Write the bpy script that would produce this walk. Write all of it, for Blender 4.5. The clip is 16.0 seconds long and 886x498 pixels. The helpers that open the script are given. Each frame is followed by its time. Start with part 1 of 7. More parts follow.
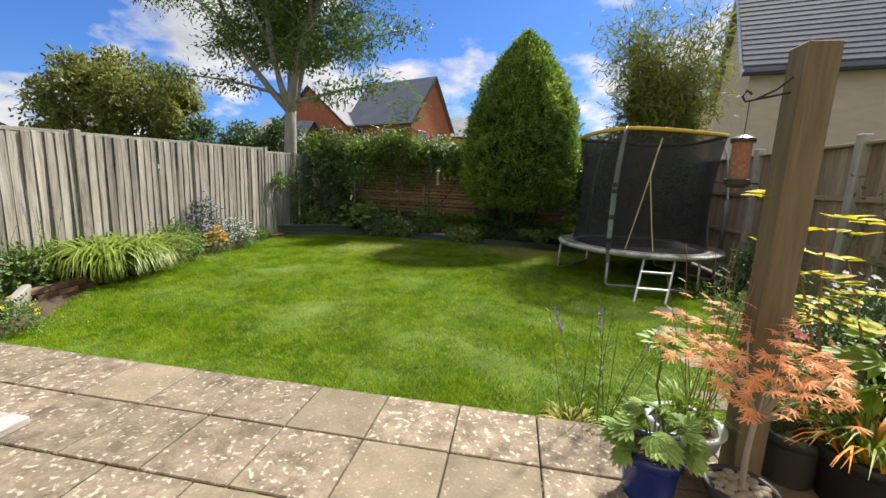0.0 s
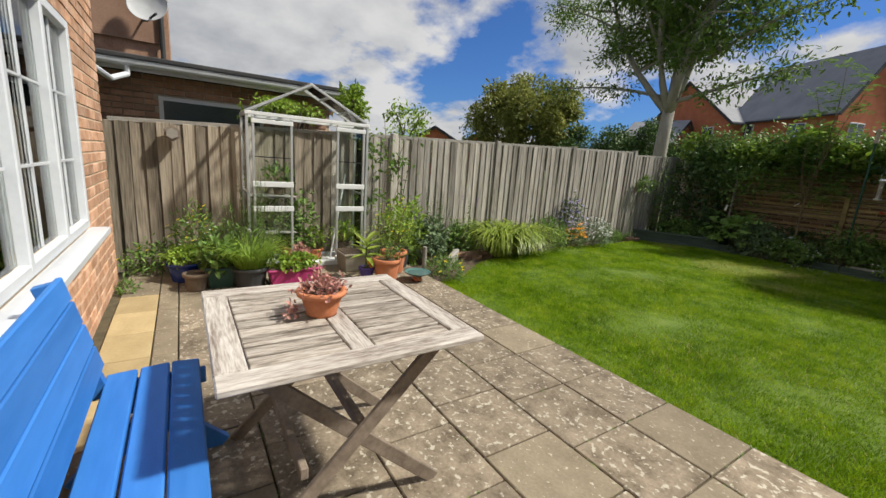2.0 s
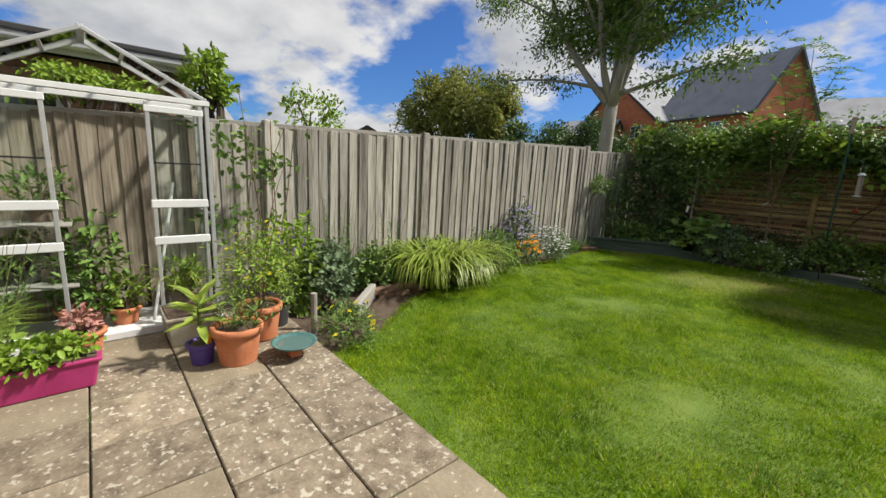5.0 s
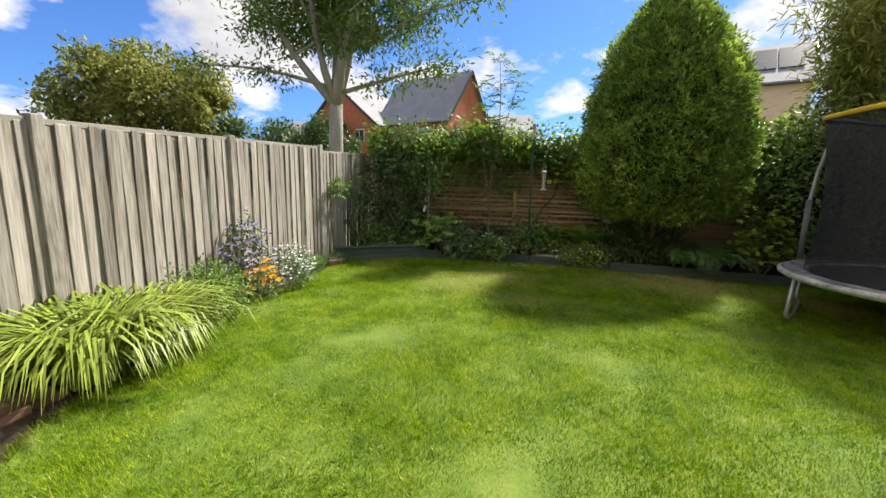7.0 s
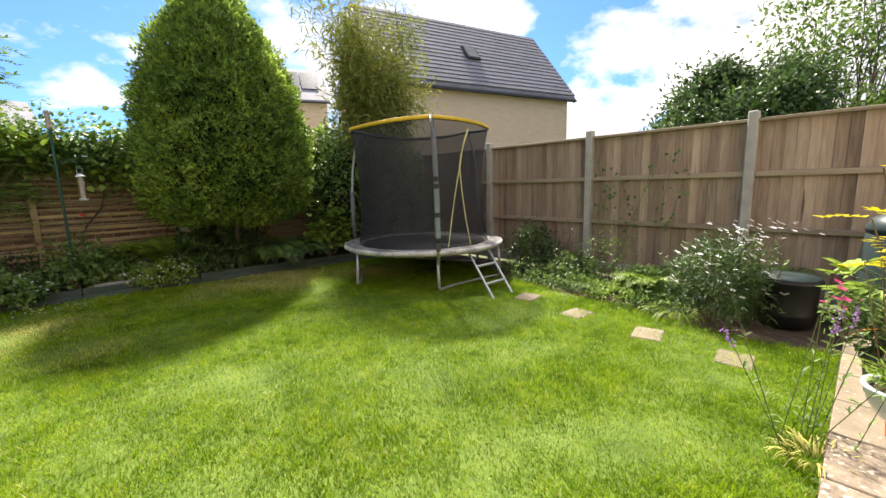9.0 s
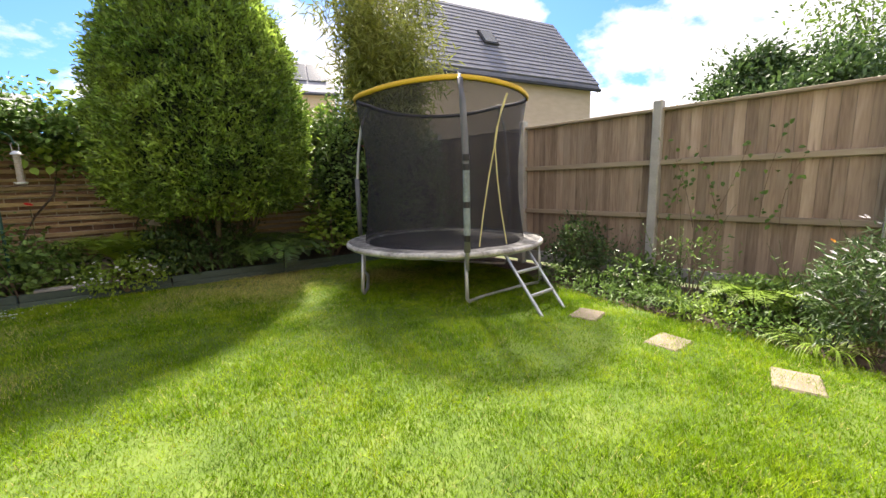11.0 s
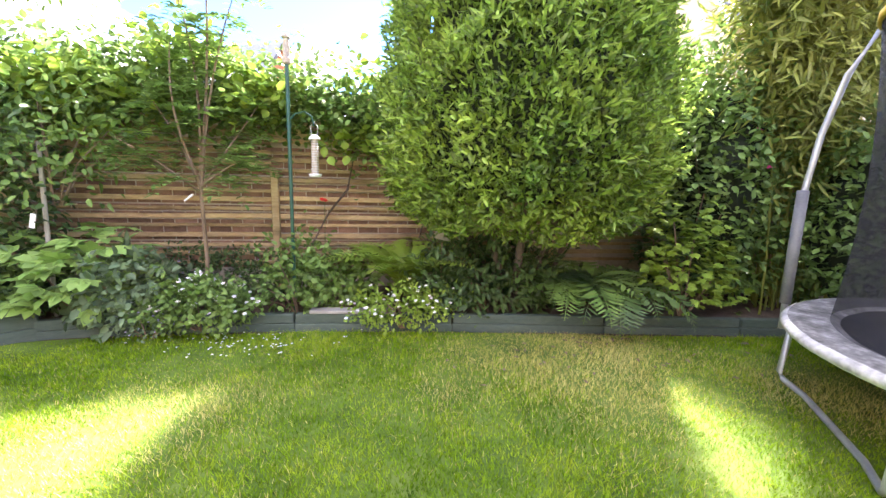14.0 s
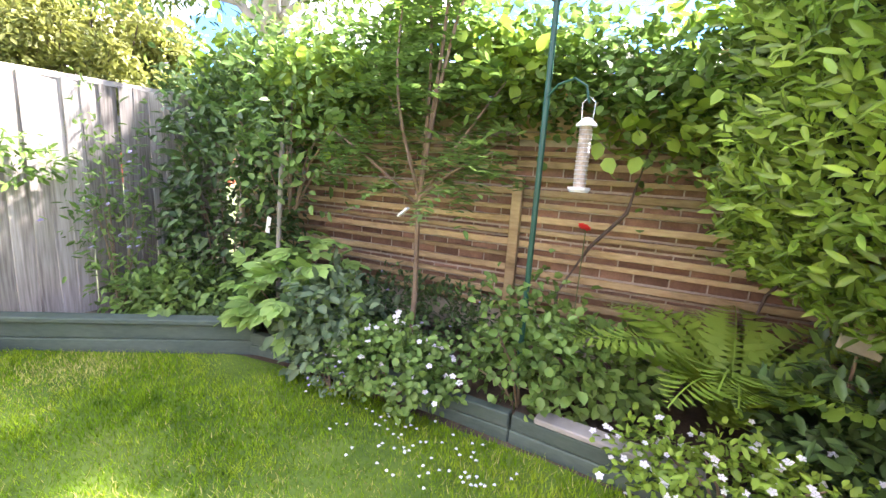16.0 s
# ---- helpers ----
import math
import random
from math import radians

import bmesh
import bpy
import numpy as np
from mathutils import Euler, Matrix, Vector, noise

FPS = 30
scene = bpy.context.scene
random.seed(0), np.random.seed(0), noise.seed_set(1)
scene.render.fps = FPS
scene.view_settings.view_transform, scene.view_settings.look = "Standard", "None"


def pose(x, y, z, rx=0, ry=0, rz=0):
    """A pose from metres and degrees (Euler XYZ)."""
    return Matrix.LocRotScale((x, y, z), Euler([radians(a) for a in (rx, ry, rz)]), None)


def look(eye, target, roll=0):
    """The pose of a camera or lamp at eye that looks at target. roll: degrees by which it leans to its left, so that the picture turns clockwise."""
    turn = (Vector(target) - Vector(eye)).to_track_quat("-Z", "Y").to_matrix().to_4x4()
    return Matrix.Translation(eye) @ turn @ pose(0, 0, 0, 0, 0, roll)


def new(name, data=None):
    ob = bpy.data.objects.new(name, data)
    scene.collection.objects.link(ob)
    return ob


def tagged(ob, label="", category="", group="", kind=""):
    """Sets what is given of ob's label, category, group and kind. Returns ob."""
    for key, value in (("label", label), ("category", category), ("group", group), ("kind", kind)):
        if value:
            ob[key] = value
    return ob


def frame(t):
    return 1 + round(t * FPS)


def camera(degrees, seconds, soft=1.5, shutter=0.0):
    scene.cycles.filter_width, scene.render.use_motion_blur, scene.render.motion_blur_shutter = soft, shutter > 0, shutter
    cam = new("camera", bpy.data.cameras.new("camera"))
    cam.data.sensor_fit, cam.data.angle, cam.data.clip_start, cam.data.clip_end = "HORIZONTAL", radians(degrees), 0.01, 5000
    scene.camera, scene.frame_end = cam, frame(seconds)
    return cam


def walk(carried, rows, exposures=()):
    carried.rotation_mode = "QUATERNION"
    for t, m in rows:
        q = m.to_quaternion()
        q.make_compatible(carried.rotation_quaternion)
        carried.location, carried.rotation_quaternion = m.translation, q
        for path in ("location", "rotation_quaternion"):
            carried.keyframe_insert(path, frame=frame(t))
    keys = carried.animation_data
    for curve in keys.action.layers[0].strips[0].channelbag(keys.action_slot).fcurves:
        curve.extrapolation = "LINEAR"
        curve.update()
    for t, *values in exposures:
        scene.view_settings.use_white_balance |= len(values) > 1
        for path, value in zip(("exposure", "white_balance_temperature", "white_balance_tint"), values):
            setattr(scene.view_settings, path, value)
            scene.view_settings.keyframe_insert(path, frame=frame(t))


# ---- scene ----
cam = camera(95.6, 16.0)
PATH = [
    (0, (0.024, 0.289, 1.357), (-0.309, 2.233, 1.026), 2.5),
    (0.5, (-0.001, 0.172, 1.35), (-0.868, 1.942, 1.01), 3.7),
    (1, (-0.008, 0.121, 1.363), (-1.272, 1.624, 0.985), 4.1),
    (1.5, (-0.011, 0.081, 1.382), (-1.514, 1.336, 0.975), 4.2),
    (2, (-0.022, 0.067, 1.369), (-1.658, 1.141, 0.953), 4.1),
    (2.5, (-0.116, 0.13, 1.359), (-1.802, 1.118, 0.932), 4.0),
    (3, (-0.347, 0.298, 1.376), (-2.038, 1.275, 0.946), 3.9),
    (3.2, (-0.43, 0.374, 1.375), (-2.114, 1.363, 0.946), 3.7),
    (5.3, (-1.412, 1.528, 1.365), (-2.814, 2.902, 0.98), 3.1),
    (5.5, (-1.469, 1.659, 1.389), (-2.817, 3.086, 1.006), 3.1),
    (6, (-1.602, 1.913, 1.41), (-2.767, 3.494, 1.034), 2.6),
    (6.5, (-1.762, 2.119, 1.392), (-2.616, 3.895, 1.049), 1.7),
    (7, (-1.945, 2.363, 1.394), (-2.38, 4.287, 1.061), 1.3),
    (8, (-2.095, 2.54, 1.422), (-1.608, 4.454, 1.105), -0.3),
    (8.5, (-2.129, 2.55, 1.392), (-1.147, 4.264, 1.08), -1.0),
    (9, (-2.076, 2.538, 1.345), (-0.721, 3.975, 1.028), -1.7),
    (11.3, (-1.401, 3.8, 1.166), (-0.09, 5.275, 0.845), -1.2),
    (11.5, (-1.421, 3.97, 1.179), (-0.175, 5.503, 0.864), -0.6),
    (12, (-1.369, 4.463, 1.25), (-0.352, 6.152, 0.909), -0.2),
    (12.5, (-1.318, 4.894, 1.234), (-0.494, 6.685, 0.898), 0.1),
    (13, (-1.321, 5.33, 1.284), (-0.673, 7.192, 0.948), 0.8),
    (13.5, (-1.361, 5.782, 1.317), (-0.912, 7.7, 0.972), 1.3),
    (14, (-1.307, 6.222, 1.257), (-0.975, 8.167, 0.929), 1.5),
    (14.5, (-1.283, 6.665, 1.3), (-1.076, 8.625, 0.959), 1.8),
    (15, (-1.389, 7.109, 1.313), (-1.397, 9.078, 0.964), 2.3),
    (15.5, (-1.466, 7.492, 1.289), (-1.859, 9.421, 0.938), 2.8),
    (16, (-1.558, 7.799, 1.303), (-2.389, 9.585, 0.954), 3.8),
]
walk(cam, [(t, look(eye, target, roll)) for t, eye, target, roll in PATH],
     [(0, 1.35, 6600, 11), (0.5, 1.1, 6600, 10), (1.5, 0.9, 6600, 9), (3, 0.7, 6600, 8), (5.5, 1.15, 6600, 9), (6.5, 1.5, 6800, 10), (7.5, 1.8, 6900, 12), (8, 1.95, 6900, 13), (9, 2.05, 6850, 15), (11.5, 2.5, 6800, 18), (12.5, 3.25, 6650, 20), (13.5, 3.8, 6450, 24), (14.5, 4.22, 6200, 28), (15.2, 4.25, 6200, 27), (16, 4.05, 6200, 26)])

# ---------------------------------------------------------------- world, sun
SUN = Vector((0.53, 0.85, 0.0)).normalized()
ELEV = radians(50)
sun = new("sun", bpy.data.lights.new("sun", "SUN"))
sun.data.energy, sun.data.angle, sun.data.color = 3.4, radians(4.0), (1.0, 0.95, 0.85)
sun_at = Vector((SUN.x * math.cos(ELEV), SUN.y * math.cos(ELEV), math.sin(ELEV))) * 40
sun.matrix_world = look(sun_at, (0, 0, 0))


def make_world():
    w = bpy.data.worlds.new("world")
    scene.world = w
    w.use_nodes = True
    n, l = w.node_tree.nodes, w.node_tree.links
    bg = n["Background"]
    sky = n.new("ShaderNodeTexSky")
    sky.sky_type, sky.sun_disc = "NISHITA", False
    sky.sun_elevation, sky.sun_rotation = ELEV, math.atan2(SUN.x, SUN.y)
    sky.air_density, sky.dust_density, sky.ozone_density = 1.0, 0.6, 2.0
    tc = n.new("ShaderNodeTexCoord")
    sep = n.new("ShaderNodeSeparateXYZ")
    l.new(tc.outputs["Generated"], sep.inputs[0])
    up = n.new("ShaderNodeMath")
    up.operation, up.inputs[1].default_value = "MAXIMUM", 0.0
    l.new(sep.outputs["Z"], up.inputs[0])
    add = n.new("ShaderNodeMath")
    add.operation, add.inputs[1].default_value = "ADD", 0.42
    l.new(up.outputs[0], add.inputs[0])
    div = n.new("ShaderNodeVectorMath")
    div.operation = "DIVIDE"
    l.new(tc.outputs["Generated"], div.inputs[0])
    l.new(add.outputs[0], div.inputs[1])

    def clouds(shift):
        """Cloud density on a layer overhead; shift moves the sample along the sun's way."""
        mp = n.new("ShaderNodeMapping")
        mp.inputs["Location"].default_value = (3.1 + shift * SUN.x, 1.7 + shift * SUN.y, 0.4 + shift * 0.6)
        l.new(div.outputs[0], mp.inputs["Vector"])
        cloud = n.new("ShaderNodeTexNoise")
        cloud.inputs["Scale"].default_value, cloud.inputs["Detail"].default_value = 2.0, 9
        cloud.inputs["Roughness"].default_value, cloud.inputs["Distortion"].default_value = 0.55, 0.0
        l.new(mp.outputs[0], cloud.inputs["Vector"])
        return cloud.outputs["Fac"]
    here, sunward = clouds(0.0), clouds(0.12)
    ramp = n.new("ShaderNodeValToRGB")
    ramp.color_ramp.elements[0].position, ramp.color_ramp.elements[1].position = 0.45, 0.53
    l.new(here, ramp.inputs[0])
    thin = n.new("ShaderNodeMath")
    thin.operation = "SUBTRACT"
    l.new(here, thin.inputs[0])
    l.new(sunward, thin.inputs[1])
    deepness = n.new("ShaderNodeMath")
    deepness.operation, deepness.inputs[1].default_value = "MULTIPLY", 0.55
    l.new(here, deepness.inputs[0])
    tone = n.new("ShaderNodeMath")
    tone.operation = "SUBTRACT"
    l.new(thin.outputs[0], tone.inputs[0])
    l.new(deepness.outputs[0], tone.inputs[1])
    shade = n.new("ShaderNodeValToRGB")
    shade.color_ramp.elements[0].position, shade.color_ramp.elements[1].position = 0.0, 1.0
    fit = n.new("ShaderNodeMapRange")
    fit.inputs["From Min"].default_value, fit.inputs["From Max"].default_value = -0.42, -0.2
    l.new(tone.outputs[0], fit.inputs["Value"])
    shade.color_ramp.elements[0].color = (1.5, 1.57, 1.72, 1)
    shade.color_ramp.elements[1].color = (2.6, 2.6, 2.65, 1)
    l.new(fit.outputs[0], shade.inputs[0])
    deep = n.new("ShaderNodeMix")
    deep.data_type, deep.blend_type = "RGBA", "MULTIPLY"
    deep.inputs["Factor"].default_value = 1.0
    l.new(sky.outputs[0], deep.inputs["A"])
    deep.inputs["B"].default_value = (0.13, 0.23, 0.4, 1)
    mix = n.new("ShaderNodeMix")
    mix.data_type = "RGBA"
    l.new(ramp.outputs[0], mix.inputs["Factor"])
    l.new(deep.outputs["Result"], mix.inputs["A"])
    l.new(shade.outputs[0], mix.inputs["B"])
    l.new(mix.outputs["Result"], bg.inputs["Color"])
    bg.inputs["Strength"].default_value = 0.15


make_world()


# ---------------------------------------------------------------- materials
def material(name, colours, scale=6.0, rough=0.8, bump=0.2, fine=60.0, stretch=(1, 1, 1), metal=0.0, island=0.0, thing=0.0,
             spots=None, spec=0.4, translucent=0.0, grain=0.35, span=0.36):
    """Two-scale noise between the colours, with a bump; island / thing: how much each piece varies in value."""
    m = bpy.data.materials.new(name)
    m.use_nodes = True
    n, l = m.node_tree.nodes, m.node_tree.links
    b = n["Principled BSDF"]
    b.inputs["Roughness"].default_value, b.inputs["Metallic"].default_value = rough, metal
    b.inputs["Specular IOR Level"].default_value = spec
    tc = n.new("ShaderNodeTexCoord")
    mp = n.new("ShaderNodeMapping")
    mp.inputs["Scale"].default_value = stretch
    l.new(tc.outputs["Object"], mp.inputs["Vector"])
    vec = mp.outputs[0]
    if thing:
        info = n.new("ShaderNodeObjectInfo")
        sh = n.new("ShaderNodeVectorMath")
        sh.operation, sh.inputs[1].default_value = "MULTIPLY_ADD", (17.0, 31.0, 23.0)
        l.new(info.outputs["Random"], sh.inputs[0])
        l.new(vec, sh.inputs[2])
        vec = sh.outputs[0]
    a = n.new("ShaderNodeTexNoise")
    a.inputs["Scale"].default_value, a.inputs["Detail"].default_value = scale, 5
    l.new(vec, a.inputs["Vector"])
    f = n.new("ShaderNodeTexNoise")
    f.inputs["Scale"].default_value, f.inputs["Detail"].default_value = fine, 4
    l.new(vec, f.inputs["Vector"])
    mx = n.new("ShaderNodeMix")
    mx.inputs["Factor"].default_value = grain
    l.new(a.outputs["Fac"], mx.inputs["A"])
    l.new(f.outputs["Fac"], mx.inputs["B"])
    ramp = n.new("ShaderNodeValToRGB")
    els = ramp.color_ramp.elements
    while len(els) < len(colours):
        els.new(0.5)
    for i, (e, c) in enumerate(zip(els, colours)):
        e.position = 0.5 - span / 2 + span * i / max(1, len(colours) - 1)
        e.color = (*c, 1)
    l.new(mx.outputs["Result"], ramp.inputs[0])
    col = ramp.outputs[0]
    if spots:
        colour, size, amount = spots
        v = n.new("ShaderNodeTexNoise")
        v.inputs["Scale"].default_value, v.inputs["Detail"].default_value = size, 5
        l.new(vec, v.inputs["Vector"])
        r = n.new("ShaderNodeValToRGB")
        r.color_ramp.elements[0].position, r.color_ramp.elements[1].position = amount, amount + 0.06
        l.new(v.outputs["Fac"], r.inputs[0])
        s = n.new("ShaderNodeMix")
        s.data_type = "RGBA"
        l.new(r.outputs[0], s.inputs["Factor"])
        l.new(col, s.inputs["A"])
        s.inputs["B"].default_value = (*colour, 1)
        col = s.outputs["Result"]
    for amount, node, out in ((island, "ShaderNodeNewGeometry", "Random Per Island"), (thing, "ShaderNodeObjectInfo", "Random")):
        if amount:
            g = n.new(node)
            mr = n.new("ShaderNodeMapRange")
            mr.inputs["To Min"].default_value, mr.inputs["To Max"].default_value = 1 - amount, 1 + amount
            l.new(g.outputs[out], mr.inputs["Value"])
            h = n.new("ShaderNodeHueSaturation")
            l.new(mr.outputs[0], h.inputs["Value"])
            l.new(col, h.inputs["Color"])
            col = h.outputs[0]
    l.new(col, b.inputs["Base Color"])
    if bump:
        bp = n.new("ShaderNodeBump")
        bp.inputs["Strength"].default_value, bp.inputs["Distance"].default_value = bump, 0.01
        l.new(mx.outputs["Result"], bp.inputs["Height"])
        l.new(bp.outputs[0], b.inputs["Normal"])
    if translucent:
        t = n.new("ShaderNodeBsdfTranslucent")
        l.new(col, t.inputs["Color"])
        ms = n.new("ShaderNodeMixShader")
        ms.inputs[0].default_value = translucent
        l.new(b.outputs[0], ms.inputs[1])
        l.new(t.outputs[0], ms.inputs[2])
        l.new(ms.outputs[0], n["Material Output"].inputs["Surface"])
    return m


def leafy(name, dark, light, rough=0.5, trans=0.3, island=0.35):
    return material(name, (dark, light), scale=1.6, rough=rough, bump=0.0, fine=9.0, island=island, translucent=trans, spec=0.35)


def glass(name, tint=(1, 1, 1), rough=0.0):
    m = bpy.data.materials.new(name)
    m.use_nodes = True
    n, l = m.node_tree.nodes, m.node_tree.links
    t, g, mix, fr = (n.new("ShaderNodeBsdf" + k) if k in ("Transparent", "Glossy") else n.new("ShaderNode" + k) for k in ("Transparent", "Glossy", "MixShader", "Fresnel"))
    t.inputs[0].default_value = (*tint, 1)
    g.inputs["Roughness"].default_value = rough
    fr.inputs[0].default_value = 1.5
    l.new(fr.outputs[0], mix.inputs[0])
    l.new(t.outputs[0], mix.inputs[1])
    l.new(g.outputs[0], mix.inputs[2])
    l.new(mix.outputs[0], n["Material Output"].inputs["Surface"])
    return m


def net_material():
    """Fine black mesh cloth, seen through."""
    m = bpy.data.materials.new("net_cloth")
    m.use_nodes = True
    n, l = m.node_tree.nodes, m.node_tree.links
    t, mix = n.new("ShaderNodeBsdfTransparent"), n.new("ShaderNodeMixShader")
    b = n["Principled BSDF"]
    b.inputs["Base Color"].default_value, b.inputs["Roughness"].default_value = (0.022, 0.022, 0.026, 1), 0.75
    tc, ns, ramp = n.new("ShaderNodeTexCoord"), n.new("ShaderNodeTexNoise"), n.new("ShaderNodeMapRange")
    ns.inputs["Scale"].default_value = 2.5
    l.new(tc.outputs["Object"], ns.inputs["Vector"])
    ramp.inputs["To Min"].default_value, ramp.inputs["To Max"].default_value = 0.56, 0.68
    l.new(ns.outputs["Fac"], ramp.inputs["Value"])
    l.new(ramp.outputs[0], mix.inputs[0])
    l.new(t.outputs[0], mix.inputs[1])
    l.new(b.outputs[0], mix.inputs[2])
    l.new(mix.outputs[0], n["Material Output"].inputs["Surface"])
    return m


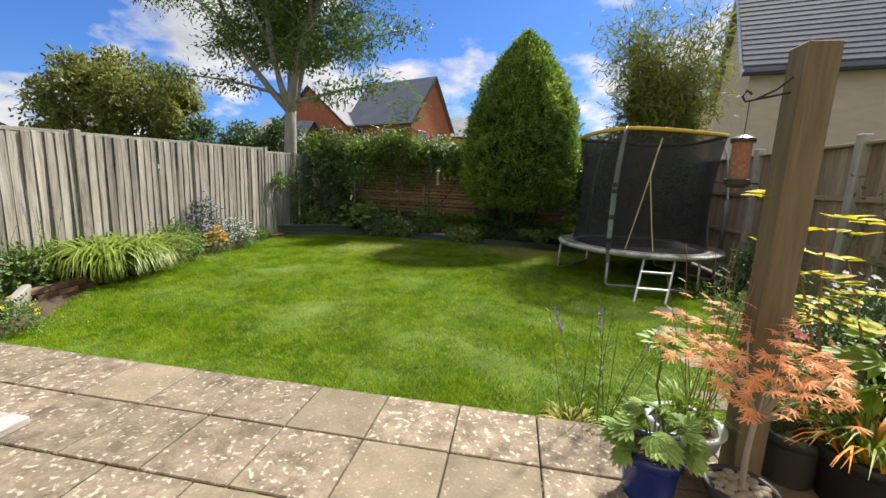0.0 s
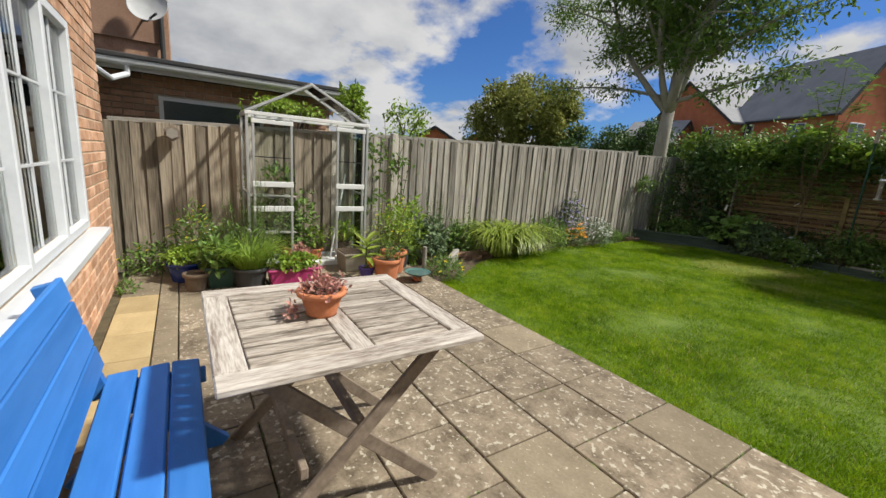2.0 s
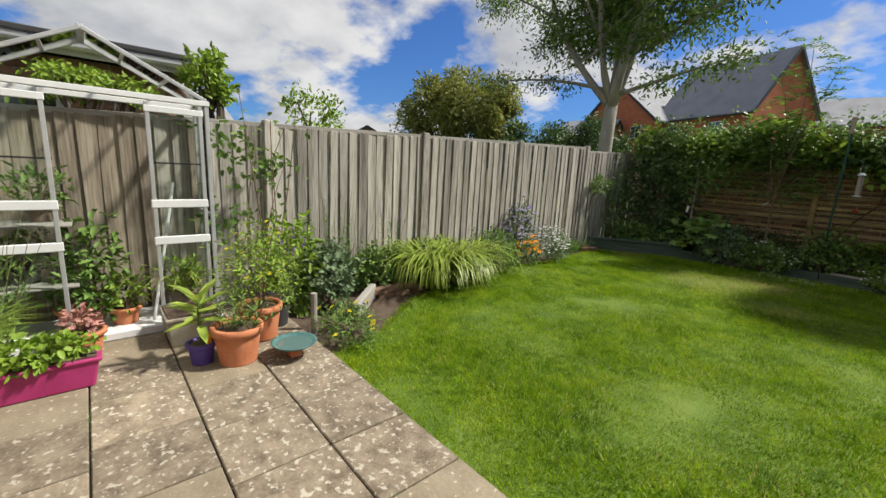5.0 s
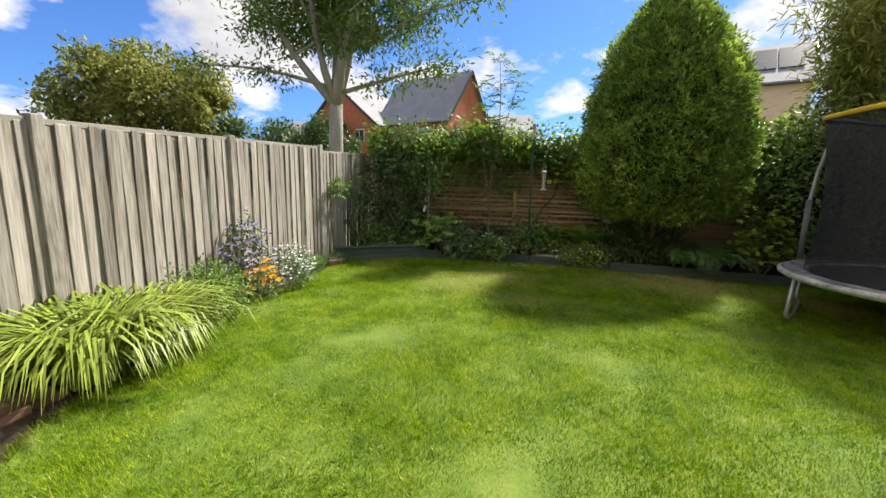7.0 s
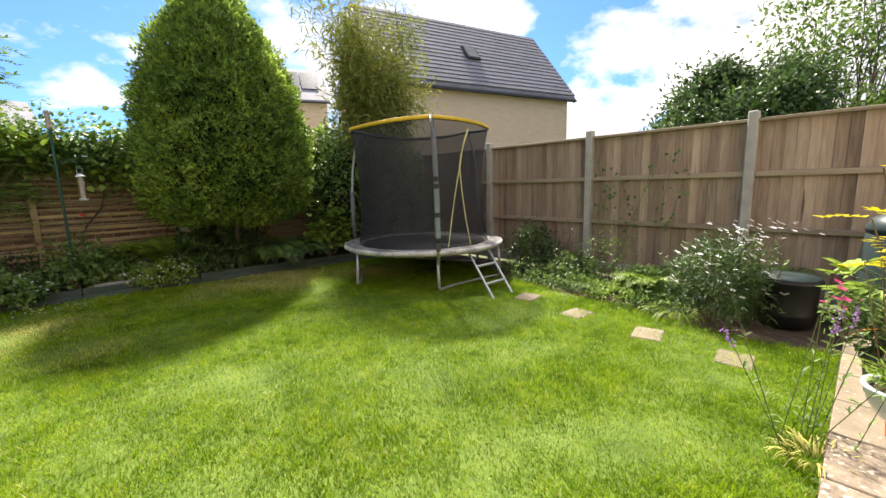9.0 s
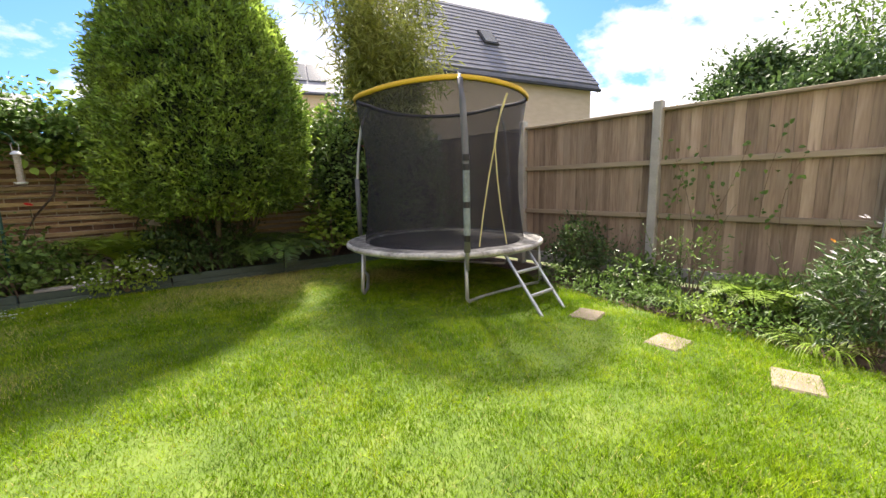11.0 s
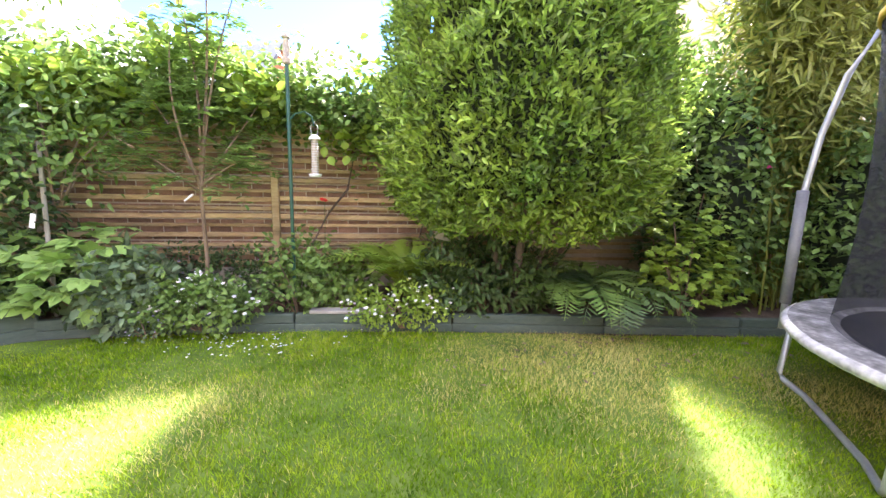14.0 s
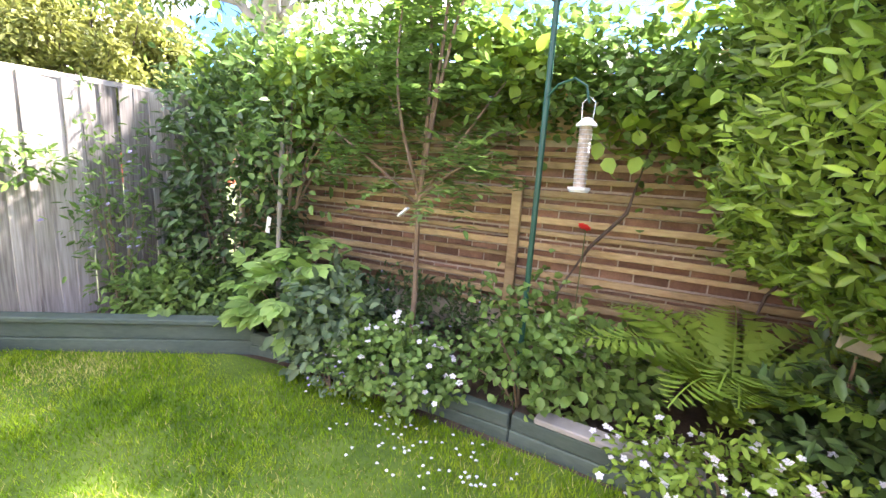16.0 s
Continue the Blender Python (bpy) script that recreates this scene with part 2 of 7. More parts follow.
M = dict(
    soil=material("soil", ((0.045, 0.03, 0.02), (0.12, 0.085, 0.06)), 9, 0.95, 0.8, 70),
    turf=material("turf", ((0.045, 0.085, 0.008), (0.09, 0.15, 0.014), (0.14, 0.19, 0.03)), 2.6, 0.9, 0.6, 40),
    blade=material("grass_blade", ((0.065, 0.15, 0.005), (0.185, 0.31, 0.01), (0.34, 0.44, 0.024)), 2.4, 0.8, 0.0, 11.0, island=0.45, translucent=0.45, spec=0.06, grain=0.5, span=0.36),
    dry=leafy("dry_grass", (0.4, 0.38, 0.08), (0.52, 0.46, 0.16), 0.7, 0.25),
    slab=material("paving_slab", ((0.1, 0.078, 0.052), (0.205, 0.165, 0.12), (0.31, 0.255, 0.185)), 9, 0.9, 0.6, 60, thing=0.18, spots=((0.42, 0.385, 0.31), 31, 0.58)),
    slab_plain=material("plain_slab", ((0.16, 0.13, 0.088), (0.27, 0.225, 0.16)), 5, 0.9, 0.5, 60, thing=0.12, spots=((0.4, 0.36, 0.28), 40, 0.63)),
    slab_yellow=material("buff_slab", ((0.34, 0.26, 0.13), (0.46, 0.36, 0.2)), 5, 0.9, 0.4, 60, thing=0.12),
    joint=material("joint_soil", ((0.05, 0.042, 0.025), (0.12, 0.1, 0.06)), 12, 0.95, 0.8, 80),
    fence=material("weathered_board", ((0.12, 0.107, 0.09), (0.29, 0.268, 0.236), (0.43, 0.405, 0.366)), 5.0, 0.85, 0.5, 70, stretch=(1, 1, 0.1), thing=0.26, span=0.26, grain=0.42, spots=((0.09, 0.072, 0.055), 11, 0.67)),
    fence_brown=material("brown_board", ((0.17, 0.12, 0.085), (0.32, 0.24, 0.17), (0.44, 0.35, 0.26)), 4.0, 0.85, 0.45, 50, stretch=(1, 1, 0.09), thing=0.24, spots=((0.13, 0.09, 0.06), 9, 0.66)),
    # browner weathered boards by the house, colour also lowered for the part shade there
    fence_near=material("brown_shaded_board", ((0.1, 0.083, 0.062), (0.22, 0.185, 0.14), (0.34, 0.295, 0.235)), 5.0, 0.85, 0.5, 70, stretch=(1, 1, 0.1), thing=0.26, span=0.26, grain=0.42, spots=((0.08, 0.06, 0.04), 11, 0.68)),
    rail=material("fence_rail", ((0.24, 0.19, 0.13), (0.36, 0.3, 0.21)), 4, 0.85, 0.3, 50, stretch=(1, 0.1, 1), thing=0.1),
    slat=material("fence_slat", ((0.17, 0.12, 0.06), (0.36, 0.27, 0.14), (0.5, 0.4, 0.22)), 5, 0.85, 0.4, 50, stretch=(0.25, 1, 1), thing=0.32),
    concrete=material("concrete", ((0.3, 0.3, 0.27), (0.44, 0.43, 0.39)), 6, 0.9, 0.3, 80),
    post=material("post_timber", ((0.1, 0.082, 0.05), (0.21, 0.175, 0.11)), 9, 0.8, 0.4, 60, stretch=(1, 1, 0.08), spots=((0.06, 0.045, 0.03), 14, 0.68)),
    brick=material("house_brick", ((0.33, 0.16, 0.09), (0.47, 0.27, 0.17), (0.58, 0.4, 0.3)), 9, 0.9, 0.4, 70, thing=0.26),
    brick_dull=material("wall_brick", ((0.15, 0.09, 0.06), (0.29, 0.18, 0.12)), 8, 0.9, 0.4, 70, thing=0.3),
    mortar=material("mortar", ((0.45, 0.36, 0.25), (0.58, 0.48, 0.36)), 20, 0.95, 0.4, 90),
    mortar_dull=material("old_mortar", ((0.34, 0.3, 0.23), (0.48, 0.43, 0.35)), 20, 0.95, 0.4, 90),
    upvc=material("white_plastic", ((0.52, 0.55, 0.6), (0.62, 0.64, 0.67)), 3, 0.35, 0.0, 40, spec=0.5),
    alu=material("aluminium", ((0.42, 0.44, 0.45), (0.56, 0.57, 0.58)), 6, 0.45, 0.05, 60, metal=0.55),
    alu_white=material("white_bar", ((0.6, 0.63, 0.65), (0.7, 0.71, 0.72)), 6, 0.5, 0.03, 60),
    glass=glass("clear_glass", (0.93, 0.97, 0.96)),
    dark_room=material("dark_room", ((0.04, 0.044, 0.05), (0.08, 0.085, 0.09)), 2, 0.9, 0.0),
    curtain=material("net_curtain", ((0.4, 0.4, 0.4), (0.5, 0.5, 0.5)), 2, 0.9, 0.1, 30, stretch=(10, 1, 0.3)),
    teak=material("weathered_teak", ((0.1, 0.082, 0.068), (0.29, 0.255, 0.22), (0.45, 0.415, 0.375)), 22, 0.85, 0.8, 130, stretch=(1, 0.12, 1), thing=0.16, span=0.26, grain=0.5),
    teak_x=material("weathered_teak_rail", ((0.16, 0.13, 0.11), (0.37, 0.335, 0.305), (0.53, 0.5, 0.47)), 24, 0.85, 0.6, 130, stretch=(0.12, 1, 1), thing=0.1, span=0.3, grain=0.5),
    teak_y=material("weathered_teak_edge", ((0.16, 0.13, 0.11), (0.37, 0.335, 0.305), (0.53, 0.5, 0.47)), 24, 0.85, 0.6, 130, stretch=(1, 0.12, 1), thing=0.1, span=0.3, grain=0.5),
    teak_leg=material("teak_leg", ((0.12, 0.092, 0.07), (0.26, 0.21, 0.165)), 10, 0.85, 0.4, 60, thing=0.1),
    blue=material("blue_paint", ((0.018, 0.13, 0.43), (0.045, 0.2, 0.58)), 3, 0.5, 0.15, 35, stretch=(0.15, 1, 1), thing=0.1),
    terracotta=material("terracotta", ((0.4, 0.13, 0.055), (0.55, 0.22, 0.11)), 7, 0.85, 0.2, 60, thing=0.08),
    blue_glaze=material("blue_glaze", ((0.008, 0.02, 0.14), (0.015, 0.045, 0.26)), 5, 0.2, 0.08, 30, spec=0.6),
    pale_glaze=material("pale_glaze", ((0.42, 0.48, 0.5), (0.6, 0.65, 0.67)), 6, 0.3, 0.1, 30, spec=0.6),
    teal_glaze=material("teal_glaze", ((0.05, 0.12, 0.12), (0.1, 0.21, 0.2)), 8, 0.3, 0.1, 30, spec=0.6),
    purple=material("purple_plastic", ((0.06, 0.035, 0.2), (0.09, 0.055, 0.27)), 5, 0.4, 0.05),
    magenta=material("magenta_plastic", ((0.28, 0.02, 0.1), (0.38, 0.035, 0.15)), 5, 0.45, 0.05),
    dark_pot=material("dark_plastic", ((0.03, 0.033, 0.035), (0.055, 0.058, 0.06)), 5, 0.5, 0.08),
    green_pot=material("green_plastic", ((0.02, 0.06, 0.045), (0.035, 0.09, 0.07)), 5, 0.5, 0.08),
    brown_pot=material("brown_pot", ((0.12, 0.085, 0.06), (0.2, 0.15, 0.11)), 5, 0.7, 0.1),
    stone_pot=material("stone_pot", ((0.25, 0.22, 0.17), (0.36, 0.33, 0.27)), 6, 0.9, 0.3, 60),
    sleeper=material("green_painted_timber", ((0.042, 0.066, 0.05), (0.085, 0.115, 0.09)), 5, 0.8, 0.3, 60, stretch=(0.3, 0.3, 1), thing=0.12),
    grey_timber=material("grey_timber", ((0.2, 0.19, 0.17), (0.36, 0.34, 0.31)), 5, 0.9, 0.35, 60, stretch=(0.2, 0.2, 1)),
    steel=material("galvanised_steel", ((0.42, 0.44, 0.45), (0.58, 0.6, 0.61)), 8, 0.45, 0.05, 60, metal=0.6),
    foam=material("grey_foam_sleeve", ((0.12, 0.125, 0.13), (0.19, 0.195, 0.2)), 6, 0.85, 0.1),
    mat_black=material("trampoline_mat", ((0.016, 0.017, 0.02), (0.035, 0.036, 0.04)), 4, 0.65, 0.1, 80),
    pad=material("worn_white_pad", ((0.14, 0.14, 0.125), (0.42, 0.415, 0.39), (0.66, 0.65, 0.62)), 6, 0.7, 0.3, 30),
    pad_top=material("grey_pad_top", ((0.035, 0.035, 0.033), (0.17, 0.168, 0.155), (0.42, 0.415, 0.39)), 7, 0.8, 0.3, 30),
    yellow=material("yellow_trim", ((0.55, 0.35, 0.02), (0.7, 0.48, 0.04)), 5, 0.6, 0.1),
    strap=material("yellow_strap", ((0.58, 0.52, 0.2), (0.68, 0.62, 0.32)), 5, 0.7, 0.1),
    black=material("black_plastic", ((0.012, 0.012, 0.014), (0.028, 0.028, 0.03)), 5, 0.45, 0.05),
    dark_green=material("dark_green_paint", ((0.008, 0.05, 0.035), (0.015, 0.08, 0.055)), 5, 0.4, 0.03),
    bin_green=material("bin_plastic", ((0.018, 0.035, 0.035), (0.035, 0.055, 0.055)), 5, 0.4, 0.05),
    seed=material("bird_seed", ((0.14, 0.07, 0.045), (0.28, 0.15, 0.095)), 60, 0.8, 0.4, 120),
    nuts=material("feeder_mesh", ((0.25, 0.2, 0.15), (0.45, 0.4, 0.33)), 60, 0.6, 0.4, 120),
    bark=material("grey_bark", ((0.22, 0.205, 0.17), (0.4, 0.38, 0.33)), 5, 0.9, 0.5, 35, stretch=(1, 1, 0.35)),
    bark_dark=material("dark_bark", ((0.06, 0.045, 0.035), (0.13, 0.1, 0.08)), 6, 0.9, 0.5, 40, stretch=(1, 1, 0.3)),
    stem=material("green_stem", ((0.06, 0.09, 0.025), (0.13, 0.16, 0.05)), 8, 0.7, 0.0),
    stem_brown=material("brown_stem", ((0.12, 0.08, 0.05), (0.24, 0.18, 0.12)), 8, 0.8, 0.0),
    laurel=leafy("laurel_leaf", (0.055, 0.135, 0.02), (0.34, 0.47, 0.075), 0.28, 0.46, 0.6),
    # near-black green: the shade deep inside dense crowns, put into the colour
    crown_shade=material("crown_inner_shade", ((0.008, 0.014, 0.005), (0.02, 0.03, 0.01)), 6, 0.9, 0.5, 30),
    ash=leafy("ash_leaf", (0.06, 0.12, 0.02), (0.17, 0.26, 0.05), 0.5, 0.4, 0.4),
    far_leaf=leafy("far_leaf", (0.14, 0.17, 0.035), (0.33, 0.34, 0.08), 0.6, 0.35, 0.4),
    dark_leaf=leafy("dark_leaf", (0.04, 0.085, 0.025), (0.11, 0.18, 0.05), 0.4, 0.28, 0.4),
    mid_leaf=leafy("mid_leaf", (0.085, 0.17, 0.035), (0.21, 0.32, 0.075), 0.5, 0.35, 0.4),
    bright_leaf=leafy("bright_leaf", (0.16, 0.27, 0.03), (0.3, 0.42, 0.06), 0.5, 0.35, 0.3),
    pale_leaf=leafy("pale_leaf", (0.16, 0.3, 0.06), (0.31, 0.45, 0.12), 0.55, 0.35, 0.3),
    lime_leaf=leafy("lime_leaf", (0.26, 0.38, 0.06), (0.42, 0.52, 0.11), 0.45, 0.4, 0.25),
    grey_leaf=leafy("grey_leaf", (0.09, 0.15, 0.07), (0.18, 0.25, 0.125), 0.6, 0.25, 0.3),
    bamboo=leafy("bamboo_leaf", (0.15, 0.19, 0.03), (0.33, 0.35, 0.08), 0.55, 0.3, 0.35),
    lily=leafy("lily_leaf", (0.13, 0.21, 0.025), (0.38, 0.46, 0.09), 0.4, 0.35, 0.5),
    gold_leaf=leafy("gold_leaf", (0.5, 0.43, 0.01), (0.62, 0.55, 0.02), 0.6, 0.45, 0.15),
    maple=leafy("maple_leaf", (0.88, 0.39, 0.16), (0.94, 0.56, 0.3), 0.5, 0.5, 0.15),
    sedum=leafy("sedum_leaf", (0.36, 0.15, 0.13), (0.55, 0.33, 0.28), 0.5, 0.2, 0.35),
    white_petal=leafy("white_petal", (0.72, 0.7, 0.72), (0.82, 0.8, 0.82), 0.6, 0.3, 0.05),
    purple_petal=leafy("purple_petal", (0.3, 0.16, 0.46), (0.42, 0.25, 0.58), 0.6, 0.3, 0.2),
    lilac_petal=leafy("lilac_petal", (0.34, 0.3, 0.55), (0.46, 0.42, 0.66), 0.6, 0.3, 0.15),
    orange_petal=leafy("orange_petal", (0.75, 0.26, 0.01), (0.85, 0.38, 0.02), 0.6, 0.3, 0.1),
    yellow_petal=leafy("yellow_petal", (0.75, 0.58, 0.02), (0.85, 0.68, 0.04), 0.6, 0.3, 0.1),
    red_petal=leafy("red_petal", (0.6, 0.025, 0.02), (0.72, 0.05, 0.03), 0.6, 0.2, 0.1),
    pink_petal=leafy("pink_petal", (0.55, 0.03, 0.18), (0.68, 0.08, 0.28), 0.6, 0.3, 0.1),
    red_wall=material("red_house_brick", ((0.34, 0.1, 0.045), (0.46, 0.16, 0.08)), 2, 0.9, 0.1, 25),
    slate=material("slate_roof", ((0.2, 0.205, 0.225), (0.28, 0.285, 0.305)), 1.2, 0.8, 0.15, 12),
    slate_row=material("grey_roof_tile", ((0.17, 0.17, 0.19), (0.25, 0.25, 0.275)), 1.2, 0.75, 0.15, 14, thing=0.08),
    tan_wall=material("buff_house_brick", ((0.54, 0.42, 0.29), (0.65, 0.52, 0.38)), 2, 0.9, 0.2, 30, stretch=(1, 1, 3)),
    brown_wall=material("neighbour_brick", ((0.26, 0.14, 0.09), (0.46, 0.29, 0.2)), 5, 0.9, 0.3, 40, thing=0.26),
    tile_hung=material("hung_tile", ((0.22, 0.13, 0.09), (0.32, 0.2, 0.14)), 3, 0.9, 0.2, 30),
    felt=material("roof_felt", ((0.035, 0.036, 0.038), (0.06, 0.06, 0.062)), 3, 0.9, 0.3, 40),
    window_dark=material("window_pane", ((0.03, 0.04, 0.05), (0.06, 0.075, 0.09)), 2, 0.1, 0.0, spec=0.8),
    dish=material("dish_grey", ((0.36, 0.37, 0.38), (0.46, 0.47, 0.48)), 3, 0.6, 0.05),
    meadow=material("far_ground", ((0.05, 0.075, 0.02), (0.1, 0.12, 0.04)), 0.3, 0.95, 0.3, 3),
    water=material("still_water", ((0.08, 0.14, 0.14), (0.1, 0.17, 0.17)), 3, 0.05, 0.0, spec=0.7),
    sleeve=material("worn_sleeve", ((0.1, 0.13, 0.13), (0.3, 0.36, 0.36)), 14, 0.8, 0.1, 30),
    paper=material("white_label", ((0.75, 0.75, 0.75), (0.82, 0.82, 0.82)), 5, 0.7, 0.0),
)


# ---------------------------------------------------------------- mesh helpers
def mesh_of(name, bm, mat, smooth=False):
    me = bpy.data.meshes.new(name)
    bm.to_mesh(me)
    bm.free()
    me.materials.append(mat)
    if smooth:
        for p in me.polygons:
            p.use_smooth = True
    return me


FINE = ("blossom", "crown", "foliage", "leaves", "fronds", "canes", "branches", "dark_foliage", "bright_foliage", "vine_stems", "wire_rings", "glazing_bars")


def part(name, bm, mat=None, parent=None, label="", smooth=False):
    ob = new(name, mesh_of(name, bm, mat, smooth) if isinstance(bm, bmesh.types.BMesh) else bm)
    if parent:
        ob.parent = parent
    if label:
        ob["label"] = label
    if name in FINE:
        ob["kind"] = "stuff"
    return ob


def thing(name, x, y, z, label, category, group="", kind="", rz=0.0):
    ob = new(name)
    ob.empty_display_size = 0.1
    ob.matrix_world = pose(x, y, z, 0, 0, rz)
    return tagged(ob, label, category, group, kind)


def box(sx, sy, sz, x=0, y=0, z=0, bevel=0.0, bm=None, turn=None, taper=1.0):
    """A box with its centre at x, y, z; taper: the top's size against the bottom's."""
    bm = bm or bmesh.new()
    made = bmesh.ops.create_cube(bm, size=1.0)["verts"]
    for v in made:
        k = taper if v.co.z > 0 else 1.0
        v.co = Vector((v.co.x * sx * k, v.co.y * sy * k, v.co.z * sz))
    if bevel:
        edges = list({e for v in made for e in v.link_edges})
        made = bmesh.ops.bevel(bm, geom=edges, offset=bevel, segments=1, affect="EDGES")["verts"]
        made = list({v for v in made})
    if turn is not None:
        bmesh.ops.transform(bm, matrix=turn, verts=made)
    bmesh.ops.translate(bm, vec=(x, y, z), verts=made)
    return bm


def beam(a, b, w, h, bm=None, bevel=0.003):
    """A timber of section w x h from a to b."""
    a, b = Vector(a), Vector(b)
    d = b - a
    q = d.to_track_quat("Z", "Y").to_matrix().to_4x4()
    bm2 = box(w, h, d.length, bevel=bevel)
    bmesh.ops.transform(bm2, matrix=Matrix.Translation((a + b) / 2) @ q, verts=bm2.verts)
    if bm is None:
        return bm2
    me = bpy.data.meshes.new("t")
    bm2.to_mesh(me)
    bm2.free()
    bm.from_mesh(me)
    bpy.data.meshes.remove(me)
    return bm


def tube(points, radius, sides=8, bm=None, closed=False, taper=None, cap=True):
    """A round rod through the points; taper: a radius for each point."""
    bm = bm or bmesh.new()
    pts = [Vector(p) for p in points]
    rings, n = [], len(pts)
    up = Vector((0, 0, 1))
    for i, p in enumerate(pts):
        d = (pts[(i + 1) % n] - pts[i - 1]) if closed else (pts[min(i + 1, n - 1)] - pts[max(i - 1, 0)])
        d = d.normalized() if d.length else Vector((0, 0, 1))
        s = d.cross(up if abs(d.z) < 0.95 else Vector((1, 0, 0))).normalized()
        t = s.cross(d)
        r = taper[i] if taper else radius
        rings.append([bm.verts.new(p + (s * math.cos(a) + t * math.sin(a)) * r) for a in (2 * math.pi * k / sides for k in range(sides))])
    for i in range(n if closed else n - 1):
        a, b = rings[i], rings[(i + 1) % n]
        for k in range(sides):
            bm.faces.new((a[k], a[(k + 1) % sides], b[(k + 1) % sides], b[k]))
    if cap and not closed:
        bm.faces.new(list(reversed(rings[0])))
        bm.faces.new(rings[-1])
    return bm


def lathe(profile, sides=24, bm=None, close=True):
    """Turns (radius, height) pairs round the z axis."""
    bm = bm or bmesh.new()
    rings = [[bm.verts.new((r * math.cos(a), r * math.sin(a), z)) for a in (2 * math.pi * k / sides for k in range(sides))] for r, z in profile]
    for a, b in zip(rings, rings[1:]):
        for k in range(sides):
            bm.faces.new((a[k], a[(k + 1) % sides], b[(k + 1) % sides], b[k]))
    if close:
        bm.faces.new(list(reversed(rings[0])))
        bm.faces.new(rings[-1])
    return bm


def sheet(points, faces):
    bm = bmesh.new()
    vs = [bm.verts.new(p) for p in points]
    for f in faces:
        bm.faces.new([vs[i] for i in f])
    return bm


rng = np.random.default_rng(7)


def unit(a):
    return a / np.maximum(np.linalg.norm(a, axis=1, keepdims=True), 1e-6)


def leaf_mesh(name, at, axis, face, length, width, mat, fold=0.25, droop=0.0):
    """Folded kite leaves: at the places, along axis, facing face; one mesh."""
    n = len(at)
    axis = unit(axis)
    side = unit(np.cross(axis, face))
    nor = np.cross(side, axis)
    L, W = np.reshape(length, (-1, 1)) * np.ones((n, 1)), np.reshape(width, (-1, 1)) * np.ones((n, 1))
    lift = nor * W * fold
    low, high = at + axis * L * 0.28, at + axis * L * 0.68 - nor * L * droop * 0.4
    v = np.stack([at, low - side * W * 0.46 + lift, high - side * W * 0.42 + lift, at + axis * L - nor * L * droop, high + side * W * 0.42 + lift, low + side * W * 0.46 + lift], 1).reshape(-1, 3)
    i = np.arange(n)[:, None] * 6
    f = np.concatenate([i + [0, 2, 1], i + [0, 3, 2], i + [0, 4, 3], i + [0, 5, 4]], 1).reshape(-1, 3)
    return tri_mesh(name, v, f, mat)


def tri_mesh(name, v, f, mat):
    me = bpy.data.meshes.new(name)
    me.vertices.add(len(v))
    me.vertices.foreach_set("co", v.astype(np.float32).ravel())
    me.loops.add(len(f) * 3)
    me.loops.foreach_set("vertex_index", f.astype(np.int32).ravel())
    me.polygons.add(len(f))
    me.polygons.foreach_set("loop_start", np.arange(len(f), dtype=np.int32) * 3)
    me.polygons.foreach_set("loop_total", np.full(len(f), 3, dtype=np.int32))
    me.update(calc_edges=True)
    me.materials.append(mat)
    return me


def strap_mesh(name, base, heading, length, width, mat, arch=0.6, lift=1.2, steps=5):
    """Arching strap leaves: each rises from base and bends over along heading."""
    n = len(base)
    heading = unit(np.c_[heading, np.zeros(n)])
    side = np.c_[-heading[:, 1], heading[:, 0], np.zeros(n)]
    lifts = lift * (0.8 + 0.22 * rng.random(n))
    vs = []
    for k in range(steps):
        s = k / (steps - 1)
        ang = lifts - s ** 1.55 * (lifts + arch)
        if k == 0:
            p = base.copy()
        else:
            p = p + (heading * np.cos(ang)[:, None] + np.array([0, 0, 1.0]) * np.sin(ang)[:, None]) * (length / (steps - 1))[:, None]
        w = width * (1 - s ** 2.2) * 0.5 + 0.0006
        vs += [p - side * np.reshape(w, (-1, 1)), p + side * np.reshape(w, (-1, 1))]
    v = np.stack(vs, 1).reshape(-1, 3)
    i = np.arange(n)[:, None] * (2 * steps)
    f = np.concatenate([np.concatenate([i + [2 * k, 2 * k + 1, 2 * k + 3], i + [2 * k, 2 * k + 3, 2 * k + 2]], 1) for k in range(steps - 1)], 1).reshape(-1, 3)
    return tri_mesh(name, v, f, mat)


def ball_points(n, rx, ry, rz, shell=0.55, lumps=0.18, low=-1.0):
    """Points in an uneven ellipsoid, most of them near its skin, and the way outwards."""
    d = unit(rng.normal(size=(n * 2, 3)))
    d = d[d[:, 2] > low][:n]
    r = shell + (1 - shell) * rng.random((len(d), 1)) ** 0.5
    ph = rng.random(9) * 6.3
    k = 1 + lumps * (np.sin(d[:, :1] * 5 + ph[0]) * np.sin(d[:, 1:2] * 6 + ph[1]) + np.sin(d[:, 2:] * 7 + ph[2]) * np.sin(d[:, :1] * 9 + ph[3])) + lumps * 0.5 * rng.normal(size=(len(d), 1)) * 0.4
    return d * r * k * np.array([rx, ry, rz]), unit(d / np.array([rx, ry, rz]))


def leaf_dirs(out, spread=0.9, droop=-0.2):
    a = out + rng.normal(size=out.shape) * spread
    a[:, 2] += droop
    f = out * 0.7 + np.array([0, 0, 0.8]) + rng.normal(size=out.shape) * 0.45
    return a, f


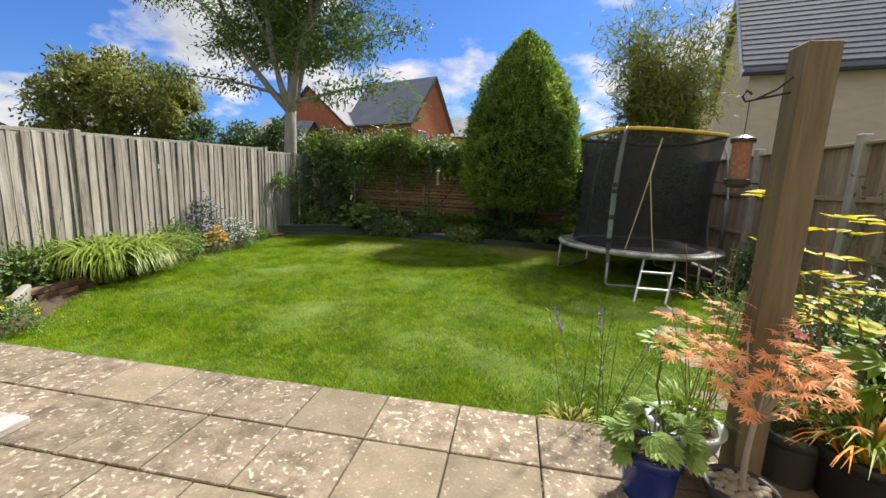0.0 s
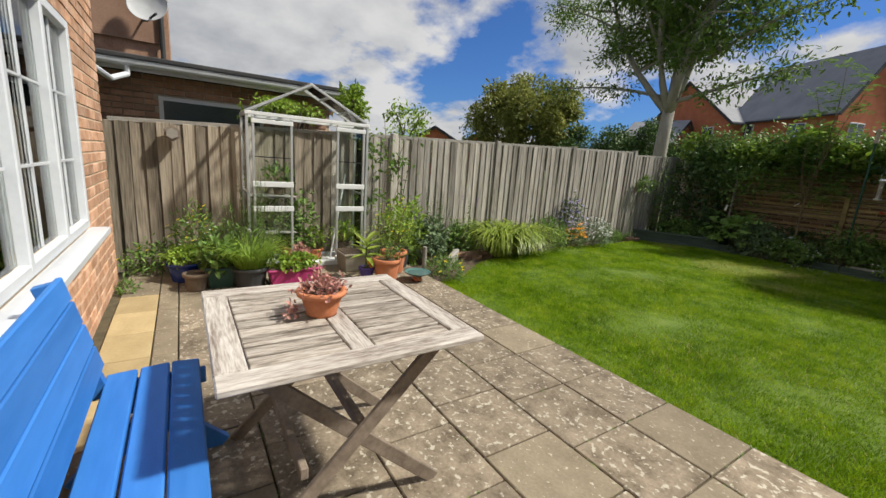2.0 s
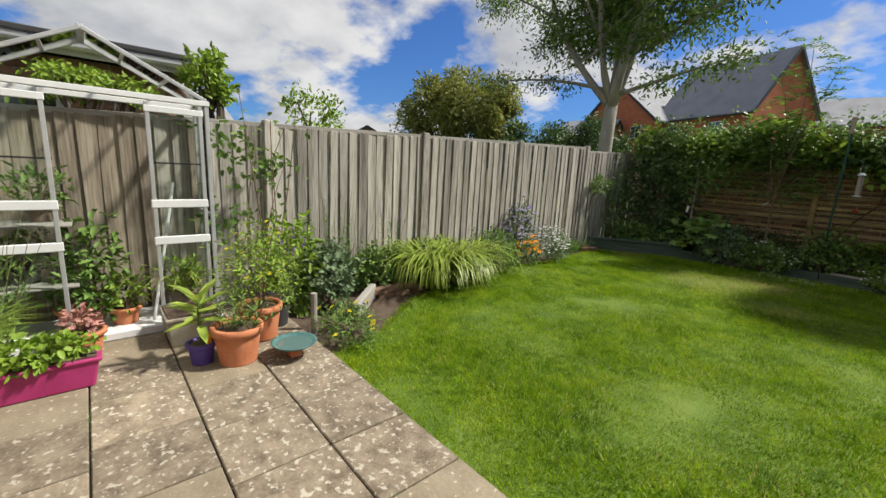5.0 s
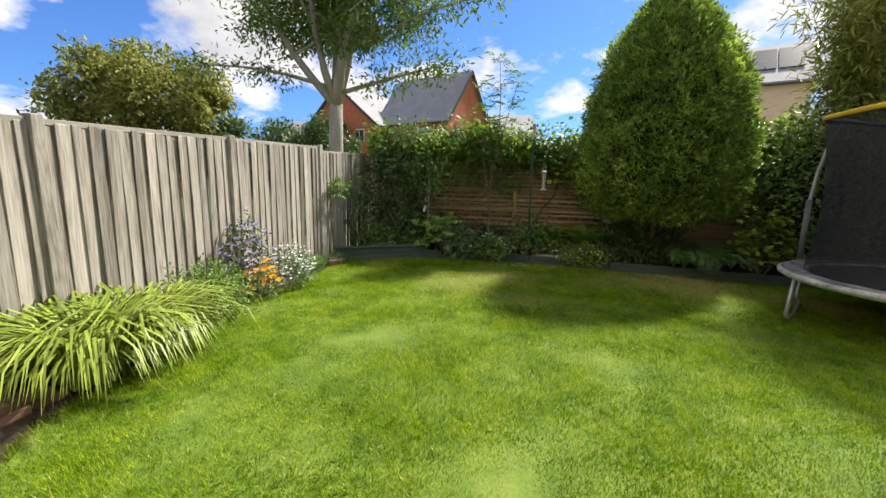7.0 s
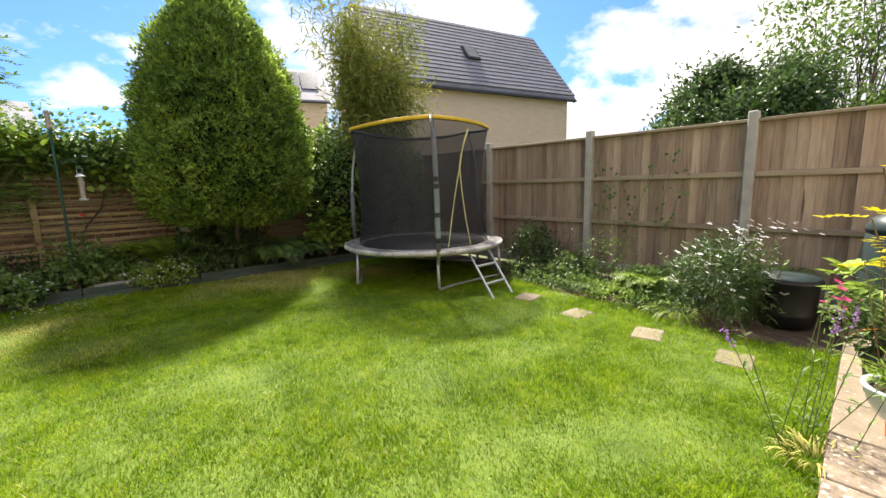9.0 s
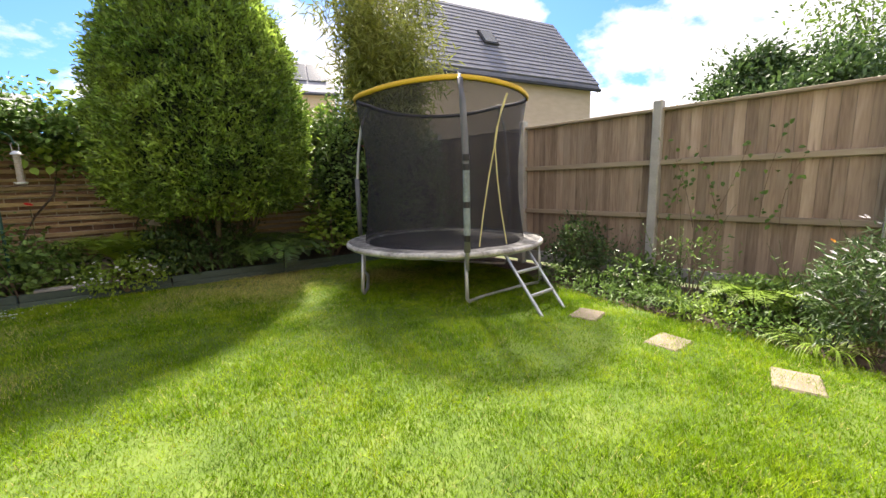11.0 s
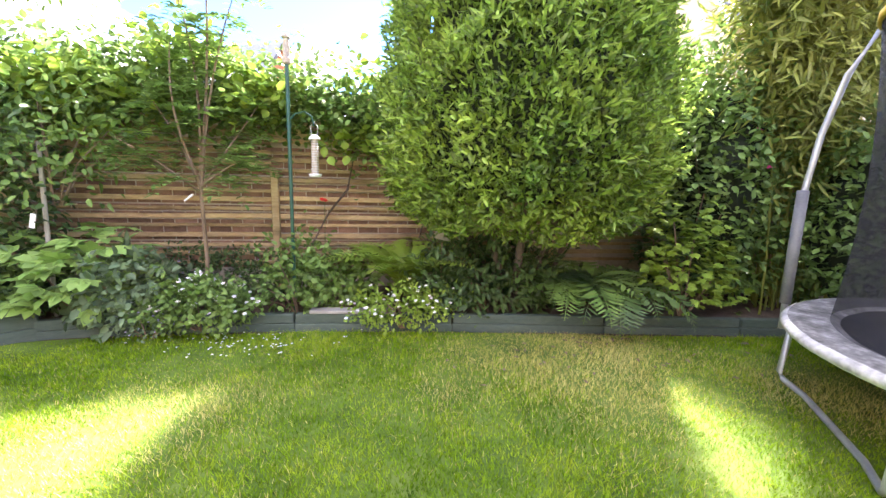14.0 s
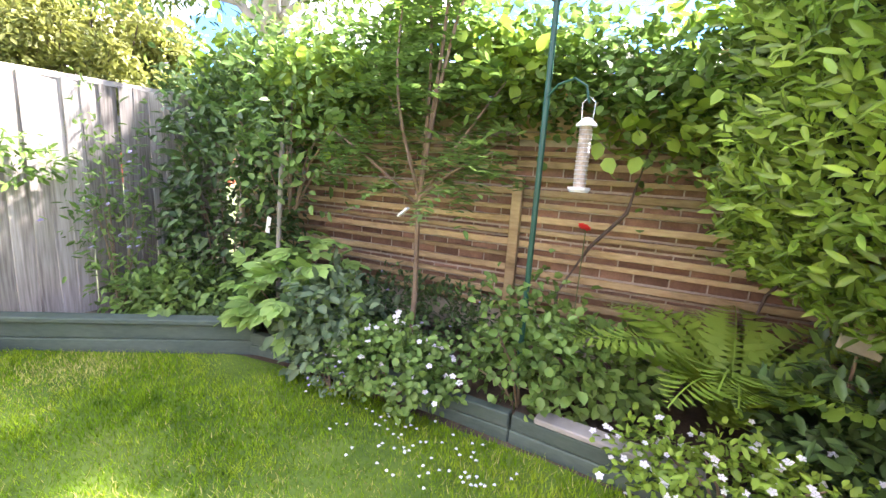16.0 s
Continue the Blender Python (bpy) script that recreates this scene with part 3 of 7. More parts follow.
def flower_heads(name, at, size, mat, parent, petals=5):
    """Small open flowers: flat rosettes of petals."""
    n = len(at)
    v, f = [], []
    for p in at:
        up = unit(np.array([[0.15 * rng.normal(), 0.15 * rng.normal() - 0.35, 0.8]]))[0]
        s = unit(np.cross(up, rng.normal(size=3))[None])[0]
        t = np.cross(up, s)
        r = size * (0.75 + 0.5 * rng.random())
        for k in range(petals):
            a = 2 * math.pi * k / petals
            d = s * math.cos(a) + t * math.sin(a)
            e = np.cross(up, d)
            i = len(v)
            v += [p, p + d * r * 0.6 - e * r * 0.38 + up * r * 0.2, p + d * r + up * r * 0.15, p + d * r * 0.6 + e * r * 0.38 + up * r * 0.2]
            f += [(i, i + 1, i + 2), (i, i + 2, i + 3)]
    return part(name, tri_mesh(name, np.array(v), np.array(f), mat), None, parent) if n else None


def part_mesh(name, me, parent, label=""):
    return part(name, me, None, parent, label)


def bush(name, x, y, z, rx, ry, rz, count, leaf, width, mat, label, category="shrub", shell=0.4, stems=True, flowers=None, core=None, group="", lumps=0.2, low=-0.75, droop=-0.2):
    """A leafy plant: stems from the ground, a crown of leaves, and flower heads (count, size, material)."""
    ob = thing(name, x, y, z, label, category, group)
    p, out = ball_points(count, rx, ry, rz, shell, lumps, low)
    p[:, 2] += rz * 0.8
    p[:, 2] = np.maximum(p[:, 2], 0.01)
    a, f = leaf_dirs(out, droop=droop)
    part_mesh("foliage", leaf_mesh("foliage", p, a, f, leaf * (0.6 + 0.7 * rng.random(len(p))), width * (0.7 + 0.5 * rng.random(len(p))), mat), ob)
    # added solid that blocks the view through, coloured as the crown's inner shade
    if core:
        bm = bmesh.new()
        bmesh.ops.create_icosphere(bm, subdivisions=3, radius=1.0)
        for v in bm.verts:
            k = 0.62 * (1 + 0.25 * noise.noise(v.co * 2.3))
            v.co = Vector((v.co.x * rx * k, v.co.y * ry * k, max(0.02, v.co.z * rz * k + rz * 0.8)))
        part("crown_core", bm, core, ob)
    if stems:
        for k in range(6):
            q = p[rng.integers(len(p))]
            part("stem", tube([(q[0] * 0.12, q[1] * 0.12, -0.02), (q[0] * 0.45, q[1] * 0.45, q[2] * 0.55), tuple(q)], 0.006, 5, taper=(0.009, 0.006, 0.003)), M["stem_brown"], ob)
    if flowers:
        k, size, fm = flowers
        sel = p[(out[:, 2] > -0.1)]
        o = out[(out[:, 2] > -0.1)]
        idx = rng.integers(len(sel), size=k)
        flower_heads("blossom", sel[idx] + o[idx] * 0.04, size, fm, ob)
    return ob


# ---------------------------------------------------------------- ground, lawn, patio
PATIO_Y, PATIO_X0, PATIO_X1 = 2.57, -5.35, 3.55
LAWN_Z = -0.05


def lawn_left(y):
    """The lawn's edge along the planted border."""
    return float(np.interp(y, [2.57, 3.17, 3.3, 3.75, 4.2, 6.1, 8.6, 8.9], [-3.9, -4.14, -4.25, -4.6, -4.76, -5.1, -5.2, -5.3]))


def lawn_right(y):
    return float(np.interp(y, [2.57, 3.2, 4.1, 5.0, 6.2, 7.5, 8.5], [2.15, 2.05, 2.3, 2.4, 2.7, 3.1, 3.1]))


def lawn_back(x):
    return float(np.interp(x, [-5.3, -4.0, -3.6, -1.8, -0.6, 0.3, 1.4, 2.6, 3.2], [8.9, 9.66, 9.72, 9.68, 9.56, 9.42, 9.26, 9.1, 9.05]))


def build_ground():
    bm = sheet([(-900, -900, -0.16), (900, -900, -0.16), (900, 900, -0.16), (-900, 900, -0.16)], [(0, 1, 2, 3)])
    tagged(part("ground", bm, M["meadow"]), "rough green ground round the gardens", "ground", kind="structure")
    bm = sheet([(-5.6, -0.6, -0.07), (3.7, -0.6, -0.07), (3.7, 11.0, -0.07), (-5.6, 11.0, -0.07)], [(0, 1, 2, 3)])
    bmesh.ops.subdivide_edges(bm, edges=bm.edges[:], cuts=40, use_grid_fill=True)
    for v in bm.verts:
        v.co.z += 0.02 * noise.noise(v.co * 3.0)
    tagged(part("soil_bed", bm, M["soil"]), "dark crumbly soil of the flower beds", "soil", kind="structure")
    bm = bmesh.new()
    nx, ny = 120, 90
    grid = {}
    for i in range(nx + 1):
        for j in range(ny + 1):
            u, w = i / nx, j / ny
            y0 = PATIO_Y + 0.005
            x_l, x_r = lawn_left(y0 + w * 6.2), lawn_right(y0 + w * 6.0)
            x = x_l + (x_r - x_l) * u
            y = y0 + (lawn_back(x) - 0.02 - y0) * w
            grid[i, j] = bm.verts.new((x, y, LAWN_Z + 0.012 * noise.noise(Vector((x, y, 0)) * 1.7)))
    for i in range(nx):
        for j in range(ny):
            bm.faces.new((grid[i, j], grid[i + 1, j], grid[i + 1, j + 1], grid[i, j + 1]))
    lawn = part("lawn", bm, M["turf"], smooth=True)
    tagged(lawn, "mown green lawn with paler dry patches", "lawn", kind="structure")
    # blades
    n = 640000
    x = rng.uniform(-5.3, 3.1, n * 2)
    y = PATIO_Y - 0.02 + (9.8 - PATIO_Y) * rng.random(n * 2) ** 1.15
    ll = np.interp(y, [2.57, 3.17, 3.3, 3.75, 4.2, 6.1, 8.6, 8.9], [-3.9, -4.14, -4.25, -4.6, -4.76, -5.1, -5.2, -5.3])
    lr = np.interp(y, [2.57, 3.2, 4.1, 5.0, 6.2, 7.5, 8.5], [2.15, 2.05, 2.3, 2.4, 2.7, 3.1, 3.1])
    lb = np.interp(x, [-5.3, -4.0, -3.6, -1.8, -0.6, 0.3, 1.4, 2.6, 3.2], [8.9, 9.66, 9.72, 9.68, 9.56, 9.42, 9.26, 9.1, 9.05])
    ok = (x > ll + rng.normal(size=n * 2) * 0.04) & (x < lr + rng.normal(size=n * 2) * 0.05) & (y < lb - 0.03)
    x, y = x[ok][:n], y[ok][:n]
    n = len(x)
    tuft = np.array([noise.noise(Vector((a * 1.3, b * 1.3, 0))) + 0.6 * noise.noise(Vector((a * 5, b * 5, 3))) for a, b in zip(x, y)])
    bald = np.array([0.16 * noise.noise(Vector((a * 0.9 + 9, b * 0.9, 5))) + 0.14 * noise.noise(Vector((a * 3.1, b * 3.1, 8))) for a, b in zip(x, y)])
    for px, py, pr, k in ((0.4, 8.95, 0.75, 0.8), (-0.5, 9.05, 0.5, 0.45), (-2.4, 8.5, 0.55, 0.55), (-3.1, 7.9, 0.6, 0.5), (-0.9, 8.5, 0.3, 0.4), (0.1, 8.2, 0.5, 0.35), (-1.9, 7.2, 0.4, 0.35), (1.7, 8.2, 0.5, 0.9), (-4.6, 8.9, 0.35, 0.5), (-3.0, 5.6, 0.4, 0.25)):
        bald = bald + k * np.exp(-((x - px) ** 2 + (y - py) ** 2) / pr ** 2)
    bald = np.minimum(bald, 0.75)
    h = (0.019 + 0.017 * rng.random(n)) * (1 + 0.55 * tuft)
    keep = rng.random(n) > np.clip((bald - 0.35) * 1.2, 0, 0.3)
    x, y, h, tuft, bald = x[keep], y[keep], h[keep], tuft[keep], bald[keep]
    n = len(x)
    head = rng.uniform(0, 2 * math.pi, n)
    w = 0.0017 + 0.0014 * rng.random(n)
    lean = h * (0.35 + 0.9 * rng.random(n))
    base = np.c_[x, y, np.full(n, LAWN_Z - 0.004)]
    side = np.c_[np.cos(head), np.sin(head), np.zeros(n)] * w[:, None]
    tip = base + np.c_[-np.sin(head) * lean, np.cos(head) * lean, h]
    v = np.stack([base - side, base + side, tip], 1)
    dryness = bald + rng.normal(size=n) * 0.24
    for name, sel, mat, lab in (("grass", dryness < 0.45, M["blade"], "short green grass blades of the lawn"), ("dry_grass", dryness >= 0.45, M["dry"], "straw-coloured dry grass blades in the lawn")):
        vv = v[sel].reshape(-1, 3)
        tagged(part(name, tri_mesh(name, vv, np.arange(len(vv)).reshape(-1, 3), mat)), lab, "grass", kind="stuff")


def build_patio():
    bm = box(PATIO_X1 - PATIO_X0, PATIO_Y + 1.0, 0.1, (PATIO_X0 + PATIO_X1) / 2, (PATIO_Y - 1.0) / 2, -0.066)
    patio = tagged(part("pavement", bm, M["joint"]), "old concrete slab patio with lichen and mossy joints", "patio", kind="structure")
    meshes = {}

    def slab(x0, x1, y0, y1, mat, tilt=0.0):
        key = (round(x1 - x0, 3), round(y1 - y0, 3), mat.name)
        if key not in meshes:
            meshes[key] = mesh_of("paving_slab", box(x1 - x0 - 0.009, y1 - y0 - 0.009, 0.04, bevel=0.005), mat)
        ob = part("paving_slab", meshes[key], None, patio)
        ob.matrix_world = pose((x0 + x1) / 2, (y0 + y1) / 2, -0.02 + 0.003 * random.random(), random.uniform(-0.25, 0.25), random.uniform(-0.25, 0.25), 0)
    rows = [(-0.02, 0.33), (0.33, 0.775), (0.775, 1.22), (1.22, 1.67), (1.67, 2.12), (2.12, 2.57)]
    for r, (y0, y1) in enumerate(rows):
        start = -1.13 - 9 * 0.4575 + (0.0, 0.21, 0.0, 0.3, 0.0, 0.0)[r]
        for k in range(-1, 20):
            x0, x1 = start + k * 0.4575, start + (k + 1) * 0.4575
            x0, x1 = max(x0, PATIO_X0), min(x1, PATIO_X1)
            if x1 - x0 < 0.12:
                continue
            plain = r == 5 and abs(x0 + 1.13) < 0.02 or random.random() < 0.1 or x0 > 0.4 or x0 < -4.0 and random.random() < 0.6
            slab(x0, x1, y0, y1, M["slab_plain"] if plain else M["slab"])
    x = -5.3
    while x < 3.0:
        slab(x, x + 0.45, -0.17, -0.02, M["slab_plain"])
        slab(x, x + 0.45, -0.46, -0.17, M["slab_yellow"] if -4.6 < x < -2.2 else M["slab_plain"])
        x += 0.45
    # moss and weeds in the joints
    tufts = []
    for k in range(230):
        if random.random() < 0.55:
            yy = random.choice(rows)[1]
            xx = random.uniform(-4.3, 1.2)
        else:
            xx = -1.13 + 0.4575 * random.randint(-6, 4)
            yy = random.uniform(0.3, 2.5)
        for j in range(random.randint(2, 6)):
            tufts.append((xx + random.gauss(0, 0.015), yy + random.gauss(0, 0.008), -0.012))
    for cx, cy in ((-1.5, 1.4), (-1.0, 1.68), (-2.1, 1.66), (-4.7, -0.4), (-4.5, -0.42), (-0.6, 2.13), (-3.2, 2.0), (-3.9, 1.2)):
        for j in range(38):
            tufts.append((cx + random.gauss(0, 0.05), cy + random.gauss(0, 0.012), -0.012))
    b = np.array(tufts)
    hd = rng.normal(size=(len(b), 2))
    tagged(part("joint_weeds", strap_mesh("joint_weeds", b, hd, 0.02 + 0.035 * rng.random(len(b)), np.full(len(b), 0.004), M["mid_leaf"], steps=3)), "small weeds and grass in the slab joints", "weeds", kind="stuff")


def stepping_stones():
    first = None
    for x, y, rz in ((1.93, 5.3, 8), (1.75, 4.55, -6), (1.63, 3.8, 12), (1.52, 3.13, 5)):
        ob = part("stepping_stone", first.data if first else box(0.3, 0.25, 0.04, bevel=0.012), M["slab_plain"])
        ob.matrix_world = pose(x, y, LAWN_Z - 0.006, 0.5, -0.6, rz)
        first = first or ob
        tagged(ob, "square buff stepping stone sunk in the lawn", "stepping stone", "stepping stones in the lawn")


# ---------------------------------------------------------------- fences and walls
def left_fence():
    fx = -5.49
    top = lambda y: 1.575 + 0.034 * (y + 0.5)
    bm = beam((fx - 0.03, -0.62, 0.35), (fx - 0.03, 10.8, 0.6), 0.04, 0.08)
    beam((fx - 0.03, -0.62, 1.3), (fx - 0.03, 10.8, 1.62), 0.04, 0.08, bm)
    wall = tagged(part("fence_left", bm, M["grey_timber"]), "weathered grey close-board timber fence", "fence", kind="structure")
    variants = []
    for k in range(6):
        b = box(0.012, 0.13, 1.0, bevel=0.003)
        bmesh.ops.subdivide_edges(b, edges=[e for e in b.edges if abs(e.verts[0].co.z - e.verts[1].co.z) > 0.5], cuts=4)
        for v in b.verts:
            v.co.x += -0.008 * (v.co.y / 0.065) + 0.004 * math.sin(v.co.z * 4 + k * 1.7)
            v.co.y += 0.004 * math.sin(v.co.z * 5 + k * 2.1)
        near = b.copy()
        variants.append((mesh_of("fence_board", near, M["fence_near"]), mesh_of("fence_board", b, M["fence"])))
    y, k = -0.55, 0
    while y < 10.75:
        h = top(y) + random.uniform(-0.006, 0.006) - (0.06 if y > 8.7 else 0)
        # house end gets the browner boards with part shade in their colour
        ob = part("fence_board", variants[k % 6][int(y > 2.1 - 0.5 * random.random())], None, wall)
        ob.matrix_world = pose(fx + random.uniform(-0.004, 0.006), y, h / 2 - 0.03, random.uniform(-0.3, 0.3), 0, random.uniform(-2.5, 2.5)) @ Matrix.Diagonal((1, 1, h + 0.06, 1))
        y += 0.119
        k += 1
    posts = (-0.6, 0.75, 2.68, 4.62, 6.55, 8.57, 10.5)
    for y0, y1 in zip(posts, posts[1:]):
        drop = 0.06 if y0 > 8.5 else 0
        ob = part("capping_strip", beam((fx, y0 + 0.05, top(y0) + 0.008 - drop), (fx, y1 - 0.05, top(y1) + 0.008 - drop), 0.012, 0.045), M["grey_timber"], wall)
    for y in posts[1:-1]:
        h = top(y) + 0.035
        ob = part("fence_post", box(0.1, 0.09, h + 0.1, 0, 0, 0, 0.006), M["fence"], wall)
        ob.matrix_world = pose(fx - 0.01, y, h / 2 - 0.03)


def right_fence():
    fx = 3.64
    bm = box(0.04, 9.3, 0.16, fx + 0.03, 6.3, 0.06, 0.004)
    wall = tagged(part("fence_right", bm, M["concrete"]), "brown close-board fence with rails and concrete posts", "fence", kind="structure")
    me = [mesh_of("fence_board", box(0.014, 0.105, 1.82, bevel=0.002), M["fence_brown"]) for _ in range(1)]
    y = 1.6
    while y < 10.8:
        ob = part("fence_board", me[0], None, wall)
        ob.matrix_world = pose(fx + 0.055 + random.uniform(-0.004, 0.004), y, 1.03, random.uniform(-0.2, 0.2), 0, 4)
        y += 0.098
    for y in (1.57, 3.5, 5.41, 7.3, 9.2):
        b = box(0.11, 0.1, 2.12, bevel=0.012)
        ob = part("concrete_post", b, M["concrete"], wall)
        ob.matrix_world = pose(fx, y, 0.99)
        for z, h in ((0.74, 0.06), (1.36, 0.06), (1.95, 0.05)):
            b = box(0.05, 1.83, h, bevel=0.006) if z < 1.9 else box(0.1, 1.83, 0.035, bevel=0.005)
            ob = part("rail", b, M["rail"], wall)
            ob.matrix_world = pose(fx + (0.022 if z < 1.9 else 0.03), y + 0.96, z)


def back_fence():
    by = 10.86
    bm = box(9.3, 0.1, 2.0, -0.95, by + 0.09, 0.93)
    wall = tagged(part("wall_back", bm, M["mortar_dull"]), "old brown brick garden wall behind timber slats", "wall", kind="structure")
    me = mesh_of("brick", box(0.215, 0.03, 0.062, bevel=0.004), M["brick_dull"])
    r = 0
    z = 0.3
    count = 0
    while z < 1.6:
        x = -4.75 + (0.112 if r % 2 else 0)
        while x < 0.2:
            ob = part("brick", me, None, wall)
            ob.matrix_world = pose(x + 0.1, by + 0.05 + random.uniform(-0.002, 0.002), z, 0, 0, random.uniform(-0.6, 0.6))
            x += 0.225
            count += 1
        z += 0.078
        r += 1
    slats = [mesh_of("slat", box(3.1, 0.025, h, bevel=0.004), M["slat"]) for h in (0.036, 0.05)]
    for k in range(14):
        z = 0.34 + k * 0.099
        for x in (-3.95, -0.85, 2.25):
            ob = part("slat", slats[k % 2], None, wall)
            ob.matrix_world = pose(x, by - 0.03, z + random.uniform(-0.014, 0.014), 0, random.uniform(-0.5, 0.5), 0)
    for z, h in ((1.73, 0.1), (1.86, 0.12), (2.0, 0.12), (2.12, 0.1)):
        for x in (-3.95, -0.85, 2.25):
            ob = part("slat", box(3.1, 0.025, h, bevel=0.004), M["slat"], wall)
            ob.matrix_world = pose(x, by - 0.02, z)
    for x, z0, z1 in ((-2.36, 0.0, 1.35), (0.8, 0, 2.0), (-5.3, 0, 2.1)):
        ob = part("fence_post", box(0.075, 0.06, z1 - z0, bevel=0.005), M["slat"], wall)
        ob.matrix_world = pose(x, by - 0.075, (z0 + z1) / 2)
    ob = part("fence_bracket", box(0.1, 0.05, 0.42, bevel=0.006), M["slat"], wall)
    ob.matrix_world = pose(-4.2, by - 0.07, 1.55)


def house():
    """The rear wall of the house, with its window."""
    wy = -0.5
    bm = box(1.24, 0.2, 4.8, -4.38, wy - 0.135, 2.3)
    box(2.5, 0.2, 0.87, -2.51, wy - 0.135, 0.335, bm=bm)
    box(2.5, 0.2, 2.5, -2.51, wy - 0.135, 3.45, bm=bm)
    box(5.0, 0.2, 4.8, 1.24, wy - 0.135, 2.3, bm=bm)
    box(0.2, 6.0, 4.8, -4.9, wy - 3.2, 2.3, bm=bm)
    wall = tagged(part("wall_house", bm, M["mortar"]), "orange-brown brick rear wall of the house", "wall", kind="structure")
    me = mesh_of("brick", box(0.228, 0.03, 0.074, bevel=0.004), M["brick"])
    half = mesh_of("brick", box(0.11, 0.03, 0.074, bevel=0.004), M["brick"])
    z, r, made = 0.02, 0, 0
    while z < 2.75:
        x = -5.0 + (0.0 if r % 2 else 0.12)
        if r % 2 == 0:
            ob = part("brick", half, None, wall)
            ob.matrix_world = pose(-4.945, wy - 0.044, z)
        while x < -1.3:
            if not (x + 0.2 > -3.74 and 0.66 < z < 2.14):
                ob = part("brick", me, None, wall)
                ob.matrix_world = pose(x + 0.119, wy - 0.044 + random.uniform(-0.0015, 0.0015), z)
                made += 1
            x += 0.2385
            if made > 290 and z > 0.7 and x > -3.9:
                break
        z += 0.0855
        r += 1
    win = thing("window_1", -2.52, wy, -0.075, "white framed house window with glazing bars", "window", kind="structure")
    bm = box(2.5, 0.045, 0.06, 0, -0.03, 0.855, 0.006)
    box(2.5, 0.045, 0.06, 0, -0.03, 2.14, 0.006, bm)
    for x in (-1.215, -0.6, 0.1, 0.8, 1.215):
        box(0.05, 0.05, 1.3, x, -0.03, 1.5, 0.006, bm)
    part("window_frame", bm, M["upvc"], win)
    part("window_sill", box(2.9, 0.15, 0.05, 0.0, 0.005, 0.765, 0.008), M["upvc"], win, "white projecting window sill")
    bm = bmesh.new()
    for x0, x1 in ((-1.18, -0.635), (-0.565, 0.065), (0.135, 0.765), (0.835, 1.18)):
        for k in (1,):
            box(0.012, 0.01, 1.22, x0 + (x1 - x0) * k / 2, -0.045, 1.5, bm=bm)
        for k in (1, 2):
            box(x1 - x0, 0.01, 0.012, (x0 + x1) / 2, -0.045, 0.89 + 1.22 * k / 3, bm=bm)
        ob = part("pane", box(x1 - x0, 0.006, 1.22, (x0 + x1) / 2, -0.05, 1.5), M["glass"], win)
        ob.visible_shadow = False
    part("glazing_bars", bm, M["upvc"], win)
    part("net_curtain", box(2.4, 0.02, 1.2, 0.0, -0.16, 1.5), M["curtain"], win)
    tagged(part("dark_room", box(2.7, 0.05, 1.8, -2.5, wy - 0.9, 1.4), M["dark_room"]), "dim room behind the window", "room", kind="structure")
    # downpipe by the corner
    pipe = thing("downpipe", -5.06, wy - 0.1, 0, "white plastic rainwater pipe on the house corner", "drainpipe")
    part("pipe", tube([(0, 0, 0.05), (0, 0, 4.4)], 0.034, 12), M["upvc"], pipe)
    part("pipe_clip", box(0.1, 0.05, 0.03, 0.0, -0.02, 1.9, 0.004), M["upvc"], pipe)


